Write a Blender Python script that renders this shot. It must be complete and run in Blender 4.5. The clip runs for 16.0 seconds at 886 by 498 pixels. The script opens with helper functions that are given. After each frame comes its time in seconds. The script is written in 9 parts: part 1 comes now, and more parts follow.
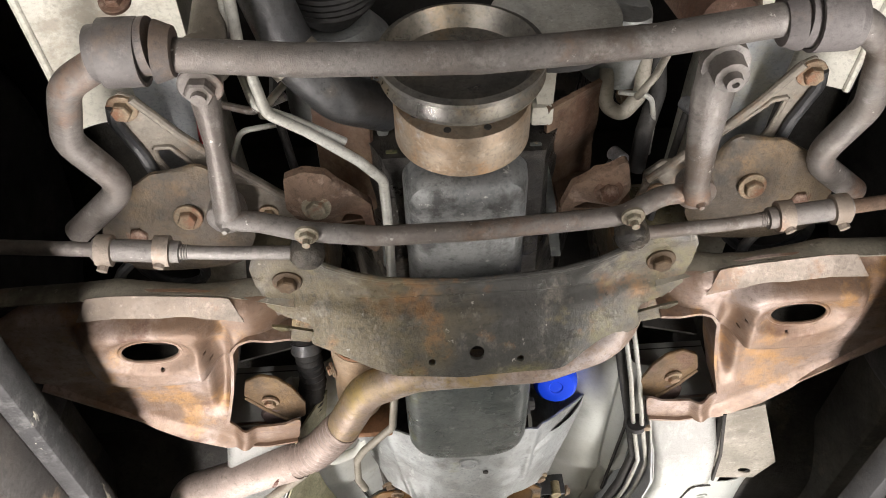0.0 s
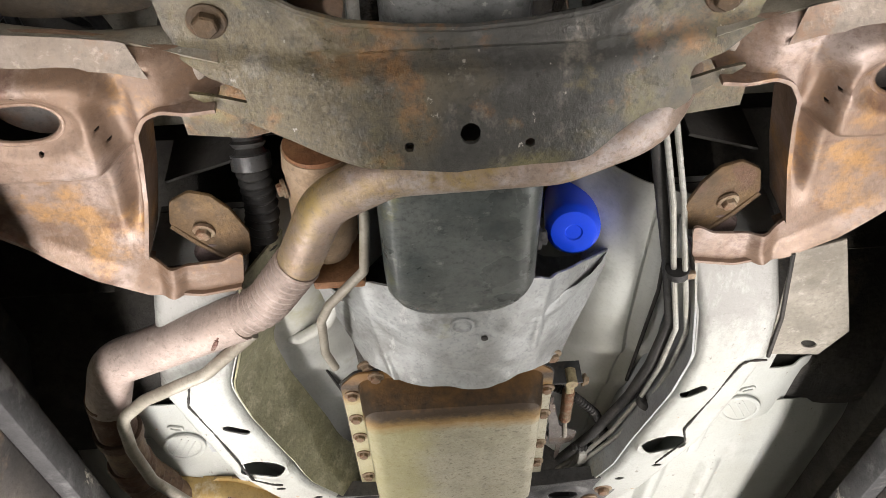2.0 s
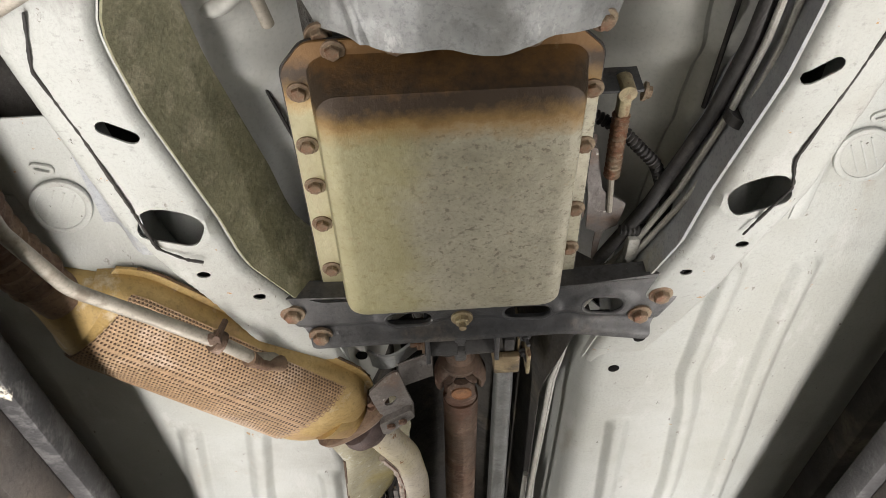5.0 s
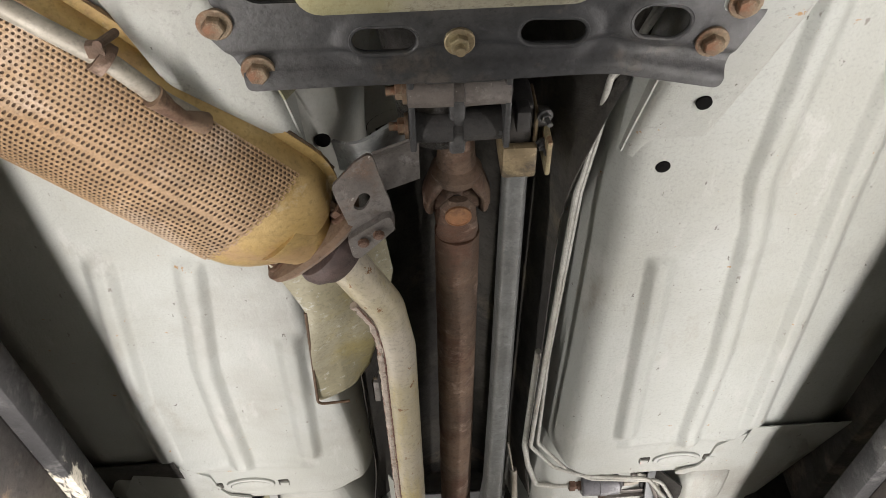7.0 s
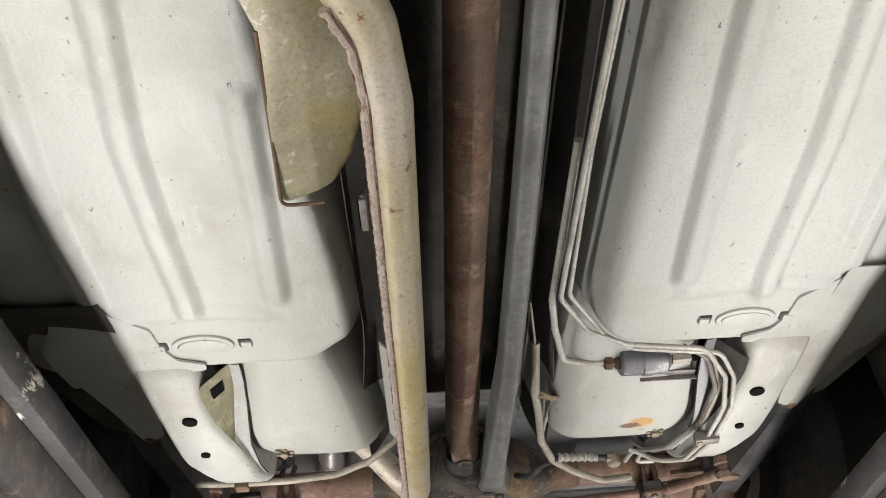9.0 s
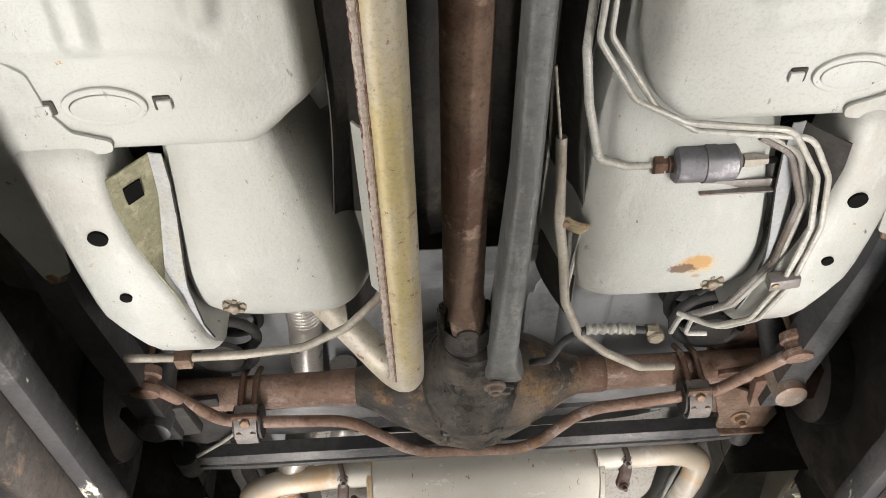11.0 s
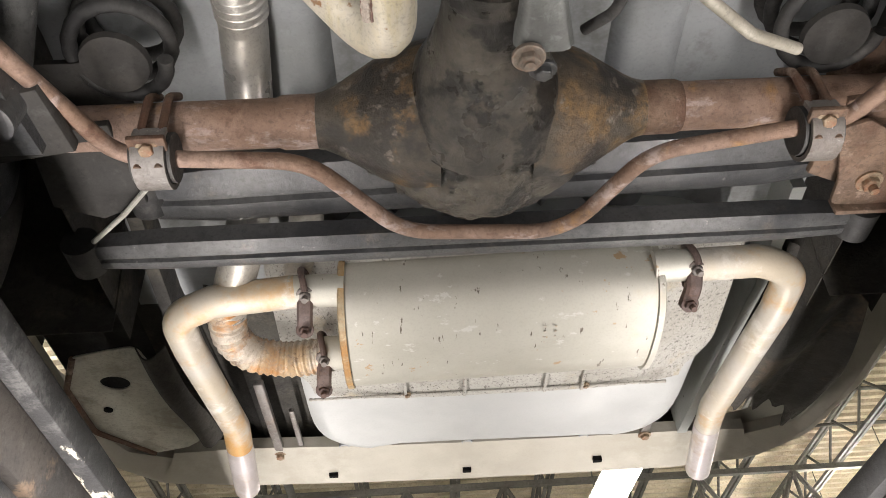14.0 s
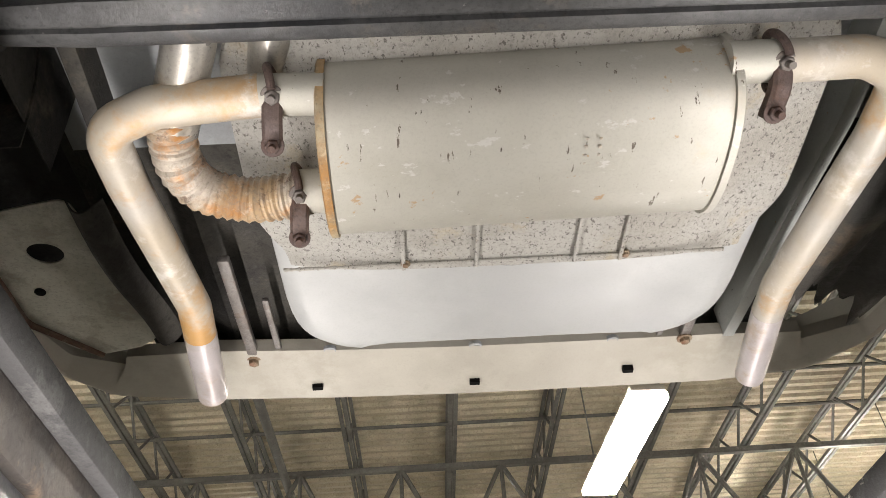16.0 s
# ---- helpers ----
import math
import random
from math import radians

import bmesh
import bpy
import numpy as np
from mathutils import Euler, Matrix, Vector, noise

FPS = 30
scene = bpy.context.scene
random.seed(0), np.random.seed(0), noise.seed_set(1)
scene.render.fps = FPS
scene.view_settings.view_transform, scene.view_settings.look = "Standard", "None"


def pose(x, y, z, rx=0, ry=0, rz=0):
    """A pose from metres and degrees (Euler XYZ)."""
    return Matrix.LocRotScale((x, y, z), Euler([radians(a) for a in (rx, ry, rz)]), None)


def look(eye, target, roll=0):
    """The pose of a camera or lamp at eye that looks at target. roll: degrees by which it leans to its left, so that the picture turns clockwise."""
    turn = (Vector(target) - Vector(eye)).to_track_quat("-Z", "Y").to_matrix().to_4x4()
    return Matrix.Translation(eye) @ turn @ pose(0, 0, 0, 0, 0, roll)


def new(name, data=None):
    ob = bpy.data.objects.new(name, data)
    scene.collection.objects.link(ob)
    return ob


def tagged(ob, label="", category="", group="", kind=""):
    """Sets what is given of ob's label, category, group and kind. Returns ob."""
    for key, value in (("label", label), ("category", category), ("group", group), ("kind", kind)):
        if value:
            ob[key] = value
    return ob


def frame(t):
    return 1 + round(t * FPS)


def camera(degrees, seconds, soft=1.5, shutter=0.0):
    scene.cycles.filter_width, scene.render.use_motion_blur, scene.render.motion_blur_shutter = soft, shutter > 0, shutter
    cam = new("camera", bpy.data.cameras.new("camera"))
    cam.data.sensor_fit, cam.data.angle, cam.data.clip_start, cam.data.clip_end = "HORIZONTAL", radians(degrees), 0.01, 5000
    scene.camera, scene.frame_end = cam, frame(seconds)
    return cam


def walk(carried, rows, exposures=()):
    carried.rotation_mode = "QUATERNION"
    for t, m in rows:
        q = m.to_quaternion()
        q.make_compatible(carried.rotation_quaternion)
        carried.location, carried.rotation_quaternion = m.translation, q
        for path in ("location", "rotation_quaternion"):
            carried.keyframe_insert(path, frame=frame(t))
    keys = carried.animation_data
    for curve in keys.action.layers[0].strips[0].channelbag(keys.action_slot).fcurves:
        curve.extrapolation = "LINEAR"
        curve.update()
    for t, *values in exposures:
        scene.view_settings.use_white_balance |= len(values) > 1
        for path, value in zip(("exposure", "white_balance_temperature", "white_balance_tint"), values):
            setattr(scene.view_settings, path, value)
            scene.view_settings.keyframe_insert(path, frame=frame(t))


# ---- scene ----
cam = camera(56.0, 16.0, 0.85)
PATH = [  # seconds, eye, target, roll
    (0, (-0.0680, -0.0000, 1.1000), (-0.0147, 1.5097, 2.4107), -4.59),
    (0.5, (-0.0726, 0.0879, 1.1059), (-0.0261, 1.6059, 2.4072), -4.58),
    (1, (-0.0709, 0.1827, 1.1091), (-0.0274, 1.7063, 2.4040), -4.47),
    (1.5, (-0.0571, 0.2822, 1.1125), (-0.0190, 1.8108, 2.4017), -4.28),
    (2, (-0.0505, 0.3781, 1.1129), (-0.0112, 1.9085, 2.3998), -4.26),
    (2.5, (-0.0490, 0.4738, 1.1103), (-0.0108, 2.0038, 2.3978), -4.16),
    (3, (-0.0498, 0.5645, 1.1109), (-0.0133, 2.0978, 2.3945), -4.03),
    (3.5, (-0.0496, 0.6519, 1.1121), (-0.0143, 2.1892, 2.3908), -3.94),
    (4, (-0.0476, 0.7453, 1.1115), (-0.0132, 2.2839, 2.3889), -3.86),
    (4.2, (-0.0492, 0.7846, 1.1116), (-0.0126, 2.3248, 2.3868), -3.95),
    (4.5, (-0.0529, 0.8450, 1.1080), (-0.0124, 2.3812, 2.3880), -4.11),
    (5, (-0.0602, 0.9482, 1.0984), (-0.0126, 2.4705, 2.3946), -4.40),
    (5.5, (-0.0667, 1.0532, 1.0892), (-0.0128, 2.5610, 2.4021), -4.62),
    (6, (-0.0705, 1.1596, 1.0845), (-0.0121, 2.6588, 2.4070), -4.74),
    (6.3, (-0.0699, 1.2239, 1.0868), (-0.0107, 2.7257, 2.4064), -4.70),
    (6.5, (-0.0672, 1.2670, 1.0928), (-0.0088, 2.7773, 2.4026), -4.59),
    (7, (-0.0619, 1.3791, 1.0981), (-0.0040, 2.8970, 2.3991), -4.53),
    (7.5, (-0.0607, 1.4830, 1.1044), (-0.0040, 3.0089, 2.3962), -4.41),
    (8, (-0.0658, 1.5921, 1.1086), (-0.0114, 3.1253, 2.3917), -4.22),
    (8.5, (-0.0699, 1.7031, 1.1101), (-0.0179, 3.2405, 2.3883), -4.06),
    (9, (-0.0738, 1.8009, 1.1063), (-0.0198, 3.3355, 2.3877), -4.12),
    (9.2, (-0.0730, 1.8439, 1.1081), (-0.0195, 3.3795, 2.3883), -4.11),
    (9.5, (-0.0723, 1.9098, 1.1079), (-0.0192, 3.4443, 2.3896), -4.11),
    (10, (-0.0717, 2.0211, 1.1038), (-0.0191, 3.5499, 2.3922), -4.14),
    (10.5, (-0.0715, 2.1319, 1.0976), (-0.0195, 3.6533, 2.3948), -4.19),
    (11, (-0.0720, 2.2403, 1.0915), (-0.0203, 3.7547, 2.3968), -4.23),
    (11.3, (-0.0725, 2.3028, 1.0889), (-0.0210, 3.8144, 2.3975), -4.24),
    (11.5, (-0.0731, 2.3423, 1.0884), (-0.0218, 3.8535, 2.3975), -4.24),
    (12, (-0.0735, 2.4430, 1.0901), (-0.0206, 3.9559, 2.3971), -4.22),
    (12.5, (-0.0749, 2.5524, 1.0913), (-0.0194, 4.0668, 2.3965), -4.23),
    (13, (-0.0808, 2.6715, 1.0964), (-0.0196, 4.1906, 2.3958), -4.29),
    (13.5, (-0.0839, 2.7705, 1.0999), (-0.0190, 4.2931, 2.3950), -4.31),
    (14, (-0.0902, 2.8657, 1.1008), (-0.0229, 4.3901, 2.3937), -4.35),
    (14.5, (-0.0978, 2.9617, 1.1025), (-0.0280, 4.4881, 2.3929), -4.44),
    (15, (-0.1025, 3.0512, 1.1073), (-0.0313, 4.5817, 2.3927), -4.42),
    (15.5, (-0.1045, 3.1514, 1.1106), (-0.0314, 4.6858, 2.3914), -4.49),
    (16, (-0.1096, 3.2425, 1.1161), (-0.0299, 4.7827, 2.3894), -4.60),
]
walk(cam, [(t, look(e, a, r)) for t, e, a, r in PATH], [(0, 0.58), (1.5, 0.46), (3.5, 0.12), (7, -0.12), (9, 0.04), (12.5, 0.30), (14, 0.44), (16, 0.24)])

# ---- light ----
world = bpy.data.worlds.new("world")
scene.world = world
world.use_nodes = True
world.node_tree.nodes["Background"].inputs[0].default_value = (0.9, 0.95, 1.0, 1)
world.node_tree.nodes["Background"].inputs[1].default_value = 0.01


def strip_light(name, x, z, tilt, watts):
    d = bpy.data.lights.new(name, "AREA")
    d.spread = radians(140)
    d.shape, d.size, d.size_y, d.energy, d.color = "RECTANGLE", 0.014, 7.6, watts, (1.0, 0.93, 0.88)
    ob = new(name, d)
    ob.matrix_world = Matrix.Translation((x, 2.9, z)) @ Matrix.Rotation(radians(tilt), 4, "Y") @ Matrix.Rotation(math.pi, 4, "X")
    return ob


STRIP_W = 24.0
strip_light("runway_strip_light", -0.413, 1.40, 4, STRIP_W)
strip_light("runway_strip_light", 0.430, 1.40, -4, STRIP_W)


# ---- materials ----
def nodes_of(name):
    m = bpy.data.materials.new(name)
    m.use_nodes = True
    nt = m.node_tree
    bsdf = nt.nodes["Principled BSDF"]
    return m, nt, bsdf


def noise_tex(nt, scale, detail=5.0, rough=0.6, stretch=None, seed=0.0):
    tc = nt.nodes.new("ShaderNodeTexCoord")
    mp = nt.nodes.new("ShaderNodeMapping")
    mp.inputs["Location"].default_value = (seed, seed * 1.7, seed * 0.6)
    if stretch:
        mp.inputs["Scale"].default_value = stretch
    nt.links.new(tc.outputs["Object"], mp.inputs["Vector"])
    n = nt.nodes.new("ShaderNodeTexNoise")
    n.inputs["Scale"].default_value = scale
    n.inputs["Detail"].default_value = detail
    n.inputs["Roughness"].default_value = rough
    nt.links.new(mp.outputs[0], n.inputs["Vector"])
    return n.outputs["Fac"]


def ramp(nt, fac, lo, hi, top=1.0, base=0.0):
    r = nt.nodes.new("ShaderNodeMapRange")
    r.inputs["From Min"].default_value, r.inputs["From Max"].default_value = lo, hi
    r.inputs["To Min"].default_value, r.inputs["To Max"].default_value = base, top
    nt.links.new(fac, r.inputs["Value"])
    return r.outputs[0]


def mix(nt, fac, a, b):
    n = nt.nodes.new("ShaderNodeMix")
    n.data_type = "RGBA"
    for sock, v in ((n.inputs[0], fac), (n.inputs[6], a), (n.inputs[7], b)):
        if isinstance(v, (tuple, float, int)):
            sock.default_value = (*v, 1) if isinstance(v, tuple) else v
        else:
            nt.links.new(v, sock)
    return n.outputs[2]


def surface(name, col, col2, rough=0.6, metal=0.0, layers=(), scale=8.0, grain=140.0, bump=0.15, bump_scale=60.0, rough2=None, seed=0.0, stretch=None, spec=0.5, mottle=0.45, fine=0.6):
    """A worn surface: two tones at a broad scale, then layers of (colour, scale, low, high, amount, stretch), then mottling, specks, fine grain and relief."""
    m, nt, b = nodes_of(name)
    c = mix(nt, ramp(nt, noise_tex(nt, scale, seed=seed, stretch=stretch), 0.43, 0.57), col, col2)
    for i, (lc, ls, lo, hi, amt, st) in enumerate(layers):
        c = mix(nt, ramp(nt, noise_tex(nt, ls, 8.0, 0.68, st, seed + 3.1 * (i + 1)), lo - 0.03, lo - 0.03 + (hi - lo) * 0.5, min(1.0, amt * 1.2)), c, lc)
    dark = tuple(v * 0.45 for v in col)
    pale = tuple(min(0.8, v * 1.5 + 0.03) for v in col)
    if mottle:
        c = mix(nt, ramp(nt, noise_tex(nt, scale * 4.5, 8.0, 0.7, None, seed + 11.0), 0.47, 0.66, mottle), c, dark)
        c = mix(nt, ramp(nt, noise_tex(nt, scale * 9.0, 8.0, 0.72, None, seed + 13.0), 0.55, 0.68, mottle), c, pale)
        c = mix(nt, ramp(nt, noise_tex(nt, grain * 0.35, 6.0, 0.7, None, seed + 15.0), 0.62, 0.67, mottle * 1.3), c, dark)
    c = mix(nt, ramp(nt, noise_tex(nt, grain, 3.0, 0.7, None, seed + 9.0), 0.50, 0.72, fine), c, dark)
    nt.links.new(c, b.inputs["Base Color"])
    r = ramp(nt, noise_tex(nt, scale * 2.3, 6.0, 0.6, stretch, seed + 5.0), 0.38, 0.62, rough2 if rough2 is not None else min(1.0, rough + 0.22), rough)
    nt.links.new(r, b.inputs["Roughness"])
    b.inputs["Metallic"].default_value = metal
    b.inputs["Specular IOR Level"].default_value = spec
    if bump:
        bn = nt.nodes.new("ShaderNodeBump")
        bn.inputs["Strength"].default_value, bn.inputs["Distance"].default_value = min(1.0, bump * 2.0), 0.006
        nt.links.new(noise_tex(nt, bump_scale, 8.0, 0.7, None, seed + 2.0), bn.inputs["Height"])
        nt.links.new(bn.outputs[0], b.inputs["Normal"])
    return m


RUST, RUST_D = (0.22, 0.10, 0.055), (0.10, 0.05, 0.032)
def body_paint(name, seed, dusty=False):
    """Pale body colour with dust, road film, short chips, scratches and rust specks."""
    film = ((0.27, 0.262, 0.238), 2.4, 0.56, 0.90, 0.7, None) if not dusty else ((0.25, 0.247, 0.232), 3.0, 0.58, 0.86, 0.65, (1, 0.7, 1))
    return surface(name, (0.40, 0.42, 0.405), (0.355, 0.367, 0.342), 0.38, 0, [film, ((0.26, 0.235, 0.19), 8.0, 0.63, 0.88, 0.5, (1.3, 0.5, 1)), ((0.20, 0.19, 0.17), 40.0, 0.685, 0.735, 0.8, (1.6, 0.7, 1)), ((0.34, 0.20, 0.08), 42.0, 0.705, 0.735, 0.9, None), ((0.09, 0.08, 0.07), 70.0, 0.70, 0.725, 0.9, (1.3, 0.6, 1)), ((0.45, 0.46, 0.445), 14.0, 0.60, 0.75, 0.5, (1.6, 0.5, 1))], 2.2, 330 if not dusty else 240, 0.16, 170, seed=seed, mottle=0.0, fine=0.34 if dusty else 0.25)


M_PAINT = body_paint("underbody_paint", 0)
M_PAINT_DUSTY = body_paint("dusty_underbody_paint", 66, True)
M_KICK = surface("dusty_blue_grey_paint", (0.30, 0.315, 0.33), (0.24, 0.25, 0.255), 0.4, 0, [((0.11, 0.105, 0.095), 5.0, 0.56, 0.78, 0.6, None)], 4.0, 220, 0.06, 90, seed=85, mottle=0.15, fine=0.25)
M_PAINT_GREY = surface("grey_underbody_paint", (0.34, 0.36, 0.38), (0.27, 0.285, 0.30), 0.4, 0, [((0.30, 0.29, 0.22), 5.0, 0.55, 0.75, 0.6, None)], 4.0, 220, 0.1, 90, seed=4, mottle=0.2)
M_TUNNEL = surface("dusty_tunnel_paint", (0.50, 0.52, 0.50), (0.42, 0.425, 0.39), 0.34, 0, [((0.30, 0.28, 0.12), 6.0, 0.62, 0.78, 0.4, None), ((0.20, 0.20, 0.185), 4.0, 0.58, 0.80, 0.5, None)], 3.0, 200, 0.06, 60, seed=7, mottle=0.12, fine=0.25)
M_XMEMBER = surface("greasy_crossmember", (0.060, 0.060, 0.056), (0.125, 0.105, 0.065), 0.24, 0.2, [((0.42, 0.40, 0.36), 60.0, 0.685, 0.72, 0.7, (1, 0.5, 1)), ((0.24, 0.13, 0.055), 6.0, 0.575, 0.74, 0.75, None), ((0.20, 0.18, 0.08), 4.0, 0.58, 0.80, 0.6, None), ((0.22, 0.20, 0.17), 16.0, 0.6, 0.74, 0.55, (1, 0.5, 1)), ((0.25, 0.21, 0.08), 5.0, 0.62, 0.78, 0.5, None)], 5.0, 160, 0.25, 50, seed=2)
# rust tones, plus a pale first layer that paints the arm's sheen
M_ARM = surface("rusty_control_arm", (0.235, 0.168, 0.130), (0.155, 0.098, 0.065), 0.34, 0.25, [((0.36, 0.30, 0.28), 3.5, 0.54, 0.78, 0.7, None), ((0.34, 0.19, 0.07), 8.0, 0.58, 0.74, 0.65, None), (RUST_D, 14.0, 0.6, 0.78, 0.7, None)], 4.0, 150, 0.16, 45, seed=3, mottle=0.3)
M_STEEL = surface("dull_steel", (0.195, 0.183, 0.175), (0.150, 0.132, 0.12), 0.38, 0.35, [((0.20, 0.115, 0.07), 5.0, 0.58, 0.80, 0.7, None), ((0.30, 0.295, 0.29), 30.0, 0.64, 0.75, 0.5, None), ((0.08, 0.06, 0.045), 7.0, 0.57, 0.74, 0.7, None), ((0.46, 0.44, 0.41), 58.0, 0.68, 0.715, 0.85, None)], 5.0, 180, 0.18, 70, seed=5)
M_BRACE = surface("worn_brace_steel", (0.215, 0.195, 0.165), (0.155, 0.135, 0.11), 0.5, 0.2, [((0.24, 0.135, 0.065), 6.0, 0.58, 0.76, 0.7, None), ((0.07, 0.06, 0.05), 8.0, 0.58, 0.74, 0.7, None)], 6.0, 170, 0.2, 60, seed=71)
M_WING = surface("dusty_olive_sheet", (0.20, 0.185, 0.15), (0.145, 0.13, 0.10), 0.5, 0.1, [((0.07, 0.062, 0.05), 7.0, 0.57, 0.74, 0.7, None), ((0.40, 0.38, 0.34), 55.0, 0.67, 0.72, 0.8, (1, 0.5, 1)), ((0.24, 0.14, 0.06), 5.0, 0.6, 0.78, 0.5, None)], 6.0, 170, 0.2, 50, seed=80)
M_MOUNT = surface("tan_plated_bracket", (0.30, 0.24, 0.145), (0.20, 0.155, 0.09), 0.4, 0.3, [((0.05, 0.045, 0.04), 12.0, 0.55, 0.7, 0.7, None)], 10.0, 200, 0.15, 80, seed=81)
M_BUSH = surface("worn_grey_bushing", (0.115, 0.105, 0.105), (0.085, 0.078, 0.076), 0.45, 0.1, [((0.16, 0.115, 0.085), 6.0, 0.58, 0.76, 0.6, None)], 6.0, 170, 0.15, 60, seed=72)
M_RUST = surface("brown_rust", (0.10, 0.066, 0.046), (0.165, 0.108, 0.074), 0.62, 0.15, [(RUST_D, 8.0, 0.52, 0.7, 0.8, None), ((0.36, 0.27, 0.22), 20.0, 0.6, 0.75, 0.5, None)], 6.0, 150, 0.3, 60, seed=6)
M_AXLE = surface("rusty_axle_steel", (0.20, 0.128, 0.092), (0.285, 0.200, 0.160), 0.5, 0.3, [((0.40, 0.33, 0.31), 26.0, 0.58, 0.72, 0.6, (0.5, 1, 1)), (RUST_D, 9.0, 0.6, 0.75, 0.7, None), ((0.36, 0.20, 0.07), 7.0, 0.60, 0.76, 0.6, None)], 5.0, 150, 0.3, 60, seed=8)
M_GREASE = surface("oily_cast_iron", (0.030, 0.028, 0.026), (0.085, 0.075, 0.06), 0.20, 0.2, [((0.13, 0.095, 0.05), 5.0, 0.66, 0.84, 0.4, None), ((0.012, 0.011, 0.010), 14.0, 0.54, 0.66, 0.8, None), ((0.14, 0.13, 0.125), 40.0, 0.66, 0.78, 0.45, None)], 7.0, 120, 0.5, 45, rough2=0.62, seed=9)
M_DIFF_EDGE = surface("rusty_oily_casting", (0.060, 0.050, 0.038), (0.115, 0.080, 0.048), 0.3, 0.2, [((0.24, 0.14, 0.05), 6.0, 0.54, 0.72, 0.75, None), ((0.02, 0.018, 0.016), 9.0, 0.54, 0.68, 0.8, None), ((0.22, 0.19, 0.16), 40.0, 0.63, 0.74, 0.6, None)], 6.0, 130, 0.45, 45, rough2=0.6, seed=82)
M_PAN = surface("dark_oil_pan", (0.060, 0.072, 0.072), (0.11, 0.122, 0.118), 0.26, 0.3, [((0.17, 0.17, 0.05), 5.0, 0.58, 0.74, 0.6, None), ((0.26, 0.27, 0.26), 28.0, 0.62, 0.74, 0.5, None)], 6.0, 150, 0.12, 60, seed=10)
M_FRONT_PAN = surface("grey_oil_pan", (0.17, 0.18, 0.185), (0.25, 0.26, 0.26), 0.36, 0.45, [((0.07, 0.07, 0.07), 8.0, 0.55, 0.7, 0.8, None), ((0.5, 0.5, 0.48), 60.0, 0.66, 0.72, 0.7, None)], 9.0, 150, 0.25, 60, seed=11)
M_ALU = surface("cast_aluminium", (0.37, 0.39, 0.395), (0.28, 0.29, 0.285), 0.36, 0.35, [((0.27, 0.26, 0.10), 4.0, 0.60, 0.78, 0.55, None), ((0.17, 0.17, 0.165), 7.0, 0.57, 0.75, 0.6, None), ((0.55, 0.56, 0.56), 32.0, 0.64, 0.72, 0.5, (1, 0.4, 1))], 6.0, 170, 0.14, 50, seed=14, mottle=0.25)
M_PIPE = surface("heat_stained_pipe", (0.33, 0.26, 0.215), (0.28, 0.205, 0.155), 0.40, 0.45, [((0.33, 0.24, 0.075), 4.0, 0.55, 0.74, 0.7, None), ((0.46, 0.42, 0.42), 8.0, 0.58, 0.75, 0.6, None), (RUST, 22.0, 0.62, 0.74, 0.7, None)], 5.0, 170, 0.15, 70, seed=15)
M_PIPE_PINK = surface("pinkish_scaled_pipe", (0.385, 0.315, 0.285), (0.33, 0.265, 0.235), 0.46, 0.3, [((0.40, 0.25, 0.19), 4.0, 0.58, 0.76, 0.5, None), ((0.30, 0.26, 0.24), 10.0, 0.58, 0.75, 0.6, None)], 6.0, 170, 0.2, 60, seed=16)
M_PIPE_DARK = surface("dark_rusted_pipe", (0.16, 0.11, 0.08), (0.22, 0.15, 0.10), 0.6, 0.3, [(RUST_D, 9.0, 0.5, 0.7, 0.7, None)], 6.0, 150, 0.25, 60, seed=17)
M_PURPLE = surface("purple_brown_scale", (0.085, 0.062, 0.060), (0.12, 0.085, 0.075), 0.5, 0.2, [(RUST_D, 9.0, 0.56, 0.72, 0.6, None)], 8.0, 170, 0.2, 60, seed=76)
M_PIPE_YEL = surface("yellowed_exhaust_pipe", (0.52, 0.485, 0.41), (0.47, 0.425, 0.30), 0.3, 0.2, [((0.45, 0.36, 0.11), 4.0, 0.54, 0.80, 0.55, (3, 0.35, 3)), ((0.24, 0.12, 0.05), 40.0, 0.65, 0.71, 0.85, None)], 5.0, 200, 0.06, 90, seed=18, mottle=0.2)
M_SEAM = surface("brown_weld_scale", (0.16, 0.075, 0.06), (0.32, 0.22, 0.19), 0.7, 0.2, [], 60.0, 200, 0.4, 120, seed=19)
M_CAT_LINING = surface("brown_shield_lining", (0.085, 0.053, 0.032), (0.12, 0.076, 0.046), 0.6, 0.1, [], 9.0, 170, 0.1, 70, seed=73)
M_SHIELD_MID = surface("olive_speckled_shield", (0.37, 0.35, 0.26), (0.30, 0.28, 0.19), 0.45, 0.1, [((0.52, 0.52, 0.48), 70.0, 0.62, 0.70, 0.7, None), ((0.34, 0.29, 0.12), 5.0, 0.58, 0.76, 0.6, None)], 5.0, 190, 0.12, 60, seed=74, mottle=0.2)
M_SEAM_PALE = surface("pale_scaled_weld", (0.50, 0.44, 0.39), (0.42, 0.35, 0.30), 0.5, 0.1, [((0.25, 0.13, 0.08), 40.0, 0.62, 0.72, 0.7, None)], 30.0, 200, 0.3, 120, seed=75)
M_CAT = surface("tan_heat_shield", (0.45, 0.325, 0.14), (0.38, 0.265, 0.10), 0.36, 0.3, [((0.34, 0.22, 0.12), 9.0, 0.56, 0.74, 0.6, None), ((0.58, 0.52, 0.42), 14.0, 0.6, 0.75, 0.5, None)], 6.0, 170, 0.1, 70, seed=20, mottle=0.2)
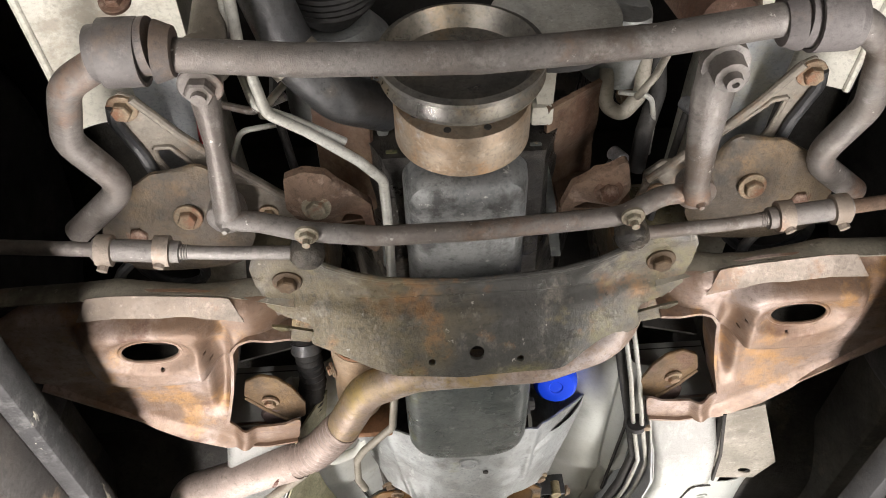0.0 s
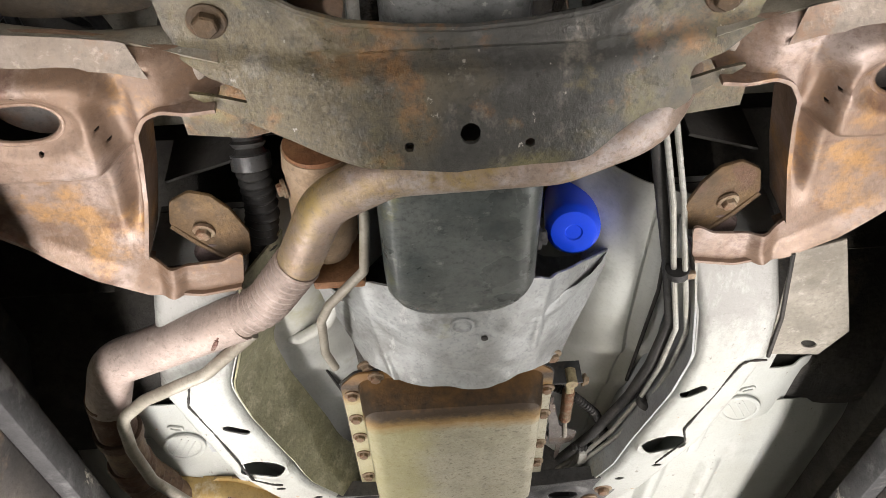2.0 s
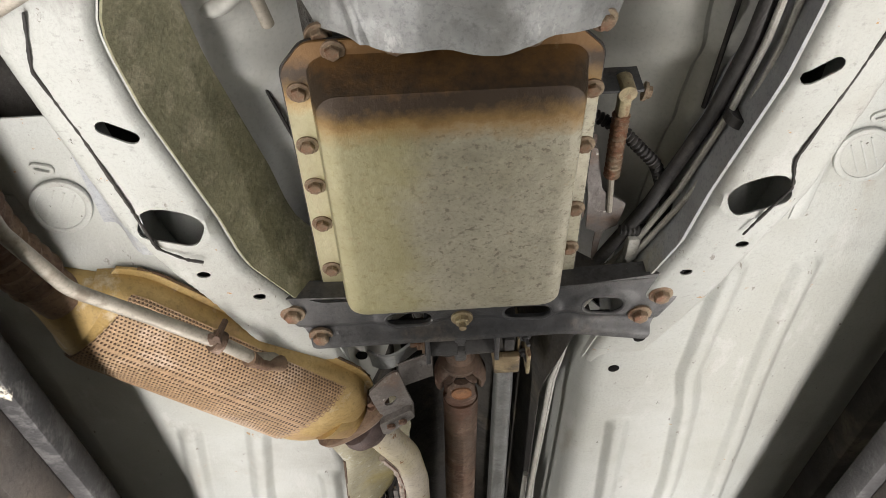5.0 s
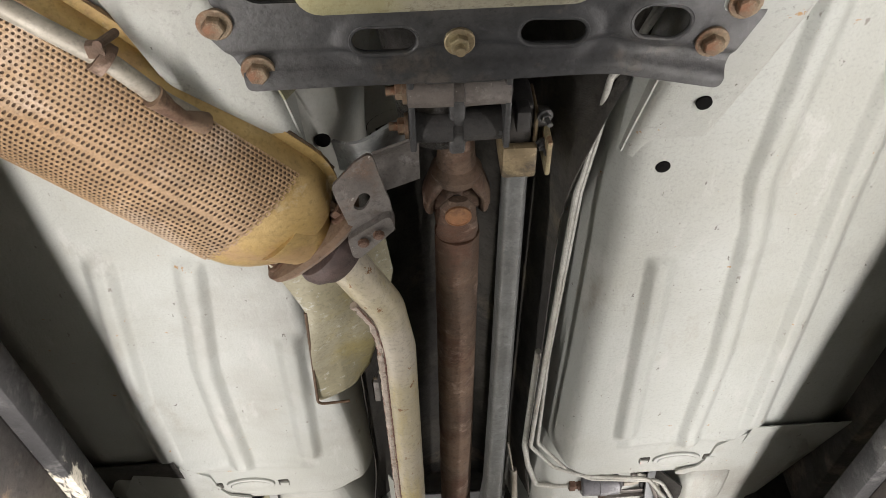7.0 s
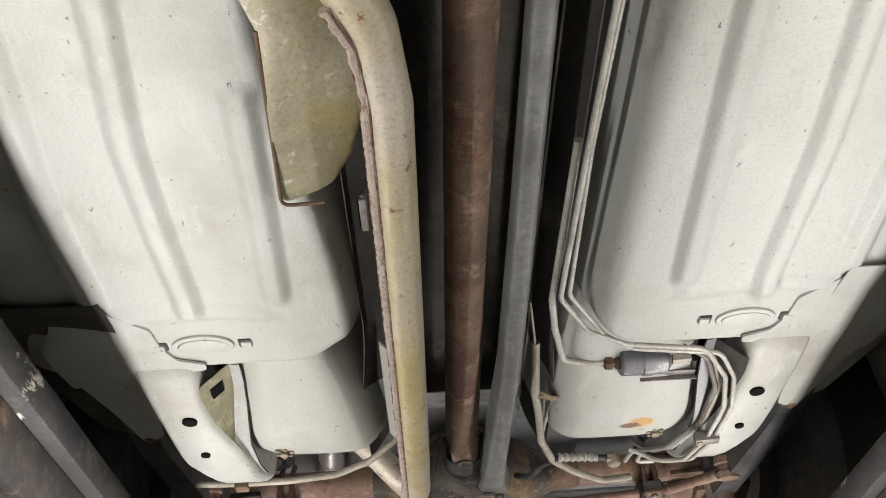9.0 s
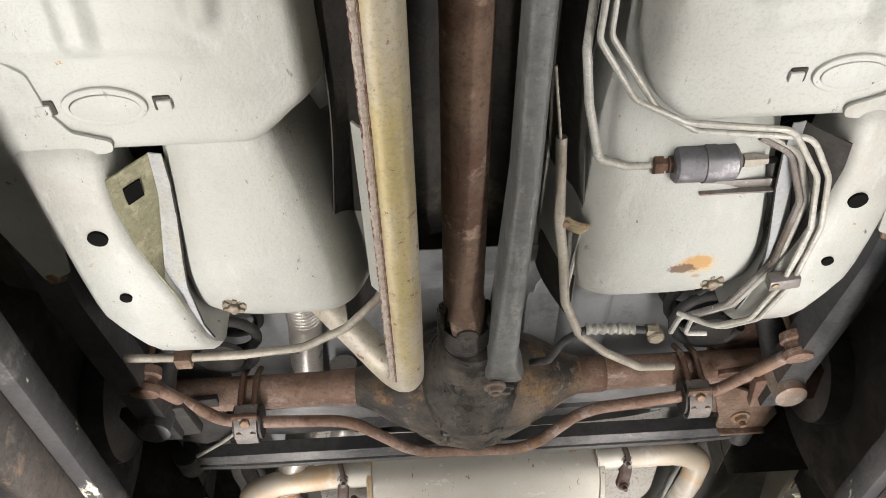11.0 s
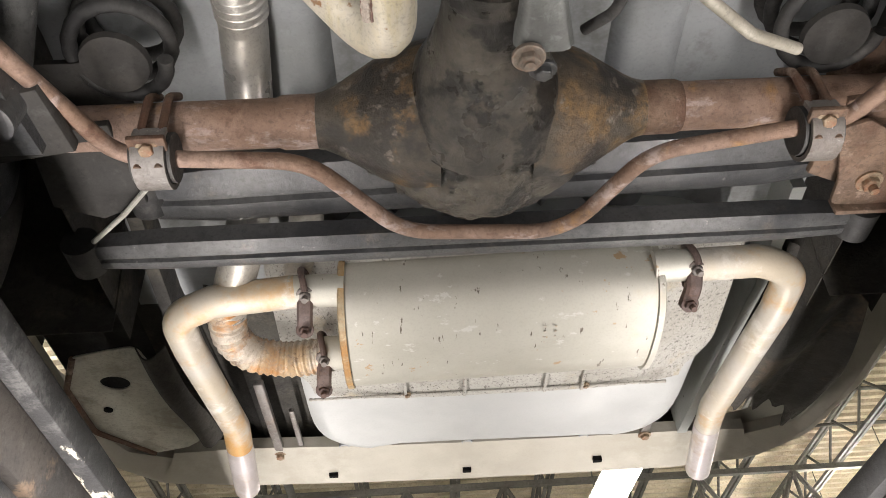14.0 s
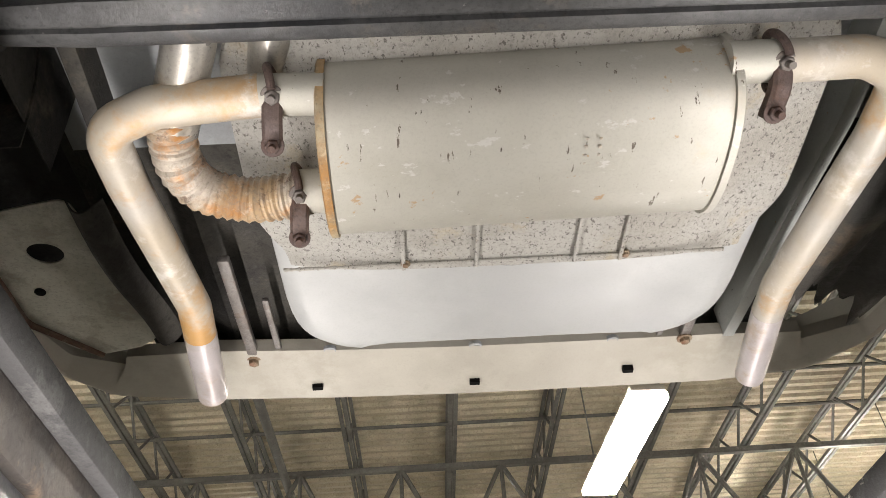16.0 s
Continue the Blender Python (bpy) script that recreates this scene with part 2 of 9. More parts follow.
M_CAT_PERF = surface("perforated_tan_shield", (0.33, 0.225, 0.130), (0.27, 0.175, 0.095), 0.5, 0.15, [((0.42, 0.34, 0.27), 9.0, 0.56, 0.76, 0.5, None)], 6.0, 170, 0.1, 70, seed=21)
M_MUFF = surface("aluminised_muffler", (0.445, 0.437, 0.395), (0.40, 0.39, 0.345), 0.38, 0.2, [((0.42, 0.36, 0.24), 5.0, 0.62, 0.82, 0.5, None), ((0.38, 0.245, 0.12), 22.0, 0.665, 0.73, 0.7, None), ((0.12, 0.10, 0.08), 40.0, 0.675, 0.70, 0.95, (1.8, 0.35, 1)), ((0.07, 0.055, 0.045), 20.0, 0.695, 0.712, 0.95, (2.4, 0.5, 1.0)), ((0.56, 0.56, 0.54), 26.0, 0.655, 0.70, 0.6, (1.0, 2.0, 1))], 4.0, 260, 0.06, 90, seed=22, mottle=0.0, fine=0.16)
M_SILVER = surface("silver_pipe_steel", (0.50, 0.49, 0.47), (0.42, 0.40, 0.36), 0.24, 0.65, [((0.36, 0.29, 0.20), 6.0, 0.58, 0.76, 0.6, None)], 6.0, 200, 0.06, 90, seed=83, mottle=0.15)
M_TAIL = surface("tan_tail_pipe", (0.44, 0.415, 0.375), (0.42, 0.37, 0.295), 0.38, 0.2, [((0.46, 0.27, 0.10), 5.0, 0.53, 0.80, 0.85, None), ((0.64, 0.62, 0.58), 8.0, 0.58, 0.74, 0.6, None)], 5.0, 200, 0.08, 90, seed=23, mottle=0.0, fine=0.12)
M_RIM = surface("rust_streaked_rim", (0.40, 0.33, 0.22), (0.42, 0.24, 0.08), 0.5, 0.1, [((0.36, 0.18, 0.05), 6.0, 0.50, 0.70, 0.8, None)], 7.0, 200, 0.15, 90, seed=79)
M_ELBOW = surface("rust_streaked_elbow", (0.46, 0.41, 0.35), (0.42, 0.30, 0.18), 0.42, 0.2, [((0.42, 0.20, 0.06), 12.0, 0.50, 0.72, 0.8, None), (RUST_D, 30.0, 0.60, 0.72, 0.6, None)], 8.0, 200, 0.12, 90, seed=63)
M_TAIL_TIP = surface("blued_pipe_tip", (0.42, 0.385, 0.385), (0.48, 0.45, 0.46), 0.3, 0.35, [((0.38, 0.29, 0.2), 9.0, 0.55, 0.7, 0.5, None)], 9.0, 200, 0.05, 90, seed=24, mottle=0.0, fine=0.12)
M_TANK = surface("fuel_tank_paint", (0.45, 0.462, 0.465), (0.40, 0.41, 0.415), 0.34, 0.15, [((0.40, 0.41, 0.42), 4.0, 0.54, 0.72, 0.6, None)], 3.0, 220, 0.05, 90, seed=25, mottle=0.0, fine=0.12)
M_BUMPER = surface("bumper_cover_plastic", (0.42, 0.40, 0.35), (0.365, 0.345, 0.30), 0.5, 0, [((0.31, 0.29, 0.24), 6.0, 0.56, 0.74, 0.5, None)], 4.0, 200, 0.05, 90, seed=27, mottle=0.0, fine=0.12)
M_BLACK = surface("black_rubber", (0.018, 0.018, 0.019), (0.034, 0.033, 0.032), 0.55, 0, [((0.07, 0.065, 0.06), 9.0, 0.56, 0.75, 0.6, None)], 8.0, 160, 0.2, 60, seed=28)
M_BLACK_STEEL = surface("black_painted_steel", (0.042, 0.044, 0.048), (0.075, 0.076, 0.078), 0.28, 0.2, [((0.12, 0.105, 0.09), 10.0, 0.62, 0.76, 0.5, None), ((0.30, 0.29, 0.28), 45.0, 0.70, 0.76, 0.5, None)], 7.0, 160, 0.12, 70, seed=29)
M_BLUE = surface("blue_filter_paint", (0.012, 0.065, 0.80), (0.015, 0.07, 0.72), 0.16, 0, [], 8.0, 220, 0.01, 90, seed=30, mottle=0.0, fine=0.1, rough2=0.2)
M_STARTER_CAN = surface("tan_starter_can", (0.36, 0.27, 0.19), (0.29, 0.20, 0.12), 0.5, 0.2, [(RUST_D, 8.0, 0.60, 0.80, 0.6, None), ((0.26, 0.13, 0.06), 5.0, 0.58, 0.78, 0.6, None)], 6.0, 150, 0.2, 60, seed=32)
M_STARTER = surface("orange_brown_starter", (0.22, 0.10, 0.045), (0.28, 0.145, 0.07), 0.55, 0.2, [(RUST_D, 8.0, 0.54, 0.72, 0.7, None)], 7.0, 150, 0.25, 60, seed=31)
M_LINE = surface("tarnished_steel_line", (0.33, 0.31, 0.265), (0.25, 0.23, 0.19), 0.46, 0.2, [((0.14, 0.11, 0.08), 12.0, 0.60, 0.76, 0.6, None)], 10.0, 200, 0.06, 90, seed=32, mottle=0.2)
M_LINE_PALE = surface("pale_grey_line", (0.43, 0.435, 0.41), (0.34, 0.335, 0.30), 0.42, 0.2, [], 10.0, 200, 0.05, 90, seed=33)
M_FENDER = surface("pale_inner_fender", (0.56, 0.55, 0.49), (0.45, 0.44, 0.38), 0.5, 0, [((0.30, 0.27, 0.22), 9.0, 0.54, 0.72, 0.7, None)], 5.0, 180, 0.15, 70, seed=34, mottle=0.2)
# near black for seams and edges, also stands in for shade in voids
M_DARK = surface("dark_metal_and_shade", (0.02, 0.019, 0.018), (0.035, 0.032, 0.029), 0.7, 0, [], 6.0, 150, 0.1, 60, seed=35)
# black for discs and patches that paint the shade inside holes
M_HOLE = surface("unlit_hollow", (0.004, 0.004, 0.004), (0.006, 0.006, 0.006), 0.9, 0, [], 6.0, 150, 0.0, 60, seed=84, mottle=0.0, spec=0.1)
M_RAIL = surface("scuffed_grey_runway", (0.036, 0.036, 0.037), (0.024, 0.024, 0.025), 0.72, 0.0, [((0.42, 0.40, 0.34), 7.0, 0.64, 0.70, 0.75, (2, 0.8, 2)), ((0.07, 0.07, 0.07), 14.0, 0.58, 0.72, 0.6, None)], 3.0, 170, 0.15, 70, seed=36, spec=0.12)
M_RAIL_DARK = surface("dark_runway_steel", (0.032, 0.030, 0.029), (0.050, 0.044, 0.039), 0.65, 0.0, [((0.14, 0.10, 0.07), 12.0, 0.60, 0.75, 0.6, None)], 4.0, 170, 0.12, 70, seed=37, spec=0.15)
M_RED = surface("red_lift_paint", (0.26, 0.02, 0.015), (0.17, 0.015, 0.012), 0.36, 0, [((0.05, 0.02, 0.02), 6.0, 0.55, 0.72, 0.7, None)], 4.0, 170, 0.08, 70, seed=38)
M_RED_WIRE = surface("red_cable", (0.45, 0.03, 0.03), (0.38, 0.03, 0.03), 0.4, 0, [], 20.0, 200, 0.0, 60, mottle=0.1)
M_BOLT = surface("weathered_bolt", (0.30, 0.24, 0.17), (0.22, 0.15, 0.10), 0.5, 0.5, [(RUST, 30.0, 0.52, 0.68, 0.7, None)], 40.0, 250, 0.2, 160, seed=39)
M_BOLT_PLATED = surface("yellow_plated_bolt", (0.36, 0.31, 0.19), (0.26, 0.21, 0.13), 0.42, 0.4, [(RUST, 40.0, 0.6, 0.72, 0.6, None)], 40.0, 250, 0.1, 160, seed=40)
M_ANCHOR = surface("tarnished_anchor_nut", (0.27, 0.245, 0.19), (0.19, 0.165, 0.12), 0.5, 0.3, [(RUST, 30.0, 0.56, 0.70, 0.6, None)], 30.0, 250, 0.2, 160, seed=77)
M_DAMPER = surface("machined_damper_ring", (0.36, 0.31, 0.25), (0.30, 0.22, 0.15), 0.4, 0.6, [((0.36, 0.20, 0.09), 9.0, 0.56, 0.72, 0.6, None), ((0.45, 0.45, 0.45), 12.0, 0.6, 0.75, 0.5, None)], 9.0, 170, 0.1, 70, seed=41)
M_PULLEY = surface("worn_pulley_steel", (0.20, 0.195, 0.185), (0.30, 0.28, 0.24), 0.26, 0.8, [((0.33, 0.24, 0.14), 9.0, 0.56, 0.72, 0.5, None)], 9.0, 170, 0.05, 70, seed=42)
M_DECK = surface("ceiling_deck_paint", (0.56, 0.49, 0.375), (0.49, 0.43, 0.32), 0.35, 0.2, [], 0.6, 30, 0.05, 20, seed=43)
M_JOIST = surface("grey_joist_steel", (0.17, 0.165, 0.155), (0.12, 0.115, 0.105), 0.5, 0.3, [], 1.0, 30, 0.05, 20, seed=44)
M_CONCRETE = surface("workshop_concrete", (0.24, 0.235, 0.22), (0.18, 0.175, 0.165), 0.5, 0, [((0.08, 0.075, 0.07), 1.2, 0.58, 0.74, 0.7, None)], 0.8, 60, 0.15, 30, seed=45)
M_WALL = surface("workshop_wall_paint", (0.50, 0.48, 0.43), (0.43, 0.41, 0.37), 0.7, 0, [], 0.7, 60, 0.05, 30, seed=46)
# coating whose colour is lowered to carry the shade of the recesses
M_SHADED_COAT = surface("shade_darkened_coating", (0.034, 0.032, 0.030), (0.058, 0.054, 0.046), 0.75, 0, [((0.16, 0.14, 0.10), 7.0, 0.6, 0.78, 0.5, None)], 5.0, 120, 0.4, 50, seed=47)
M_CANISTER = surface("grey_filter_can", (0.30, 0.31, 0.33), (0.24, 0.25, 0.27), 0.34, 0.6, [], 14.0, 200, 0.05, 90, seed=48)


M_HANGER = surface("orange_rusty_plate", (0.115, 0.070, 0.032), (0.055, 0.038, 0.024), 0.55, 0.15, [((0.20, 0.125, 0.050), 9.0, 0.54, 0.76, 0.65, None), (RUST_D, 12.0, 0.58, 0.74, 0.7, None)], 9.0, 160, 0.3, 60, seed=54)
M_LIP = surface("worn_pale_lip", (0.29, 0.25, 0.215), (0.20, 0.165, 0.135), 0.42, 0.4, [((0.24, 0.15, 0.10), 12.0, 0.55, 0.7, 0.7, None)], 8.0, 160, 0.15, 60, seed=55)
M_TORQUE = surface("dark_grey_arm_steel", (0.18, 0.19, 0.19), (0.135, 0.14, 0.138), 0.36, 0.3, [((0.26, 0.27, 0.26), 14.0, 0.58, 0.74, 0.5, (2, 0.4, 2))], 7.0, 170, 0.15, 70, seed=57)
M_CAN = surface("dark_grey_can", (0.13, 0.13, 0.145), (0.095, 0.095, 0.105), 0.34, 0.3, [((0.35, 0.35, 0.36), 20.0, 0.6, 0.72, 0.4, None)], 14.0, 200, 0.05, 90, seed=58, mottle=0.2)
M_ARCH = surface("brown_greasy_mount", (0.075, 0.060, 0.045), (0.13, 0.098, 0.062), 0.40, 0.15, [((0.18, 0.115, 0.055), 6.0, 0.60, 0.80, 0.6, None), ((0.05, 0.045, 0.04), 9.0, 0.55, 0.7, 0.7, None)], 6.0, 160, 0.35, 50, seed=59)
M_DUST = surface("dusty_brown_panel", (0.27, 0.25, 0.215), (0.20, 0.185, 0.155), 0.6, 0, [((0.38, 0.36, 0.32), 40.0, 0.62, 0.72, 0.6, None), ((0.12, 0.105, 0.085), 6.0, 0.56, 0.76, 0.6, None)], 5.0, 180, 0.3, 60, seed=61)
# stained front rail wall; on the rear rail the olive is painted shade
M_OLIVE = surface("olive_stain_and_shade_paint", (0.245, 0.24, 0.155), (0.20, 0.195, 0.125), 0.5, 0, [((0.36, 0.34, 0.24), 30.0, 0.55, 0.7, 0.6, None)], 6.0, 200, 0.2, 90, seed=50)
M_SPECK = surface("speckled_white_shield", (0.42, 0.412, 0.385), (0.365, 0.352, 0.32), 0.5, 0.1, [((0.12, 0.11, 0.10), 130.0, 0.60, 0.66, 0.8, (1.5, 1, 1)), ((0.42, 0.36, 0.25), 9.0, 0.6, 0.75, 0.5, None)], 6.0, 200, 0.35, 110, seed=51, mottle=0.15)
M_LINER = surface("black_torn_liner", (0.022, 0.021, 0.019), (0.04, 0.036, 0.03), 0.5, 0, [((0.10, 0.075, 0.05), 6.0, 0.56, 0.74, 0.7, None)], 4.0, 140, 0.6, 25, seed=52)


def stained_pan():
    """The transmission pan's paint with a burnt stain along its leading edge and a yellow streak down its middle."""
    m = surface("burnt_stained_pan", (0.42, 0.405, 0.32), (0.35, 0.335, 0.25), 0.36, 0.35, [((0.17, 0.15, 0.11), 110.0, 0.60, 0.70, 0.6, None)], 7.0, 220, 0.15, 80, seed=12, mottle=0.25)
    nt = m.node_tree
    b = nt.nodes["Principled BSDF"]
    old = b.inputs["Base Color"].links[0].from_socket
    tc = nt.nodes.new("ShaderNodeTexCoord")
    sx = nt.nodes.new("ShaderNodeSeparateXYZ")
    nt.links.new(tc.outputs["Object"], sx.inputs[0])

    def wobble(sock, scale, amount, seed):
        a = nt.nodes.new("ShaderNodeMath")
        a.operation = "MULTIPLY_ADD"
        nt.links.new(noise_tex(nt, scale, 6.0, 0.65, None, seed), a.inputs[0])
        a.inputs[1].default_value = amount
        nt.links.new(sock, a.inputs[2])
        return a.outputs[0]
    y = wobble(wobble(sx.outputs["Y"], 22.0, 0.035, 4.0), 90.0, 0.022, 8.0)
    x = wobble(sx.outputs["X"], 14.0, 0.10, 6.0)
    c = mix(nt, ramp(nt, x, 0.0, -0.04, 0.55), old, (0.37, 0.345, 0.15))
    c = mix(nt, ramp(nt, x, -0.09, -0.13, 0.6), c, (0.36, 0.33, 0.22))
    c = mix(nt, ramp(nt, y, 1.530, 1.500, 0.9), c, (0.33, 0.20, 0.06))
    c = mix(nt, ramp(nt, y, 1.508, 1.480, 0.97), c, (0.048, 0.034, 0.024))
    c = mix(nt, ramp(nt, y, 1.470, 1.455, 0.6), c, (0.26, 0.14, 0.045))
    c = mix(nt, ramp(nt, noise_tex(nt, 55.0, 8.0, 0.7, None, 9.0), 0.63, 0.72, 0.7), c, (0.30, 0.22, 0.12))
    nt.links.new(c, b.inputs["Base Color"])
    return m


M_PAN_STAIN = stained_pan()


def blistered_paint():
    """The body paint with one flaking rust blister near the anchor nut."""
    m = body_paint("blistered_underbody_paint", 91)
    nt = m.node_tree
    b = nt.nodes["Principled BSDF"]
    c = b.inputs["Base Color"].links[0].from_socket
    tc = nt.nodes.new("ShaderNodeTexCoord")
    for (x, y, ax, ay), edge, col in (((0.286, 3.088, 26.0, 40.0), 0.75, (0.46, 0.36, 0.20)), ((0.290, 3.084, 34.0, 48.0), 0.72, (0.40, 0.235, 0.08)), ((0.270, 3.094, 44.0, 88.0), 0.85, (0.10, 0.055, 0.035)), ((0.292, 3.112, 80.0, 140.0), 0.6, (0.33, 0.23, 0.13))):
        mp = nt.nodes.new("ShaderNodeMapping")
        mp.inputs["Location"].default_value = (-x * ax, -y * ay, 0)
        mp.inputs["Scale"].default_value = (ax, ay, 0)
        nt.links.new(tc.outputs["Object"], mp.inputs["Vector"])
        ln = nt.nodes.new("ShaderNodeVectorMath")
        ln.operation = "LENGTH"
        nt.links.new(mp.outputs[0], ln.inputs[0])
        ad = nt.nodes.new("ShaderNodeMath")
        ad.operation = "MULTIPLY_ADD"
        nt.links.new(noise_tex(nt, 90.0, 8.0, 0.75, None, x * 50), ad.inputs[0])
        ad.inputs[1].default_value = 1.6
        nt.links.new(ln.outputs["Value"], ad.inputs[2])
        c = mix(nt, ramp(nt, ad.outputs[0], edge + 0.85, edge + 0.60, 0.9), c, col)
    nt.links.new(c, b.inputs["Base Color"])
    return m


M_PAINT_BULGE = blistered_paint()


def rubbed_rail_paint():
    """The body paint with a grey speckled patch rubbed into the front of the rails."""
    m = body_paint("rubbed_rail_paint", 17)
    nt = m.node_tree
    b = nt.nodes["Principled BSDF"]
    c = b.inputs["Base Color"].links[0].from_socket
    tc = nt.nodes.new("ShaderNodeTexCoord")
    sx = nt.nodes.new("ShaderNodeSeparateXYZ")
    nt.links.new(tc.outputs["Object"], sx.inputs[0])
    ad = nt.nodes.new("ShaderNodeMath")
    ad.operation = "MULTIPLY_ADD"
    nt.links.new(noise_tex(nt, 24.0, 8.0, 0.75, (1.6, 0.6, 1), 5.0), ad.inputs[0])
    ad.inputs[1].default_value = 0.55
    nt.links.new(sx.outputs["Y"], ad.inputs[2])
    c = mix(nt, ramp(nt, ad.outputs[0], 1.64, 1.52, 0.75), c, (0.215, 0.212, 0.205))
    c = mix(nt, ramp(nt, noise_tex(nt, 95.0, 8.0, 0.75, None, 2.0), 0.56, 0.66, 0.35), c, (0.12, 0.115, 0.105))
    nt.links.new(c, b.inputs["Base Color"])
    return m


M_PAINT_RAIL = rubbed_rail_paint()


def glow(name, col, strength):
    m, nt, b = nodes_of(name)
    b.inputs["Emission Color"].default_value = (*col, 1)
    b.inputs["Emission Strength"].default_value = strength
    return m


M_TUBE_LIGHT = glow("fluorescent_diffuser", (1.0, 0.95, 0.85), 150.0)


# ---- building helpers ----
def thing(name, label, category, at=(0, 0, 0), group="", kind=""):
    ob = new(name)
    ob.empty_display_size = 0.05
    ob.location = at
    return tagged(ob, label, category, group, kind)


def part(name, bm, material, parent, label="", smooth=35):
    me = bpy.data.meshes.new(name)
    if isinstance(bm, bpy.types.Mesh):
        me = bm
    else:
        bmesh.ops.recalc_face_normals(bm, faces=bm.faces)
        bm.to_mesh(me)
        bm.free()
    me.materials.clear()
    me.materials.append(material)
    if smooth:
        me.shade_smooth()
        me.set_sharp_from_angle(angle=radians(smooth))
    ob = new(name, me)
    if parent is not None:
        ob.parent = parent
        ob.matrix_parent_inverse = Matrix.Translation(-parent.matrix_basis.translation) if parent.parent is None else Matrix.Identity(4)
        if parent.parent is not None:
            ob.matrix_parent_inverse = Matrix.Identity(4)
    return tagged(ob, label)


def solid(name, bm, material, label, category, group="", kind="", smooth=35):
    return tagged(part(name, bm, material, None, "", smooth), label, category, group, kind)


def box(x0, x1, y0, y1, z0, z1, bevel=0.0, seg=2):
    bm = bmesh.new()
    bmesh.ops.create_cube(bm, size=1.0)
    for v in bm.verts:
        v.co = Vector((x0 + (v.co.x + 0.5) * (x1 - x0), y0 + (v.co.y + 0.5) * (y1 - y0), z0 + (v.co.z + 0.5) * (z1 - z0)))
    if bevel:
        bmesh.ops.bevel(bm, geom=list(bm.edges), offset=bevel, segments=seg, profile=0.5, affect="EDGES")
    return bm


def join(*bms):
    out = bms[0]
    for b in bms[1:]:
        me = bpy.data.meshes.new("tmp")
        b.to_mesh(me)
        out.from_mesh(me)
        bpy.data.meshes.remove(me)
        b.free()
    return out


def moved(bm, m):
    bm.transform(m)
    return bm


def loft(rings, cap=True, closed=True):
    bm = bmesh.new()
    vs = [[bm.verts.new(p) for p in r] for r in rings]
    n = len(rings[0])
    for a, b in zip(vs, vs[1:]):
        for i in range(n if closed else n - 1):
            j = (i + 1) % n
            bm.faces.new((a[i], a[j], b[j], b[i]))
    if cap and closed:
        bm.faces.new(vs[0][::-1])
        bm.faces.new(vs[-1])
    return bm


def fillet(points, bend, steps=7):
    """The path with its corners rounded to arcs of about that radius."""
    pts = [Vector(points[0])]
    for p in points[1:]:
        if (Vector(p) - pts[-1]).length > 1e-5:
            pts.append(Vector(p))
    out = [pts[0]]
    for i in range(1, len(pts) - 1):
        a, b, c = pts[i - 1], pts[i], pts[i + 1]
        u, v = (a - b).normalized(), (c - b).normalized()
        ang = u.angle(v, math.pi)
        if ang > radians(176):
            out.append(b)
            continue
        cut = min(bend / max(math.tan(ang / 2), 0.05), 0.48 * (a - b).length, 0.48 * (c - b).length)
        p0, p1 = b + u * cut, b + v * cut
        for k in range(steps + 1):
            t = k / steps
            out.append(p0 * (1 - t) ** 2 + b * 2 * t * (1 - t) + p1 * t * t)
    out.append(pts[-1])
    return out


def tube(points, r, bend=0.05, seg=14, cap=True, hollow=0.0, steps=7):
    """A round bar or pipe along a path. r: one radius, or a function of how far along it is (0 to 1)."""
    rough_path = fillet(points, bend, steps) if len(points) > 2 else [Vector(p) for p in points]
    path = [p for i, p in enumerate(rough_path) if i == 0 or (p - rough_path[i - 1]).length > 1e-6]
    total = sum((b - a).length for a, b in zip(path, path[1:]))
    rings, done, up = [], 0.0, None
    for i, p in enumerate(path):
        d = (path[min(i + 1, len(path) - 1)] - path[max(i - 1, 0)]).normalized()
        if up is None:
            up = d.orthogonal().normalized()
        up = (up - d * up.dot(d)).normalized()
        side = d.cross(up)
        if i:
            done += (p - path[i - 1]).length
        rr = r(done / total) if callable(r) else r
        rings.append([p + (up * math.cos(a) + side * math.sin(a)) * rr for a in (2 * math.pi * k / seg for k in range(seg))])
    if hollow:
        inner = []
        for p, ring in zip(path[::-1][:2], rings[::-1][:2]):
            inner.append([p + (q - p) * (1 - hollow) for q in ring])
        rings = rings + inner
    return loft(rings, cap)


def ribbed(points, r, amp, pitch, seg=14, bend=0.05):
    """A corrugated hose or flexible pipe along a path."""
    path = fillet(points, bend, 10)
    fine = [path[0]]
    for a, b in zip(path, path[1:]):
        n = max(1, int((b - a).length / (pitch / 4)))
        fine += [a.lerp(b, (k + 1) / n) for k in range(n)]
    total = sum((b - a).length for a, b in zip(fine, fine[1:]))
    return tube(fine, lambda t: r + amp * math.sin(2 * math.pi * t * total / pitch), bend=0.0001, seg=seg, steps=1)


def cyl(p0, p1, r0, r1=None, seg=20, bevel=0.0):
    p0, p1 = Vector(p0), Vector(p1)
    r1 = r0 if r1 is None else r1
    d = (p1 - p0).normalized()
    up = d.orthogonal().normalized()
    side = d.cross(up)
    prof = [(0, r0), (1, r1)]
    if bevel:
        L = (p1 - p0).length
        prof = [(0, r0 - bevel), (bevel / L, r0), (1 - bevel / L, r1), (1, r1 - bevel)]
    return loft([[p0.lerp(p1, t) + (up * math.cos(a) + side * math.sin(a)) * r for a in (2 * math.pi * k / seg for k in range(seg))] for t, r in prof])


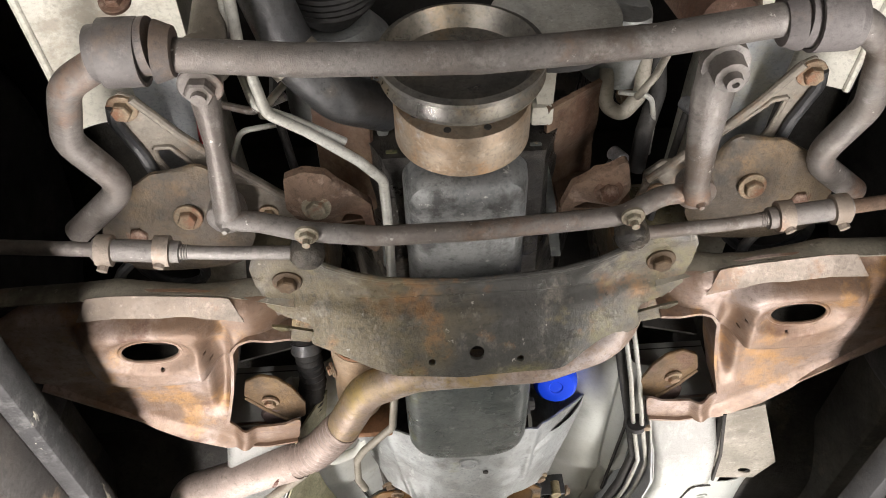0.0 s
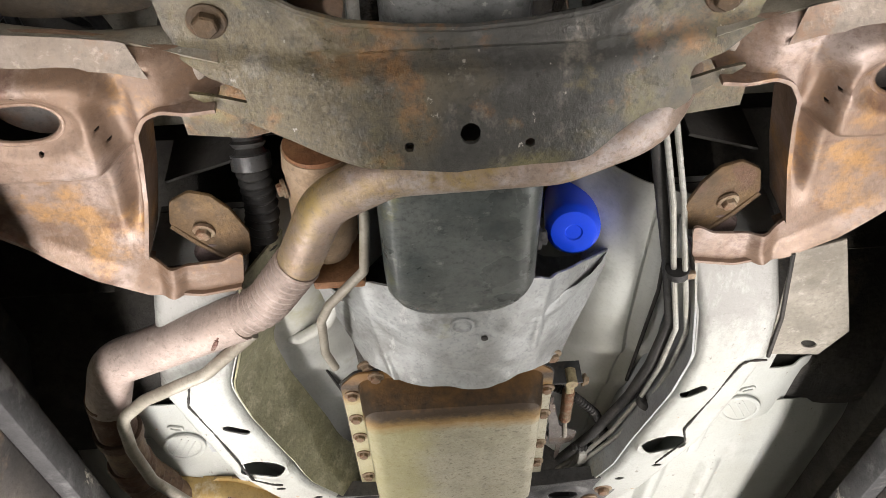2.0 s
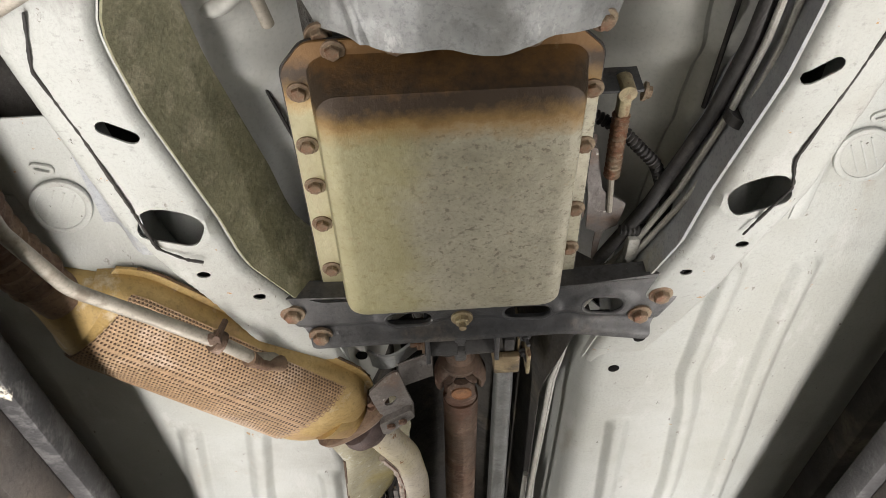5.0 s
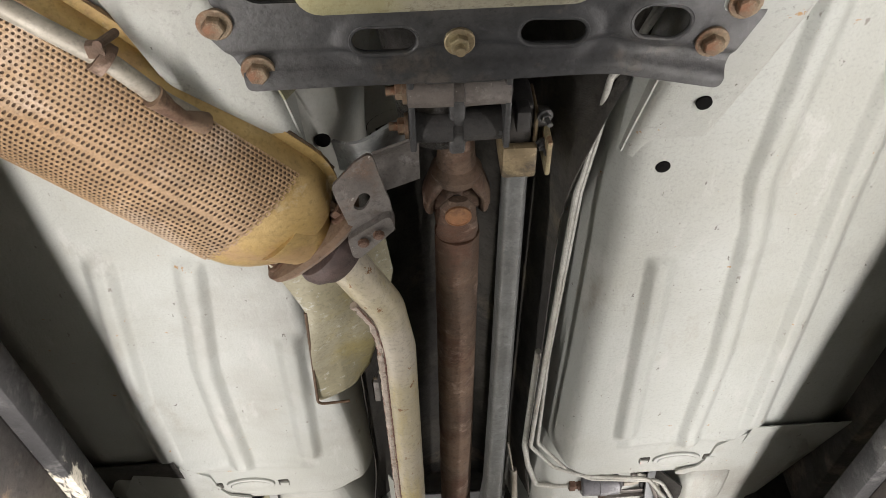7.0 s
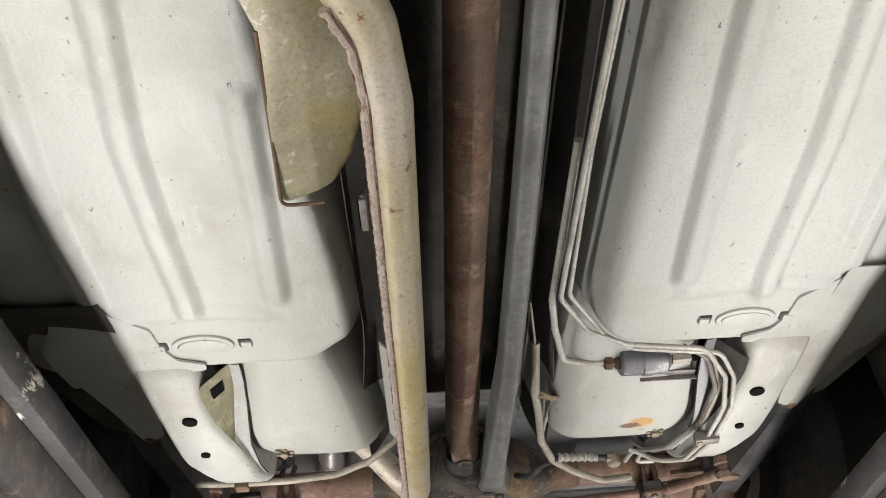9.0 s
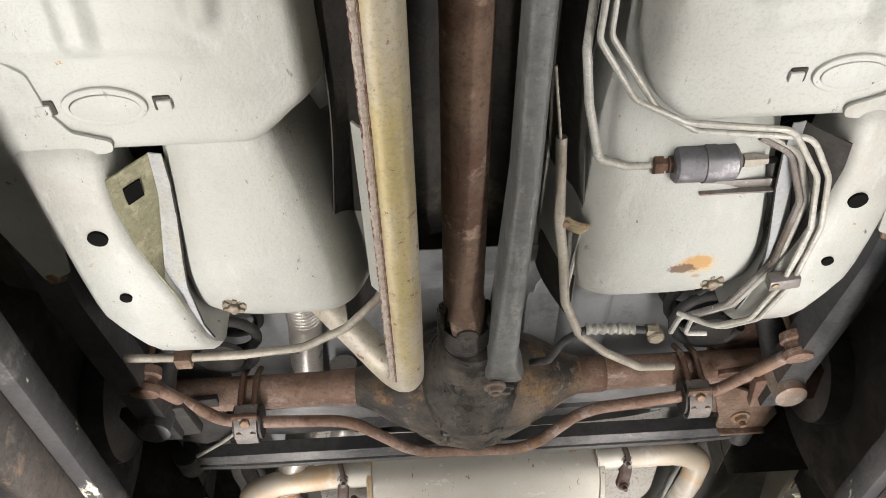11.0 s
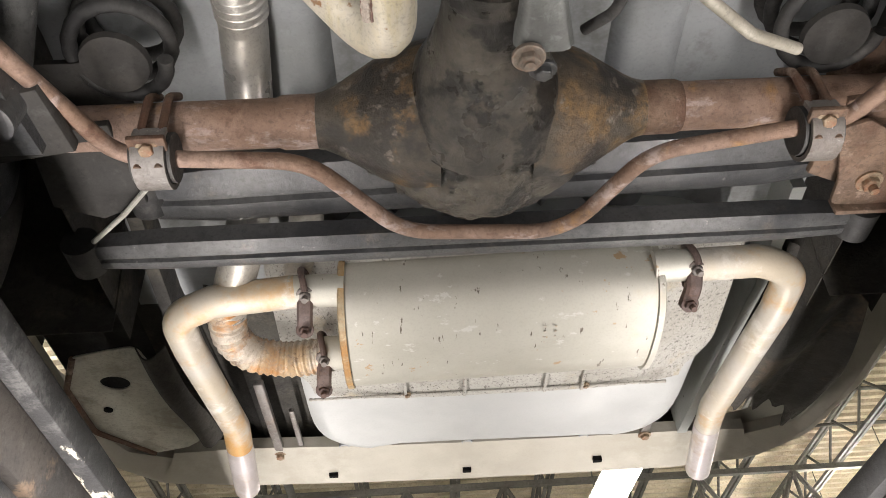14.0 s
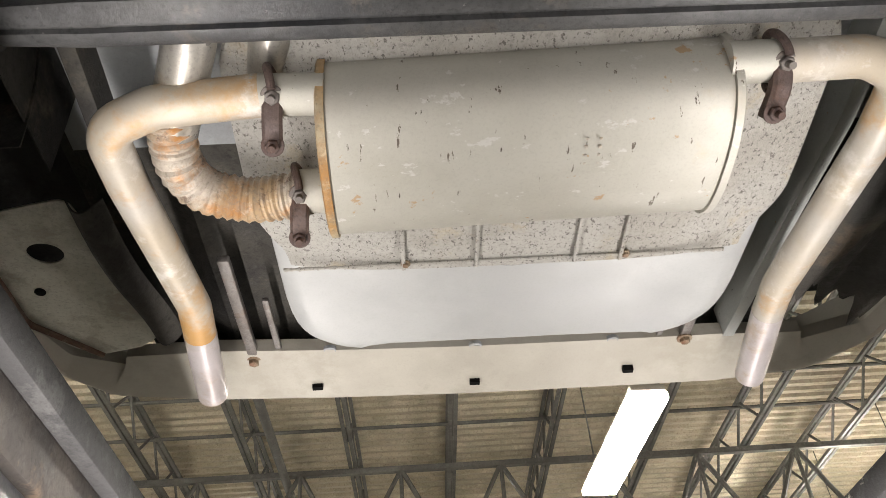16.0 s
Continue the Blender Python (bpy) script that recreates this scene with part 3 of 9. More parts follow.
def turned(centre, axis, profile, seg=40):
    """A body of revolution: profile is a list of (along the axis, radius)."""
    c, d = Vector(centre), Vector(axis).normalized()
    up = d.orthogonal().normalized()
    side = d.cross(up)
    return loft([[c + d * t + (up * math.cos(a) + side * math.sin(a)) * max(r, 1e-4) for a in (2 * math.pi * k / seg for k in range(seg))] for t, r in profile])


def plate(outline, holes, thick, m=None, bevel=0.0015, corner=0.0, res=3):
    """A flat plate in the xy plane, extruded along z from 0 to thick, with holes cut through, then placed by m."""
    cu = bpy.data.curves.new("plate", "CURVE")
    cu.dimensions, cu.fill_mode, cu.extrude, cu.bevel_depth, cu.bevel_resolution = "2D", "BOTH", max(thick / 2 - bevel, 1e-4), bevel, 1
    for loop in [outline] + list(holes):
        loop = [(p[0], p[1], 0) for p in loop]
        if loop[0:1] and corner and loop is not None and len(loop) == len(outline):
            loop = [tuple(p) for p in fillet([loop[-1]] + loop + [loop[0]], corner, 4)[1:-1]]
        sp = cu.splines.new("POLY")
        sp.points.add(len(loop) - 1)
        for q, p in zip(sp.points, loop):
            q.co = (p[0], p[1], 0, 1)
        sp.use_cyclic_u = True
    ob = bpy.data.objects.new("plate", cu)
    scene.collection.objects.link(ob)
    dg = bpy.context.evaluated_depsgraph_get()
    me = bpy.data.meshes.new_from_object(ob.evaluated_get(dg), depsgraph=dg)
    bpy.data.objects.remove(ob)
    bpy.data.curves.remove(cu)
    bm = bmesh.new()
    bm.from_mesh(me)
    bpy.data.meshes.remove(me)
    bmesh.ops.remove_doubles(bm, verts=bm.verts, dist=1e-5)
    bm.transform((m or Matrix.Identity(4)) @ Matrix.Translation((0, 0, thick / 2)))
    return bm


def round_loop(cx, cy, rx, ry=None, n=20, turn=0.0):
    ry = rx if ry is None else ry
    c, s = math.cos(radians(turn)), math.sin(radians(turn))
    return [(cx + c * rx * math.cos(a) - s * ry * math.sin(a), cy + s * rx * math.cos(a) + c * ry * math.sin(a)) for a in (2 * math.pi * k / n for k in range(n))]


def slot_loop(cx, cy, lx, ly, turn=0.0, n=6):
    """A slot with round ends, lx long and ly wide."""
    r = min(lx, ly) / 2
    pts = []
    for q, (sx, sy) in enumerate(((1, 1), (-1, 1), (-1, -1), (1, -1))):
        for k in range(n + 1):
            a = math.pi / 2 * (q + k / n)
            pts.append((sx * (lx / 2 - r) + r * math.cos(a), sy * (ly / 2 - r) + r * math.sin(a)))
    c, s = math.cos(radians(turn)), math.sin(radians(turn))
    return [(cx + c * x - s * y, cy + s * x + c * y) for x, y in pts]


def facing(at, way, spin=0.0):
    """The pose at a place whose z axis points that way."""
    return Matrix.Translation(at) @ Vector(way).to_track_quat("Z", "Y").to_matrix().to_4x4() @ pose(0, 0, 0, 0, 0, spin)


BOLTS = {}


def bolt(parent, at, way=(0, 0, -1), size=0.009, material=None, washer=True, name="bolt", stud=0.0):
    """A hexagon bolt head, with washer, on its seat at that place, that stands out that way."""
    material = material or M_BOLT
    key = (size, material.name, washer, stud, name)
    if key not in BOLTS:
        bm = bmesh.new()
        h = size * 0.75
        rings = []
        if washer:
            bm = join(turned((0, 0, 0), (0, 0, 1), [(-0.002, size * 1.5), (size * 0.18, size * 1.5), (size * 0.25, size * 1.38)], 20))
        hexa = loft([[Vector((r * math.cos(math.pi / 3 * k + 0.2), r * math.sin(math.pi / 3 * k + 0.2), z)) for k in range(6)] for z, r in ((size * 0.1, size), (h + size * 0.1, size), (h + size * 0.25, size * 0.86))])
        bm = join(bm, hexa)
        if stud:
            bm = join(bm, cyl((0, 0, h), (0, 0, h + stud), size * 0.5, seg=12))
        ob = part(name, bm, material, parent, smooth=30)
        BOLTS[key] = ob.data
    else:
        ob = new(name, BOLTS[key])
        ob.parent = parent
        ob.matrix_parent_inverse = Matrix.Translation(-parent.matrix_basis.translation) if parent.parent is None else Matrix.Identity(4)
    ob.matrix_basis = facing(at, way, (at[0] * 977 + at[1] * 613) % 60)
    return ob


def sheet(fn, u0, u1, nu, v0, v1, nv, thick=0.002):
    """A pressed sheet: fn(u, v) gives a place; the back lies thick above."""
    bm = bmesh.new()
    grid = [[bm.verts.new(fn(u0 + (u1 - u0) * i / nu, v0 + (v1 - v0) * j / nv)) for j in range(nv + 1)] for i in range(nu + 1)]
    for i in range(nu):
        for j in range(nv):
            bm.faces.new((grid[i][j], grid[i + 1][j], grid[i + 1][j + 1], grid[i][j + 1]))
    bmesh.ops.recalc_face_normals(bm, faces=bm.faces)
    if thick:
        bmesh.ops.solidify(bm, geom=list(bm.faces), thickness=thick)
    return bm


def pressed(outline, holes, height, pitch=0.005, thick=0.004, corner=0.012):
    """A pressed sheet: an outline with rounded corners and holes in the xy plane, at the height that height(x, y) gives, and thick above."""
    def rounded(loop, r):
        if not r:
            return [tuple(p[:2]) for p in loop]
        a, b = Vector((*loop[-1][:2], 0)), Vector((*loop[0][:2], 0))
        mid = (a + b) / 2
        return [(p.x, p.y) for p in fillet([mid] + [(*p[:2], 0) for p in loop] + [mid], r, 5)[:-1]]
    loops = [np.array(rounded(outline, corner))] + [np.array(rounded(h, 0)) for h in holes]

    def inside(px, py, loop):
        hit = np.zeros(px.shape, bool)
        for (xa, ya), (xb, yb) in zip(loop, np.roll(loop, -1, 0)):
            if ya != yb:
                hit ^= ((ya > py) != (yb > py)) & (px < (xb - xa) * (py - ya) / (yb - ya) + xa)
        return hit
    x0, y0 = loops[0].min(0) - pitch
    nx, ny = (int(v) + 3 for v in (loops[0].max(0) - loops[0].min(0)) / pitch)
    gx, gy = np.meshgrid(x0 + (np.arange(nx) + 0.5) * pitch, y0 + (np.arange(ny) + 0.5) * pitch, indexing="ij")
    keep = inside(gx, gy, loops[0])
    for h in loops[1:]:
        keep &= ~inside(gx, gy, h)
    cells = [(int(i), int(j)) for i, j in np.argwhere(keep)]
    used = set(cells)
    pts, rim = {}, set()
    for i, j in cells:
        for a, b in ((i, j), (i + 1, j), (i + 1, j + 1), (i, j + 1)):
            pts[a, b] = (x0 + a * pitch, y0 + b * pitch)
        for (a, b), e in (((i - 1, j), ((i, j), (i, j + 1))), ((i + 1, j), ((i + 1, j), (i + 1, j + 1))), ((i, j - 1), ((i, j), (i + 1, j))), ((i, j + 1), ((i, j + 1), (i + 1, j + 1)))):
            if (a, b) not in used:
                rim.update(e)
    sa = np.concatenate(loops)
    sb = np.concatenate([np.roll(v, -1, 0) for v in loops])
    d = sb - sa
    dd = np.maximum((d * d).sum(1), 1e-12)
    for k in rim:
        p = np.array(pts[k])
        t = np.clip(((p - sa) * d).sum(1) / dd, 0, 1)
        q = sa + d * t[:, None]
        pts[k] = tuple(float(v) for v in q[((q - p) ** 2).sum(1).argmin()])
    bm = bmesh.new()
    lo = {k: bm.verts.new((x, y, height(x, y))) for k, (x, y) in pts.items()}
    hi = {k: bm.verts.new(v.co + Vector((0, 0, thick))) for k, v in lo.items()}
    for i, j in cells:
        c = ((i, j), (i + 1, j), (i + 1, j + 1), (i, j + 1))
        bm.faces.new([lo[k] for k in c[::-1]])
        bm.faces.new([hi[k] for k in c])
        for n, (a, b) in enumerate(((i, j - 1), (i + 1, j), (i, j + 1), (i - 1, j))):
            if (a, b) not in used:
                p, q = c[n], c[(n + 1) % 4]
                bm.faces.new((lo[p], lo[q], hi[q], hi[p]))
    bmesh.ops.dissolve_degenerate(bm, dist=1e-5, edges=bm.edges)
    return bm


def bumpfn(x, c, w):
    """A smooth ridge of half width w about c, 0 to 1."""
    d = abs(x - c) / w
    return 0.0 if d >= 1 else 0.5 + 0.5 * math.cos(math.pi * d)


def step(x, a, b):
    t = min(1.0, max(0.0, (x - a) / (b - a)))
    return t * t * (3 - 2 * t)


def weld(points, r, parent, material=None, name="weld_seam", seed=0):
    """A lumpy weld bead along a path."""
    rnd = random.Random(seed)
    path = fillet(points, 0.02, 6)
    fine = [path[0]]
    for a, b in zip(path, path[1:]):
        n = max(1, int((b - a).length / 0.004))
        fine += [a.lerp(b, (k + 1) / n) for k in range(n)]
    ph = [r * rnd.uniform(0.65, 1.25) for _ in range(len(fine) + 2)]
    return part(name, tube(fine, lambda t: ph[int(t * (len(ph) - 2))], 0.0001, 7, steps=1), material or M_SEAM, parent)


# ---- the workshop ----
solid("floor", box(-9, 9, -9, 26, -0.2, 0.0), M_CONCRETE, "grey oil-stained concrete workshop floor", "floor", kind="structure")
for nm, b in (("wall_west", (-9.2, -9, -9, 26)), ("wall_east", (9, 9.2, -9, 26)), ("wall_south", (-9.2, 9.2, -9.2, -9)), ("wall_north", (-9.2, 9.2, 26, 26.2))):
    solid(nm, box(*b, -0.2, 7.3), M_WALL, "plain painted workshop wall", "wall", kind="structure")


def ceiling_deck():
    rows, bm, prof = [], bmesh.new(), ((0.0, 0.0), (0.05, 0.0), (0.08, 0.045), (0.17, 0.045))
    ys = []
    y = -9.0
    while y < 26:
        ys += [(y + a, 7.0 + h) for a, h in prof]
        y += 0.2
    a = [bm.verts.new((-9.2, yy, z)) for yy, z in ys]
    b = [bm.verts.new((9.2, yy, z)) for yy, z in ys]
    for i in range(len(ys) - 1):
        bm.faces.new((a[i], b[i], b[i + 1], a[i + 1]))
    return join(bm, box(-9.2, 9.2, -9.2, 26.2, 7.1, 7.3))


solid("ceiling", ceiling_deck(), M_DECK, "corrugated beige-painted metal roof deck", "ceiling", kind="structure", smooth=0)


def joist(name, label, cat, group, x, y0, y1, z, depth, along_y=True, pitch=0.6, r=0.045, dbl=True):
    """An open-web steel joist: chords with zigzag bars between them."""
    def at(s, h, o=0.0):
        return (x + o, s, z + h) if along_y else (s, x + o, z + h)
    t = thing(name, label, cat, at(y0, 0), group)
    for o in ((-r * 0.5, r * 0.5) if dbl else (0,)):
        for h, nm in ((0, "top_chord"), (-depth, "bottom_chord")):
            p, q = at(y0, h, o), at(y1, h, o)
            lo = [min(a, b) - r / 3 for a, b in zip(p, q)]
            hi = [max(a, b) + r / 3 for a, b in zip(p, q)]
            part(nm, box(lo[0], hi[0], lo[1], hi[1], lo[2], hi[2]), M_JOIST, t, smooth=0)
    bars = []
    for i in range(int((y1 - y0) / pitch)):
        a, b = y0 + i * pitch, y0 + (i + 1) * pitch
        bars.append(tube([at(a, 0), at((a + b) / 2, -depth)], r * 0.30, seg=6))
        bars.append(tube([at((a + b) / 2, -depth), at(b, 0)], r * 0.30, seg=6))
        if not dbl:
            bars.append(tube([at(a, 0), at(a, -depth)], r * 0.25, seg=6))
    for b in bars:
        part("web_bar", b, M_JOIST, t, smooth=0)
    return t


for k, x in enumerate((-6.7, -5.3, -3.88, -2.46, -1.06, 0.35, 1.72, 3.17, 4.60, 6.02)):
    joist("roof_joist", "dark grey open-web steel roof joist", "joist", "roof joists", x, -8.9, 25.9, 6.9, 0.55, True, 1.15, 0.07)
for k, y in enumerate((6.0, 14.35)):
    joist("roof_girder", "dark grey steel roof girder with diagonal bracing", "girder", "roof girders", y, -8.9, 8.9, 6.28, 1.35, False, 1.42, 0.12, False)
solid("sprinkler_pipe", tube([(-2.0, -8.9, 6.2), (-2.0, 25.9, 6.2)], 0.06, seg=12), M_JOIST, "grey steel sprinkler pipe under the roof", "pipe")
for y in (11.9, 13.1, 14.15, 15.6):
    solid("conduit_pipe", tube([(-8.9, y, 6.85), (8.9, y, 6.85)], 0.028, seg=8), M_JOIST, "thin dark conduit along the roof", "pipe", "roof conduits")


def ceiling_light(x, y, z, turn, half=1.22):
    t = thing("ceiling_light", "long bright fluorescent ceiling light hanging on a cord", "ceiling light", (x, y, z), "workshop ceiling lights")
    m = pose(x, y, z, 0, 0, turn)
    h = part("housing", moved(box(-0.15, 0.15, -half, half, 0.04, 0.10, 0.01), m), M_BUMPER, t)
    part("diffuser", moved(box(-0.17, 0.17, -half + 0.02, half - 0.02, -0.03, 0.038, 0.012), m), M_TUBE_LIGHT, h, "glowing white diffuser")
    for s in (-0.9, 0.9):
        part("cord", moved(tube([(0, s, 0.09), (0, s + 0.02, 7.0 - z)], 0.008, seg=6), m), M_JOIST, t)
    return t


ceiling_light(1.73, 10.25, 4.45, 4.0, 0.98)
ceiling_light(6.6, 15.2, 5.6, 9)
# unseen extra lights, added to brighten the roof deck
for x, y in ((-5.6, 2.0), (-5.6, 9.0), (6.6, 3.0), (-3.2, 20.0)):
    ceiling_light(x, y, 5.6, 9)


# ---- the lift ----
def runway(side, x):
    """One runway of the lift; x is its inner edge. The face towards the pit is stepped."""
    t = thing("lift_runway", "long scuffed grey steel runway of a drive-on car lift, red-painted below", "lift runway", (x, 2.5, 0), "lift runways")
    s = side

    def bar(a, b, z0, z1, bev=0.003):
        return box(min(x + s * a, x + s * b), max(x + s * a, x + s * b), -2.2, 7.2, z0, z1, bev)
    part("inner_rail", bar(0.0, 0.045, 1.515, 1.552), M_RAIL, t, "scuffed bare steel inner rail")
    part("deck", bar(0.045, 0.56, 1.51, 1.546), M_RAIL_DARK, t)
    part("web", bar(0.018, 0.05, 1.455, 1.5145), M_RAIL_DARK, t)
    part("cable_channel", bar(0.03, 0.075, 1.425, 1.4545), M_BLACK_STEEL, t)
    part("beam", bar(0.055, 0.52, 1.33, 1.4245), M_RED, t, "red-painted runway beam")
    part("lower_flange", bar(0.05, 0.53, 1.315, 1.3295), M_RAIL_DARK, t)
    for y in (-1.0, 6.6):
        part("post", box(min(x + s * 0.55, x + s * 0.7), max(x + s * 0.55, x + s * 0.7), y - 0.08, y + 0.08, 0.0, 2.2, 0.01), M_RED, t)
    return t


runway(-1, -0.4446)
runway(1, 0.472)


# ---- the car's body from below ----
body = thing("car_underbody", "pale painted sheet-metal underbody of an old car, dusty and chipped", "car body", (0, 2.0, 1.55))


RIBS = {1: (((0.250, 2.205), (0.276, 2.69)), ((0.346, 1.80), (0.340, 2.065), (0.357, 2.158), (0.383, 2.438), (0.389, 2.73)), ((0.444, 1.80), (0.446, 1.958), (0.452, 2.09), (0.469, 2.30), (0.494, 2.68))),
        -1: (((0.250, 2.33), (0.258, 2.53), (0.266, 2.69)), ((0.345, 2.16), (0.378, 2.40), (0.382, 2.54), (0.382, 2.71)), ((0.452, 2.15), (0.485, 2.385), (0.498, 2.49), (0.502, 2.68)))}


def along(poly, y):
    for (xa, ya), (xb, yb) in zip(poly, poly[1:]):
        if ya <= y <= yb:
            return xa + (xb - xa) * (y - ya) / (yb - ya)
    return poly[0][0] if y < poly[0][1] else poly[-1][0]


def floor_z(s, x, y):
    """Height of the floor panel's underside at distance x from the middle."""
    inner = 0.150 if s > 0 else 0.212 - 0.045 * step(y, 2.25, 2.75)
    rear = 2.868 - 0.06 * step(x, inner + 0.09, inner)
    z = 1.772 + 0.05 * step(y, 1.72, 1.45) + 0.16 * step(x, inner + (0.062 if s > 0 else 0.030), inner - 0.035) ** 1.7 + 0.02 * step(x, 0.60, 0.66)
    z += 0.12 * step(y, rear - 0.045, rear + 0.026) ** 1.5
    z -= 0.004 * bumpfn(y, 2.14, 0.065) * (1 - step(x, 0.33, 0.35))
    for poly in RIBS[s]:
        w = abs(x - along(poly, y))
        on = step(y, poly[0][1] - 0.012, poly[0][1] + 0.012) * (1 - step(y, poly[-1][1] - 0.022, poly[-1][1] + 0.014))
        z -= 0.012 * (1 - step(w, 0.004, 0.023)) * on
    bow = 2.700 + 0.9 * (x - 0.385) ** 2 * (1 if x > 0.385 else 1.5)
    z -= 0.0055 * (1 - step(abs(y - bow), 0.003, 0.024)) * step(x, 0.262, 0.290) * (1 - step(x, 0.47, 0.508))
    return z


for s in (-1, 1):
    part("floor_panel", sheet(lambda u, v: (s * u, v + (2.895 - v) * 0.216 * (1 - step(u, 0.20, 0.30)), floor_z(s, u, v + (2.895 - v) * 0.216 * (1 - step(u, 0.20, 0.30)))), 0.11, 0.68, 250, 1.62, 2.895, 230), M_PAINT if s < 0 else M_PAINT_DUSTY, body, "pale painted floor panel with pressed ribs")
    part("toe_board", sheet(lambda u, v: (s * u, v, 1.80 + 0.30 * step(v, 1.55, 1.15) - 0.02 * step(u, 0.5, 0.62)), 0.30, 0.70, 12, 1.0, 1.63, 20), M_SHADED_COAT, body)
    part("sill", box(min(s * 0.66, s * 0.76), max(s * 0.66, s * 0.76), 1.15, 3.0, 1.735, 1.86, 0.012), M_SHADED_COAT, body)


def rail_front(s):
    """The front frame rail, which leans inwards towards the transmission: inner and outer edge and height by stations."""
    st = ((1.168, 0.275, 0.393, 1.768), (1.19, 0.278, 0.392, 1.756), (1.27, 0.300, 0.405, 1.722), (1.36, 0.312, 0.412, 1.712), (1.45, 0.298, 0.395, 1.708), (1.61, 0.262, 0.372, 1.714), (1.70, 0.250, 0.345, 1.721), (1.80, 0.215, 0.315, 1.729), (1.90, 0.190, 0.290, 1.748), (1.98, 0.180, 0.27, 1.766), (2.03, 0.175, 0.26, 1.778))
    def at(y):
        """Inner edge, outer edge and height of the rail at a place along it."""
        a, b, z = (along([(row[k], row[0]) for row in st], y) for k in (1, 2, 3))
        if s < 0:
            w = step(y, 1.25, 1.4) * (1 - step(y, 1.66, 1.8))
            a, b = a + 0.020 * w, b + 0.012 * w
        return a, b, z
    ys = [1.168 + (2.03 - 1.168) * k / 60 for k in range(61)]
    out = [(s * at(y)[0], y) for y in ys] + [(s * at(y)[1], y) for y in ys[::-1]]
    sx, bx = (0.3225, 0.311) if s > 0 else (0.342, 0.330)
    turn = radians(-22 * s)
    big = [(s * bx + x * math.cos(turn) - y * math.sin(turn), 1.611 + x * math.sin(turn) + y * math.cos(turn)) for x, y in rounded_square(0.034, 0.028)]
    holes = [slot_loop(s * sx, 1.440 if s > 0 else 1.470, 0.042, 0.017, -34 * s), big] + [round_loop(s * x, y, 0.0085, 0.0065, 14) for x, y in ((0.317, 1.702), (0.262, 1.755))]

    def under(x, y):
        a, b, z = at(y)
        d = max(0.0, min(abs(x) - a, b - abs(x)))
        rim = math.hypot((x - s * bx) * math.cos(turn) + (y - 1.611) * math.sin(turn), ((y - 1.611) * math.cos(turn) - (x - s * bx) * math.sin(turn)) * 1.2)
        return z + 0.010 * (1 - min(1.0, d / 0.011)) ** 2 - 0.003 * bumpfn(rim, 0.042, 0.008)
    bottom = pressed(out, holes, under, 0.005, 0.002, 0)
    walls = [sheet(lambda u, v: (s * at(u)[k], u, at(u)[2] + 0.010 + 0.10 * v), 1.168, 2.03, 60, 0, 1, 2, 0.002) for k in (0, 1)]
    top = sheet(lambda u, v: (s * (at(u)[0] * (1 - v) + at(u)[1] * v), u, at(u)[2] + 0.10), 1.168, 2.03, 40, 0, 1, 2, 0.002)
    front = loft([[Vector((s * x, y, z)) for x, z in ((at(1.168)[0], at(1.168)[2] + 0.008), (at(1.168)[1], at(1.168)[2] + 0.008), (at(1.168)[1], at(1.168)[2] + 0.11), (at(1.168)[0], at(1.168)[2] + 0.11))] for y in (1.168, 1.170)])
    return join(bottom, walls[0], walls[1], front), top


def rounded_square(rx, ry, n=32):
    return [(rx * math.copysign(abs(math.cos(a)) ** 0.6, math.cos(a)), ry * math.copysign(abs(math.sin(a)) ** 0.6, math.sin(a))) for a in (2 * math.pi * k / n for k in range(n))]


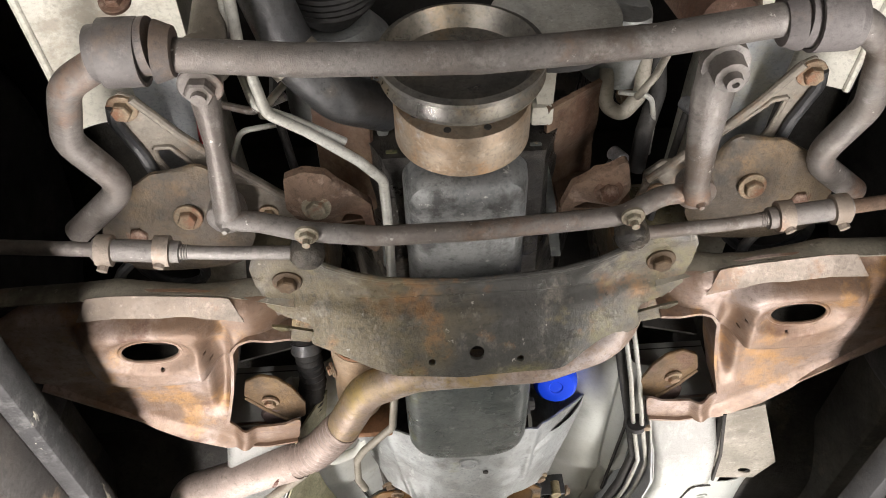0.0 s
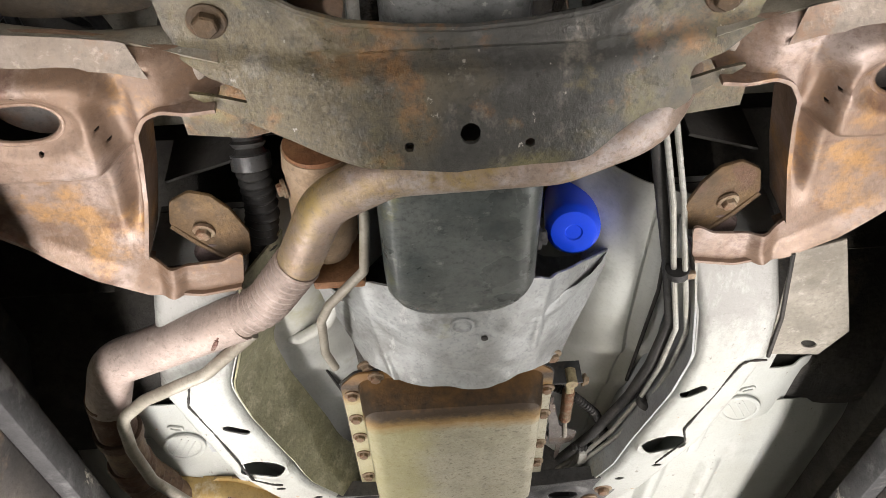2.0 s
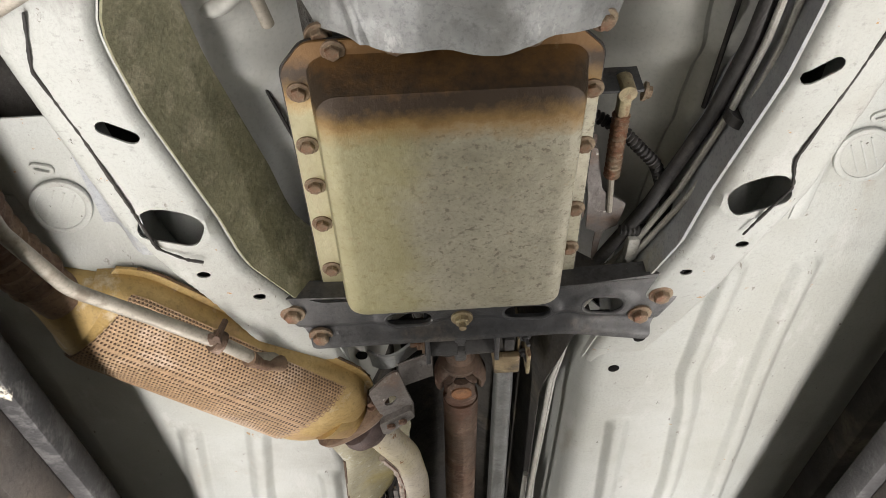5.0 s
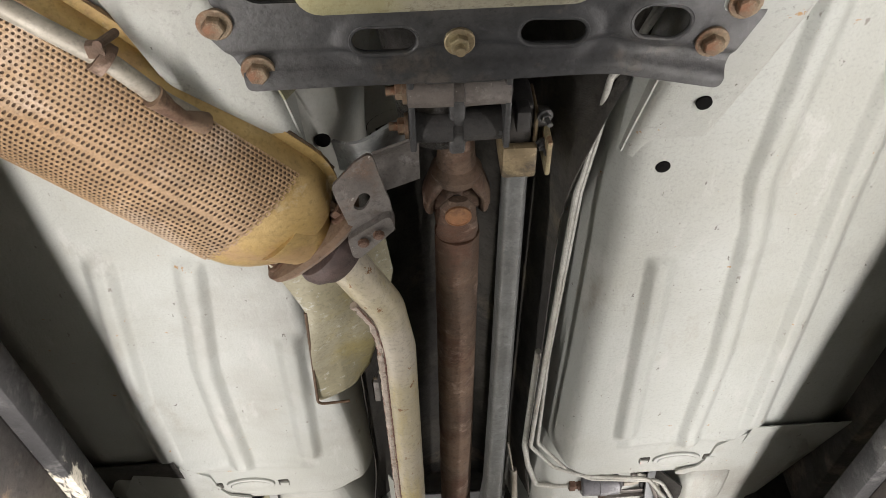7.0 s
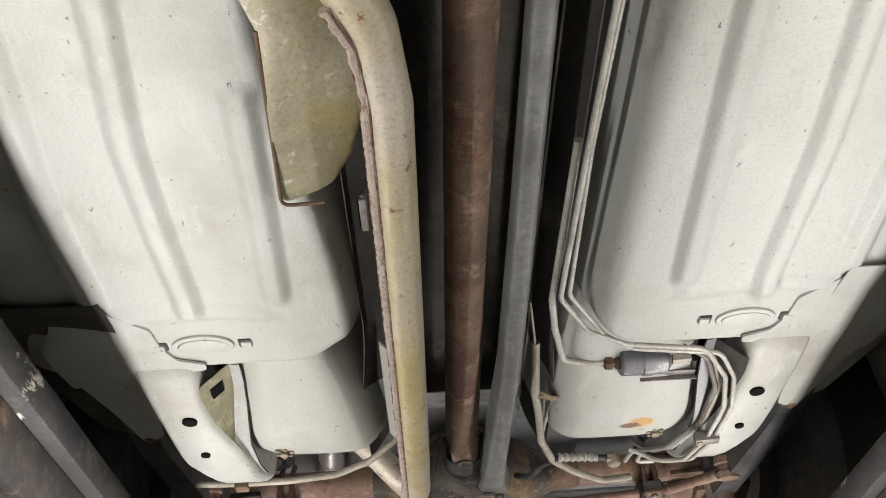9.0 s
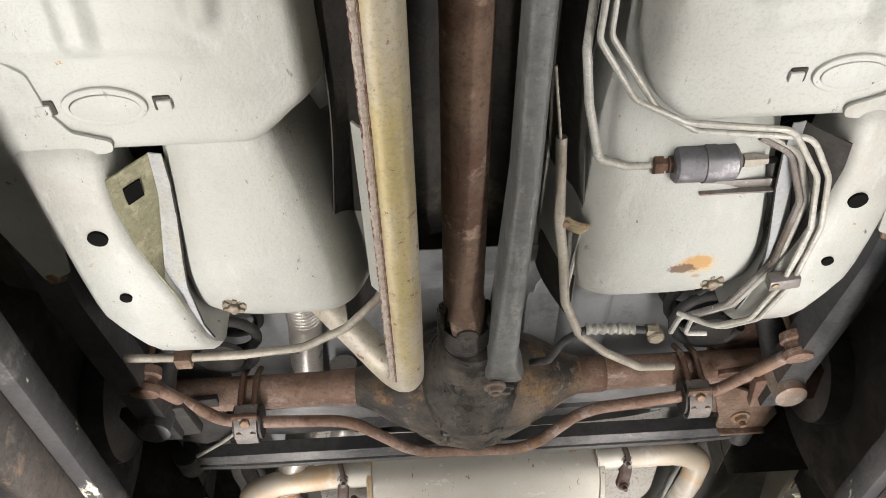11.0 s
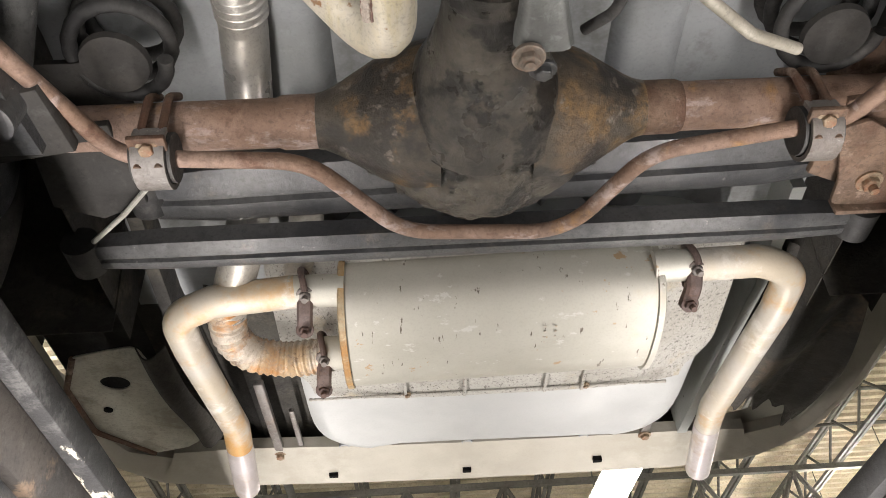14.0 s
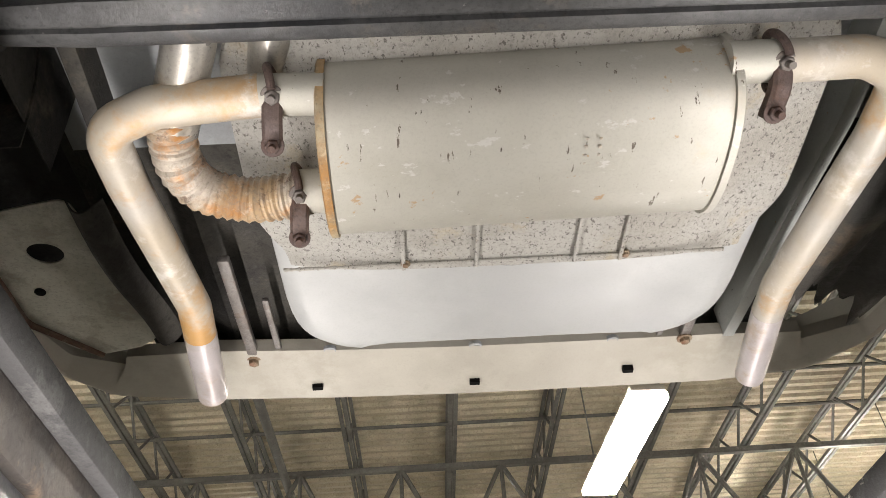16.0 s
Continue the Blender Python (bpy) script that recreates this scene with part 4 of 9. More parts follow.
for s in (-1, 1):
    rail_shell, rail_top = rail_front(s)
    part("front_frame_rail", rail_shell, M_PAINT_RAIL, body, "pale painted front frame rail with slotted holes", smooth=50)
    # dark lid inside the rail: shade seen through its holes, put into colour
    part("rail_inside", rail_top, M_SHADED_COAT, body, "inside of the rail, coloured dark for its shade")
    seam = [(0.409, 1.365), (0.378, 1.365), (0.370, 1.392), (0.332, 1.555), (0.342, 1.597), (0.321, 1.642), (0.308, 1.673)] if s > 0 else [(-0.377, 1.337), (-0.393, 1.395), (-0.378, 1.463), (-0.362, 1.566), (-0.352, 1.640), (-0.325, 1.662), (-0.308, 1.668)]
    weld([(x, y, 1.7095 + 0.03 * max(0, y - 1.6)) for x, y in seam], 0.0018, body, M_DARK, "rail_seam", 3)
    # olive-stained inner wall of the rail
    def inner_wall(u, v):
        a = along(((0.285, 1.17), (0.300, 1.27), (0.312, 1.36), (0.298, 1.45), (0.262, 1.61), (0.250, 1.70), (0.215, 1.80), (0.185, 1.92)), u)
        if s < 0:
            a += 0.020 * step(u, 1.25, 1.4) * (1 - step(u, 1.66, 1.8))
        z = along(((1.748, 1.17), (1.728, 1.27), (1.718, 1.36), (1.714, 1.45), (1.720, 1.61), (1.727, 1.70), (1.735, 1.80), (1.75, 1.92)), u)
        return (s * (a - 0.004 - (0.046 * v if s < 0 else 0.003 * v)), u, z + (0.080 if s < 0 else 0.15) * v)
    part("rail_inner_wall", sheet(inner_wall, 1.17, 1.90, 40, 0, 1, 5, 0.003), M_OLIVE if s < 0 else M_PAINT_GREY, body, "stained inner wall of the frame rail")
    # reinforcement flange outside the rail
    if s > 0:
        part("rail_flange", sheet(lambda u, v: (u, v, 1.722 + 0.055 * step(u, 0.37, 0.42)), 0.36, 0.47, 14, 1.40, 1.66, 14), M_PAINT, body)
        part("side_gusset", plate([(0.396, 1.165), (0.452, 1.146), (0.525, 1.345), (0.50, 1.40), (0.425, 1.39)], [round_loop(0.478, 1.372, 0.016, 0.009, 16, 35)], 0.004, pose(0, 0, 1.735), 0.0015), M_DUST, body, "dusty brown gusset beside the frame rail")
        part("gusset_lip", tube([(0.394, 1.165, 1.736), (0.418, 1.30, 1.733), (0.425, 1.392, 1.732)], 0.003, 0.02, 8), M_DARK, body)
    else:
        part("rail_flange", sheet(lambda u, v: (-u, v, 1.722 + 0.055 * step(u, 0.37, 0.42)), 0.36, 0.43, 10, 1.34, 1.66, 14), M_PAINT_GREY, body)
    # oval plug and its pressed rim
    px, py = (0.451, 1.615) if s > 0 else (-0.467, 1.628)
    part("floor_plug", plate(round_loop(0, 0, 0.026, 0.036, 28), [], 0.006, pose(px, py, 1.770, 0, 0, -28 * s), 0.002), M_PAINT, body, "oval drain plug")
    part("plug_rim", plate(round_loop(0, 0, 0.032, 0.042, 32), [round_loop(0, 0, 0.028, 0.038, 28)], 0.006, pose(px, py, 1.7685, 0, 0, -28 * s), 0.002), M_PAINT_RAIL, body)
    for k in (-1, 0, 1):
        part("plug_rib", moved(box(-0.001 + 0.011 * k, 0.001 + 0.011 * k, -0.027, 0.027, -0.0012, 0.001), pose(px, py, 1.770, 0, 0, -28 * s)), M_PAINT_RAIL, body)
    part("clip_recess", plate(slot_loop(0, 0, 0.024, 0.012), [slot_loop(0, 0, 0.018, 0.007)], 0.004, pose(px, py - 0.058, 1.7715, 0, 0, -20 * s), 0.001), M_PAINT_RAIL, body)
    part("floor_patch", sheet(lambda u, v: (s * u, v, 1.778 + 0.02 * step(u, 0.50, 0.54)), 0.40, 0.545, 8, 1.50, 1.76, 8), M_PAINT, body)

# tunnel over the transmission and the propeller shaft
def tunnel_at(u, v):
    """u runs from -1 to 1 across the arch, v along the car."""
    s, a = (-1 if u < 0 else 1), abs(u)
    foot = (0.335 if s < 0 else 0.292) - 0.04 * step(v, 1.45, 1.75) - 0.130 * step(v, 1.72, 2.08) + 0.02 * step(v, 2.8, 3.1)
    top = 2.06 - 0.10 * step(v, 1.2, 1.9) - 0.03 * step(v, 2.0, 2.8)
    base = 1.765 + 0.05 * step(v, 2.0, 2.2) + 0.012 * (1 - step(v, 1.75, 2.0))
    wall = 0.62 * foot + 0.02
    wall = wall + (0.10 - wall) * (1 - step(v, 1.85, 2.08))
    if a > 0.45:
        k = (a - 0.45) / 0.55
        flat = 1 - step(v, 1.85, 2.08)
        wx = wall + (0.10 - wall) * flat
        x = wx + (foot - wx) * k ** (1.6 - 0.6 * flat)
        rise = (1 - k) ** (0.9 + 0.9 * flat)
        crease = flat * (0.010 * bumpfn(v + 0.10 * k, 1.56, 0.035) + 0.006 * bumpfn(v + 0.10 * k, 1.66, 0.03) + 0.012 * bumpfn(k, 0.50, 0.25) * bumpfn(v, 1.36, 0.22) - 0.008 * bumpfn(k, 0.80, 0.06))
        return (s * x, v, base + 0.035 * flat + (top - 0.05 - base - 0.035 * flat) * rise - crease)
    k = a / 0.45
    return (s * wall * math.sin(k * math.pi / 2), v, top - 0.05 + 0.05 * math.cos(k * math.pi / 2))


part("tunnel", sheet(tunnel_at, -1, 0, 60, 1.13, 2.10, 90), M_TUNNEL, body, "dusty grey tunnel panel")
part("tunnel", sheet(tunnel_at, 0, 1, 60, 1.13, 1.84, 70), M_TUNNEL, body, "dusty grey tunnel panel")
# from here back the tunnel's shade is painted: same panel, near-black colour
part("rear_tunnel", sheet(tunnel_at, 0, 1, 30, 1.84, 2.08, 20), M_SHADED_COAT, body, "tunnel panel coloured dark for its shade")
part("rear_tunnel", sheet(lambda u, v: Vector(tunnel_at(u, v)) + Vector((0, 0, 0.08 * step(v, 2.08, 2.2) * (1 - abs(u)))), -1, 1, 48, 2.08, 3.25, 40), M_SHADED_COAT, body, "tunnel panel coloured dark for its shade")
part("tunnel_seam", tube([(0.262, 1.17, 1.806), (0.272, 1.32, 1.806), (0.262, 1.56, 1.806)], 0.003, 0.05, 8), M_DARK, body, "dark seam along the tunnel")
part("tunnel_seam", tube([(-0.262, 1.30, 1.86), (-0.262, 1.42, 1.848), (-0.235, 1.50, 1.848), (-0.20, 1.62, 1.84)], 0.0022, 0.05, 8), M_DARK, body, "dark seam along the tunnel")


FLANGE_IN = ((0.350, 2.74), (0.353, 2.87), (0.356, 2.927), (0.371, 3.07), (0.369, 3.15), (0.353, 3.215), (0.345, 3.26))
FLANGE_OUT = ((0.364, 2.74), (0.368, 2.87), (0.373, 2.927), (0.397, 3.07), (0.395, 3.14), (0.382, 3.205), (0.375, 3.26))
RAIL_IN = ((0.440, 2.78), (0.412, 2.82), (0.406, 2.845), (0.412, 2.902), (0.407, 2.969), (0.396, 3.022), (0.383, 3.072), (0.374, 3.135), (0.371, 3.165))


def bulge_z(s, x, y):
    """Height of the rear floor bulge's underside."""
    u, v = ((x - 0.098) / 0.270 if s > 0 else (x - 0.122) / 0.250), (y - 2.76) / 0.49
    return 1.762 + 0.16 * abs(2 * u - 1) ** 9 + 0.16 * max(0.0, (v - 0.35) / 0.65) ** 6 + 0.085 * max(0.0, 1 - v) ** 2.2 * (1 if s > 0 else 0.5)


def rear_pan(s):
    """The rounded rear floor bulge."""
    def f(u, v):
        y = 2.76 + 0.49 * v
        wide = along(FLANGE_IN, y) + 0.002
        x = 0.098 + (wide - 0.098) * u if s > 0 else 0.122 + (wide - 0.122) * u + 0.12 * (1 - v) ** 2 * (1 - u)
        ex, ey = abs(2 * u - 1), max(0.0, (v - 0.35) / 0.65)
        ex = ex if u < 0.5 else ex * 0.6
        z = 1.762 + 0.16 * min(1.0, ex ** 4.5 + ey ** 6) + 0.085 * (1 - v) ** 2.2 * (1 if s > 0 else 0.5)
        return (s * x, y - 0.02 * ex ** 3, z)
    return sheet(f, 0, 1, 40, 0, 1, 40)


def rear_rail(s):
    st = ((2.826, 0.413, 0.500, 1.7665), (2.834, 0.410, 0.498, 1.758), (2.848, 0.406, 0.495, 1.751), (2.90, 0.412, 0.492, 1.746), (2.97, 0.407, 0.490, 1.743), (3.02, 0.396, 0.489, 1.742), (3.07, 0.383, 0.487, 1.742), (3.10, 0.380, 0.484, 1.743), (3.135, 0.374, 0.470, 1.744), (3.165, 0.369, 0.456, 1.746), (3.185, 0.360, 0.443, 1.750), (3.200, 0.354, 0.426, 1.758), (3.210, 0.354, 0.412, 1.772), (3.214, 0.356, 0.408, 1.80))
    rings = []
    for y, a, b, z in st:
        r = 0.012
        rings.append([Vector((s * px, y, pz)) for px, pz in ((a, z + 0.10), (a, z + r), (a + r * 0.4, z + r * 0.4), (a + r, z), (b - r, z), (b - r * 0.4, z + r * 0.4), (b, z + r), (b, z + 0.10))])
    return loft(rings)


for s in (-1, 1):
    def flange_z(y):
        return 1.788 - 0.024 * step(y, 2.91, 3.07)
    part("bulge_flange", sheet(lambda u, v: (s * (along(FLANGE_IN, v) * (1 - u) + along(FLANGE_OUT, v) * u), v, flange_z(v) + 0.003 * u * u), 0, 1, 5, 2.862, 3.188, 30, 0.002), M_PAINT_GREY, body, "narrow bluish flange beside the bulge")
    part("bulge_seam", tube([(s * (along(FLANGE_IN, y) - 0.0005), y, flange_z(y) - 0.0005) for y in (2.87, 2.91, 2.96, 3.01, 3.06, 3.11, 3.15, 3.18)], 0.0013, 0.02, 8), M_DARK, body)
    # wall shade is in the colour: dark olive left, near black right
    part("rail_inside_wall", sheet(lambda u, v: (s * ((along(RAIL_IN, v) - 0.001) * (1 - u) + along(FLANGE_OUT, v) * u), v, 1.752 * (1 - u) + (flange_z(v) + 0.005) * u), 0, 1, 6, 2.866, 3.10, 24, 0.002), M_OLIVE if s < 0 else M_SHADED_COAT, body, "inner side of the rear rail, coloured dark for its shade")
    if s < 0:
        # no opening is cut; a black patch paints its shade
        part("square_hole_patch", sheet(lambda u, v: ((along(RAIL_IN, v) - 0.001) * (u - 1) - along(FLANGE_OUT, v) * u, v, 1.752 * (1 - u) + (flange_z(v) + 0.005) * u - 0.0012), 0.28, 0.66, 3, 2.889, 2.914, 3, 0.002), M_HOLE, body, "black patch for the shade in a square hole")
    box_end = [(0.446, 2.735), (0.442, 2.78), (0.428, 2.808), (0.388, 2.822), (0.393, 2.838), (0.49, 2.846), (0.595, 2.872), (0.605, 2.78), (0.56, 2.685), (0.49, 2.695)]
    part("rail_end_flange", pressed([(s * x, y) for x, y in box_end][::-s], [], lambda x, y: 1.7655 - 0.002 * bumpfn(y, 2.82, 0.03), 0.006, 0.004, 0.010), M_PAINT, body, "pale flange where the rear rail meets the floor", smooth=50)
    part("rail_gusset", pressed([(s * x, y) for x, y in ((0.494, 2.848), (0.585, 2.870), (0.56, 2.95), (0.538, 3.045), (0.505, 3.03), (0.490, 2.93))][::-s], [], lambda x, y: 1.768 - 0.02 * (y - 2.85), 0.006, 0.004, 0.006), M_PAINT, body, "pale gusset beside the rear rail", smooth=50)
    part("rear_floor_bulge", rear_pan(s), M_PAINT_BULGE if s > 0 else M_PAINT, body, "rounded pale painted rear floor bulge")
    part("rear_frame_rail", rear_rail(s), M_PAINT, body, "pale painted rear frame rail")
    for y, r, z in ((2.947, 0.011, 1.744), (3.055, 0.007, 1.742)):
        # black discs laid on the rail paint the shade of its holes
        part("hole", plate(round_loop(0, 0, r), [], 0.004, pose(s * 0.440, y, z - 0.0035), 0.0005), M_HOLE, body, "black disc for the shade in a round hole")
    # left panel gets the dark colour as painted shade, right keeps body paint
    part("rear_side_panel", sheet(lambda u, v: (s * (0.49 + 0.17 * u), 2.66 + 0.5 * v, 1.76 + 0.05 * v + 0.05 * u * v), 0, 1, 10, 0, 1, 10), M_PAINT if s > 0 else M_SHADED_COAT, body)

part("tunnel_side", sheet(lambda u, v: (-0.088 - 0.055 * u, 2.84 + 0.36 * v, 1.800 - 0.022 * math.sin(math.pi * u) + 0.10 * step(v, 0.75, 1.0) ** 2), 0, 1, 10, 0, 1, 24, 0.003), M_PAINT, body, "pale tunnel side beside the bulge")
# rear floor above the axle, wheel houses, trunk floor
part("rear_kick_up", sheet(lambda u, v: (u, 3.2 + 0.9 * v, 1.92 + 0.13 * step(v, 0, 0.35) - 0.022 * (1 - step(abs(abs(u) - 0.24), 0.035, 0.05)) - 0.016 * bumpfn(abs(u), 0.12, 0.014) - 0.012 * bumpfn(v, 0.22, 0.05)), -0.60, 0.60, 120, 0, 1, 40), M_KICK, body, "grey painted panel over the axle")
def rear_well(s):
    """The sheet behind the wheel with its round hole, curling up towards the wheel."""
    out = [(0.604, 4.124), (0.66, 4.135), (0.724, 4.15), (0.768, 4.25), (0.766, 4.417), (0.72, 4.50), (0.673, 4.528), (0.60, 4.51), (0.552, 4.471), (0.575, 4.30)]
    lo = [(s * x, y) for x, y in out]
    return plate(lo if s > 0 else lo[::-1], [round_loop(s * 0.674, 4.242, 0.030, 0.026)], 0.005, pose(0, 0, 1.97), 0.002, 0.02)


part("rear_corner_panel", rear_well(-1), M_FENDER, body, "dirty cream panel with a round hole behind the wheel")
part("panel_lip", tube([(-0.724, 4.15, 1.97), (-0.768, 4.25, 1.968), (-0.766, 4.417, 1.966), (-0.673, 4.53, 1.97)], 0.006, 0.04, 8), M_RUST, body)
# black disc on the panel as the shade of a small hole
part("small_hole_disc", plate(round_loop(0, 0, 0.008), [], 0.004, pose(-0.715, 4.335, 1.9665), 0.001), M_HOLE, body)
part("panel_fold", sheet(lambda u, v: (-0.600 + 0.05 * u + 0.03 * v, 4.12 + 0.36 * v, 1.968 - 0.028 * math.sin(math.pi * u) - 0.012 * math.sin(5 * v)), 0, 1, 14, 0, 1, 16, 0.003), M_SHADED_COAT, body, "dark rounded fold")
# added black sheet above the corner panel, in place of shade
part("dark_well_closure", sheet(lambda u, v: (-0.86 + 0.30 * u, 3.85 + 0.8 * v, 2.12), 0, 1, 4, 0, 1, 6), M_DARK, body)


def torn_liner(u, v):
    """A black plastic liner that hangs loose with a ragged edge."""
    rag = 0.03 * math.sin(17 * u) + 0.02 * math.sin(41 * u + 1)
    return (0.535 + 0.19 * u + 0.03 * v * u, 3.92 + 0.16 * u + (0.46 + rag) * v, 1.975 - 0.03 * math.sin(2.5 * v + u) + 0.016 * math.sin(9 * u + 4 * v))


part("torn_liner", sheet(torn_liner, 0, 1, 36, 0, 1, 24, 0.003), M_LINER, body, "black plastic wheel liner with a torn edge")
# added black sheet over the liner so that the well stays dark
part("dark_liner_closure", sheet(lambda u, v: (0.56 + 0.30 * u, 3.85 + 0.8 * v, 2.12), 0, 1, 4, 0, 1, 6), M_DARK, body)
for s in (-1, 1):
    # the left rail's shade is put into its colour
    part("rear_side_rail", loft([[Vector((s * (x + a), y, z)) for a, z in ((0, 2.05), (0, 1.985), (0.022, 1.985), (0.022, 2.05))] for x, y in ((0.505, 3.80), (0.515, 4.05), (0.500, 4.35), (0.49, 4.6))]), M_PAINT if s > 0 else M_SHADED_COAT, body, "rear side rail, pale on the right, shade-dark on the left")
    part("bumper_strut", box(min(s * 0.405, s * 0.425), max(s * 0.405, s * 0.425), 4.30, 4.66, 1.985, 2.0, 0.003), M_STEEL, body)
    part("bumper_strut", box(min(s * 0.36, s * 0.372), max(s * 0.36, s * 0.372), 4.42, 4.66, 1.99, 2.0, 0.003), M_STEEL, body)
    bolt(body, (s * 0.415, 4.60, 1.985), (0, 0, -1), 0.010, M_BOLT)
# trunk floor coloured near black in place of shade
part("trunk_floor", sheet(lambda u, v: (u, v, 2.06 - 0.02 * bumpfn(abs(u), 0.45, 0.05)), -0.62, 0.62, 30, 4.05, 4.72, 10), M_SHADED_COAT, body)
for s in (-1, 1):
    # wheel houses and sides take their shade from the dark coating colour
    part("wheel_house", sheet(lambda u, v: (s * (0.56 + 0.32 * u), 3.48 + 0.44 * math.cos(v), 1.86 + 0.40 * max(0, math.sin(v)) - 0.0), 0, 1, 6, 0, math.pi, 24), M_SHADED_COAT, body, "wheel house, coloured near black for its shade")
    part("wheel_house_side", sheet(lambda u, v: (s * 0.565, 3.0 + 1.0 * u, 1.90 + 0.40 * v), 0, 1, 8, 0, 1, 4), M_SHADED_COAT, body)
    part("quarter_panel", sheet(lambda u, v: (s * (0.885 - 0.03 * v), -0.1 + 4.4 * u, 1.80 + 0.55 * v), 0, 1, 30, 0, 1, 6), M_SHADED_COAT, body)
    part("front_wheel_house", sheet(lambda u, v: (s * (0.50 + 0.36 * u), 0.86 + 0.46 * math.cos(v), 1.86 + 0.36 * max(0, math.sin(v))), 0, 1, 6, 0, math.pi, 24), M_SHADED_COAT, body)
    # inner fender and front rail seen ahead of the crossmember
    part("front_side_rail", loft([[Vector((s * (x + dx), y, z + dz)) for dx, dz in ((0, 0.12), (0, 0.0), (0.08, 0.0), (0.08, 0.12))] for y, x, z in ((0.1, 0.36, 1.965), (0.5, 0.355, 1.965), (0.75, 0.335, 1.95), (1.05, 0.31, 1.90))]), M_FENDER, body, "pale painted front side rail")
    part("inner_fender", sheet(lambda u, v: (s * (0.33 + 0.168 * u - 0.012 * v * u), 0.10 + 0.58 * v, 1.955 - 0.035 * u ** 2 + 0.004 * math.sin(9 * u)), 0, 1, 12, 0, 1, 10), M_FENDER, body, "pale painted inner fender")
    part("fender_lip", tube([(s * 0.500, 0.10, 1.918), (s * 0.494, 0.45, 1.918), (s * 0.486, 0.68, 1.92)], 0.005, 0.05, 8), M_FENDER, body)
    part("brace_backing", sheet(lambda u, v: (s * (0.335 + 0.07 * u), 0.60 + 0.22 * v, 1.93 + 0.01 * v), 0, 1, 6, 0, 1, 6), M_PAINT_GREY, body, "grey panel behind the brace")
# added black sheets behind, above and ahead close the car's voids as shade
part("dark_firewall_sheet", sheet(lambda u, v: (u, 1.12, 1.95 + 0.5 * v), -0.7, 0.7, 10, 0, 1, 6), M_DARK, body)
part("dark_top_closure", box(-0.9, 0.9, -0.6, 4.9, 2.36, 2.40), M_DARK, body)
part("dark_front_closure", box(-0.9, 0.9, -0.62, -0.6, 1.85, 2.38), M_DARK, body)


# ---- rear bumper, fuel tank and its heat shield ----
def bumper():
    t = thing("rear_bumper_cover", "pale tan plastic rear bumper cover, lower edge with square holes", "bumper", (0, 4.65, 1.96))
    pts = [(-0.86, 4.18, 2.02), (-0.84, 4.42, 1.99), (-0.775, 4.58, 1.972), (-0.69, 4.665, 1.968), (-0.50, 4.70, 1.968), (-0.25, 4.718, 1.968), (0.0, 4.728, 1.968), (0.25, 4.73, 1.968), (0.50, 4.73, 1.968), (0.69, 4.70, 1.968), (0.79, 4.60, 1.972), (0.85, 4.42, 1.99), (0.87, 4.18, 2.02)]
    path = fillet(pts, 0.08, 3)
    rings = []
    for i, p in enumerate(path):
        d = (path[min(i + 1, len(path) - 1)] - path[max(i - 1, 0)]).normalized()
        n = Vector((-d.y, d.x, 0)).normalized()
        wide = 0.11 * step(0.88 - abs(p.x), 0.06, 0.30) + 0.022
        prof = [(0.0, 0.0), (-0.012, 0.001), (-wide, 0.022), (-wide, 0.045), (-wide - 0.004, 0.045), (-wide - 0.004, 0.019), (-0.012, -0.003), (0.004, -0.003), (0.03, 0.03), (0.05, 0.14), (0.045, 0.14), (0.02, 0.04)]
        # inwards of the curve is towards the front
        rings.append([p - n * a * -1 + Vector((0, 0, b)) for a, b in prof])
    part("cover", loft(rings), M_BUMPER, t)
    for x, y in ((-0.303, 4.678), (0.007, 4.69), (0.313, 4.675)):
        # solid black blocks paint the shade of the cover's square holes
        part("square_hole_patch", box(x - 0.010, x + 0.010, y - 0.006, y + 0.006, 1.962, 1.9775), M_HOLE, t)
    for x, y in ((-0.27, 4.585), (0.007, 4.595), (0.274, 4.60)):
        part("fastener", turned((x, y, 1.990), (0, 0, -1), [(-0.004, 0.013), (0.003, 0.013), (0.004, 0.010), (0.002, 0.008), (0.002, 0.001)], 20), M_PAINT_GREY, t)
    return t


bumper()


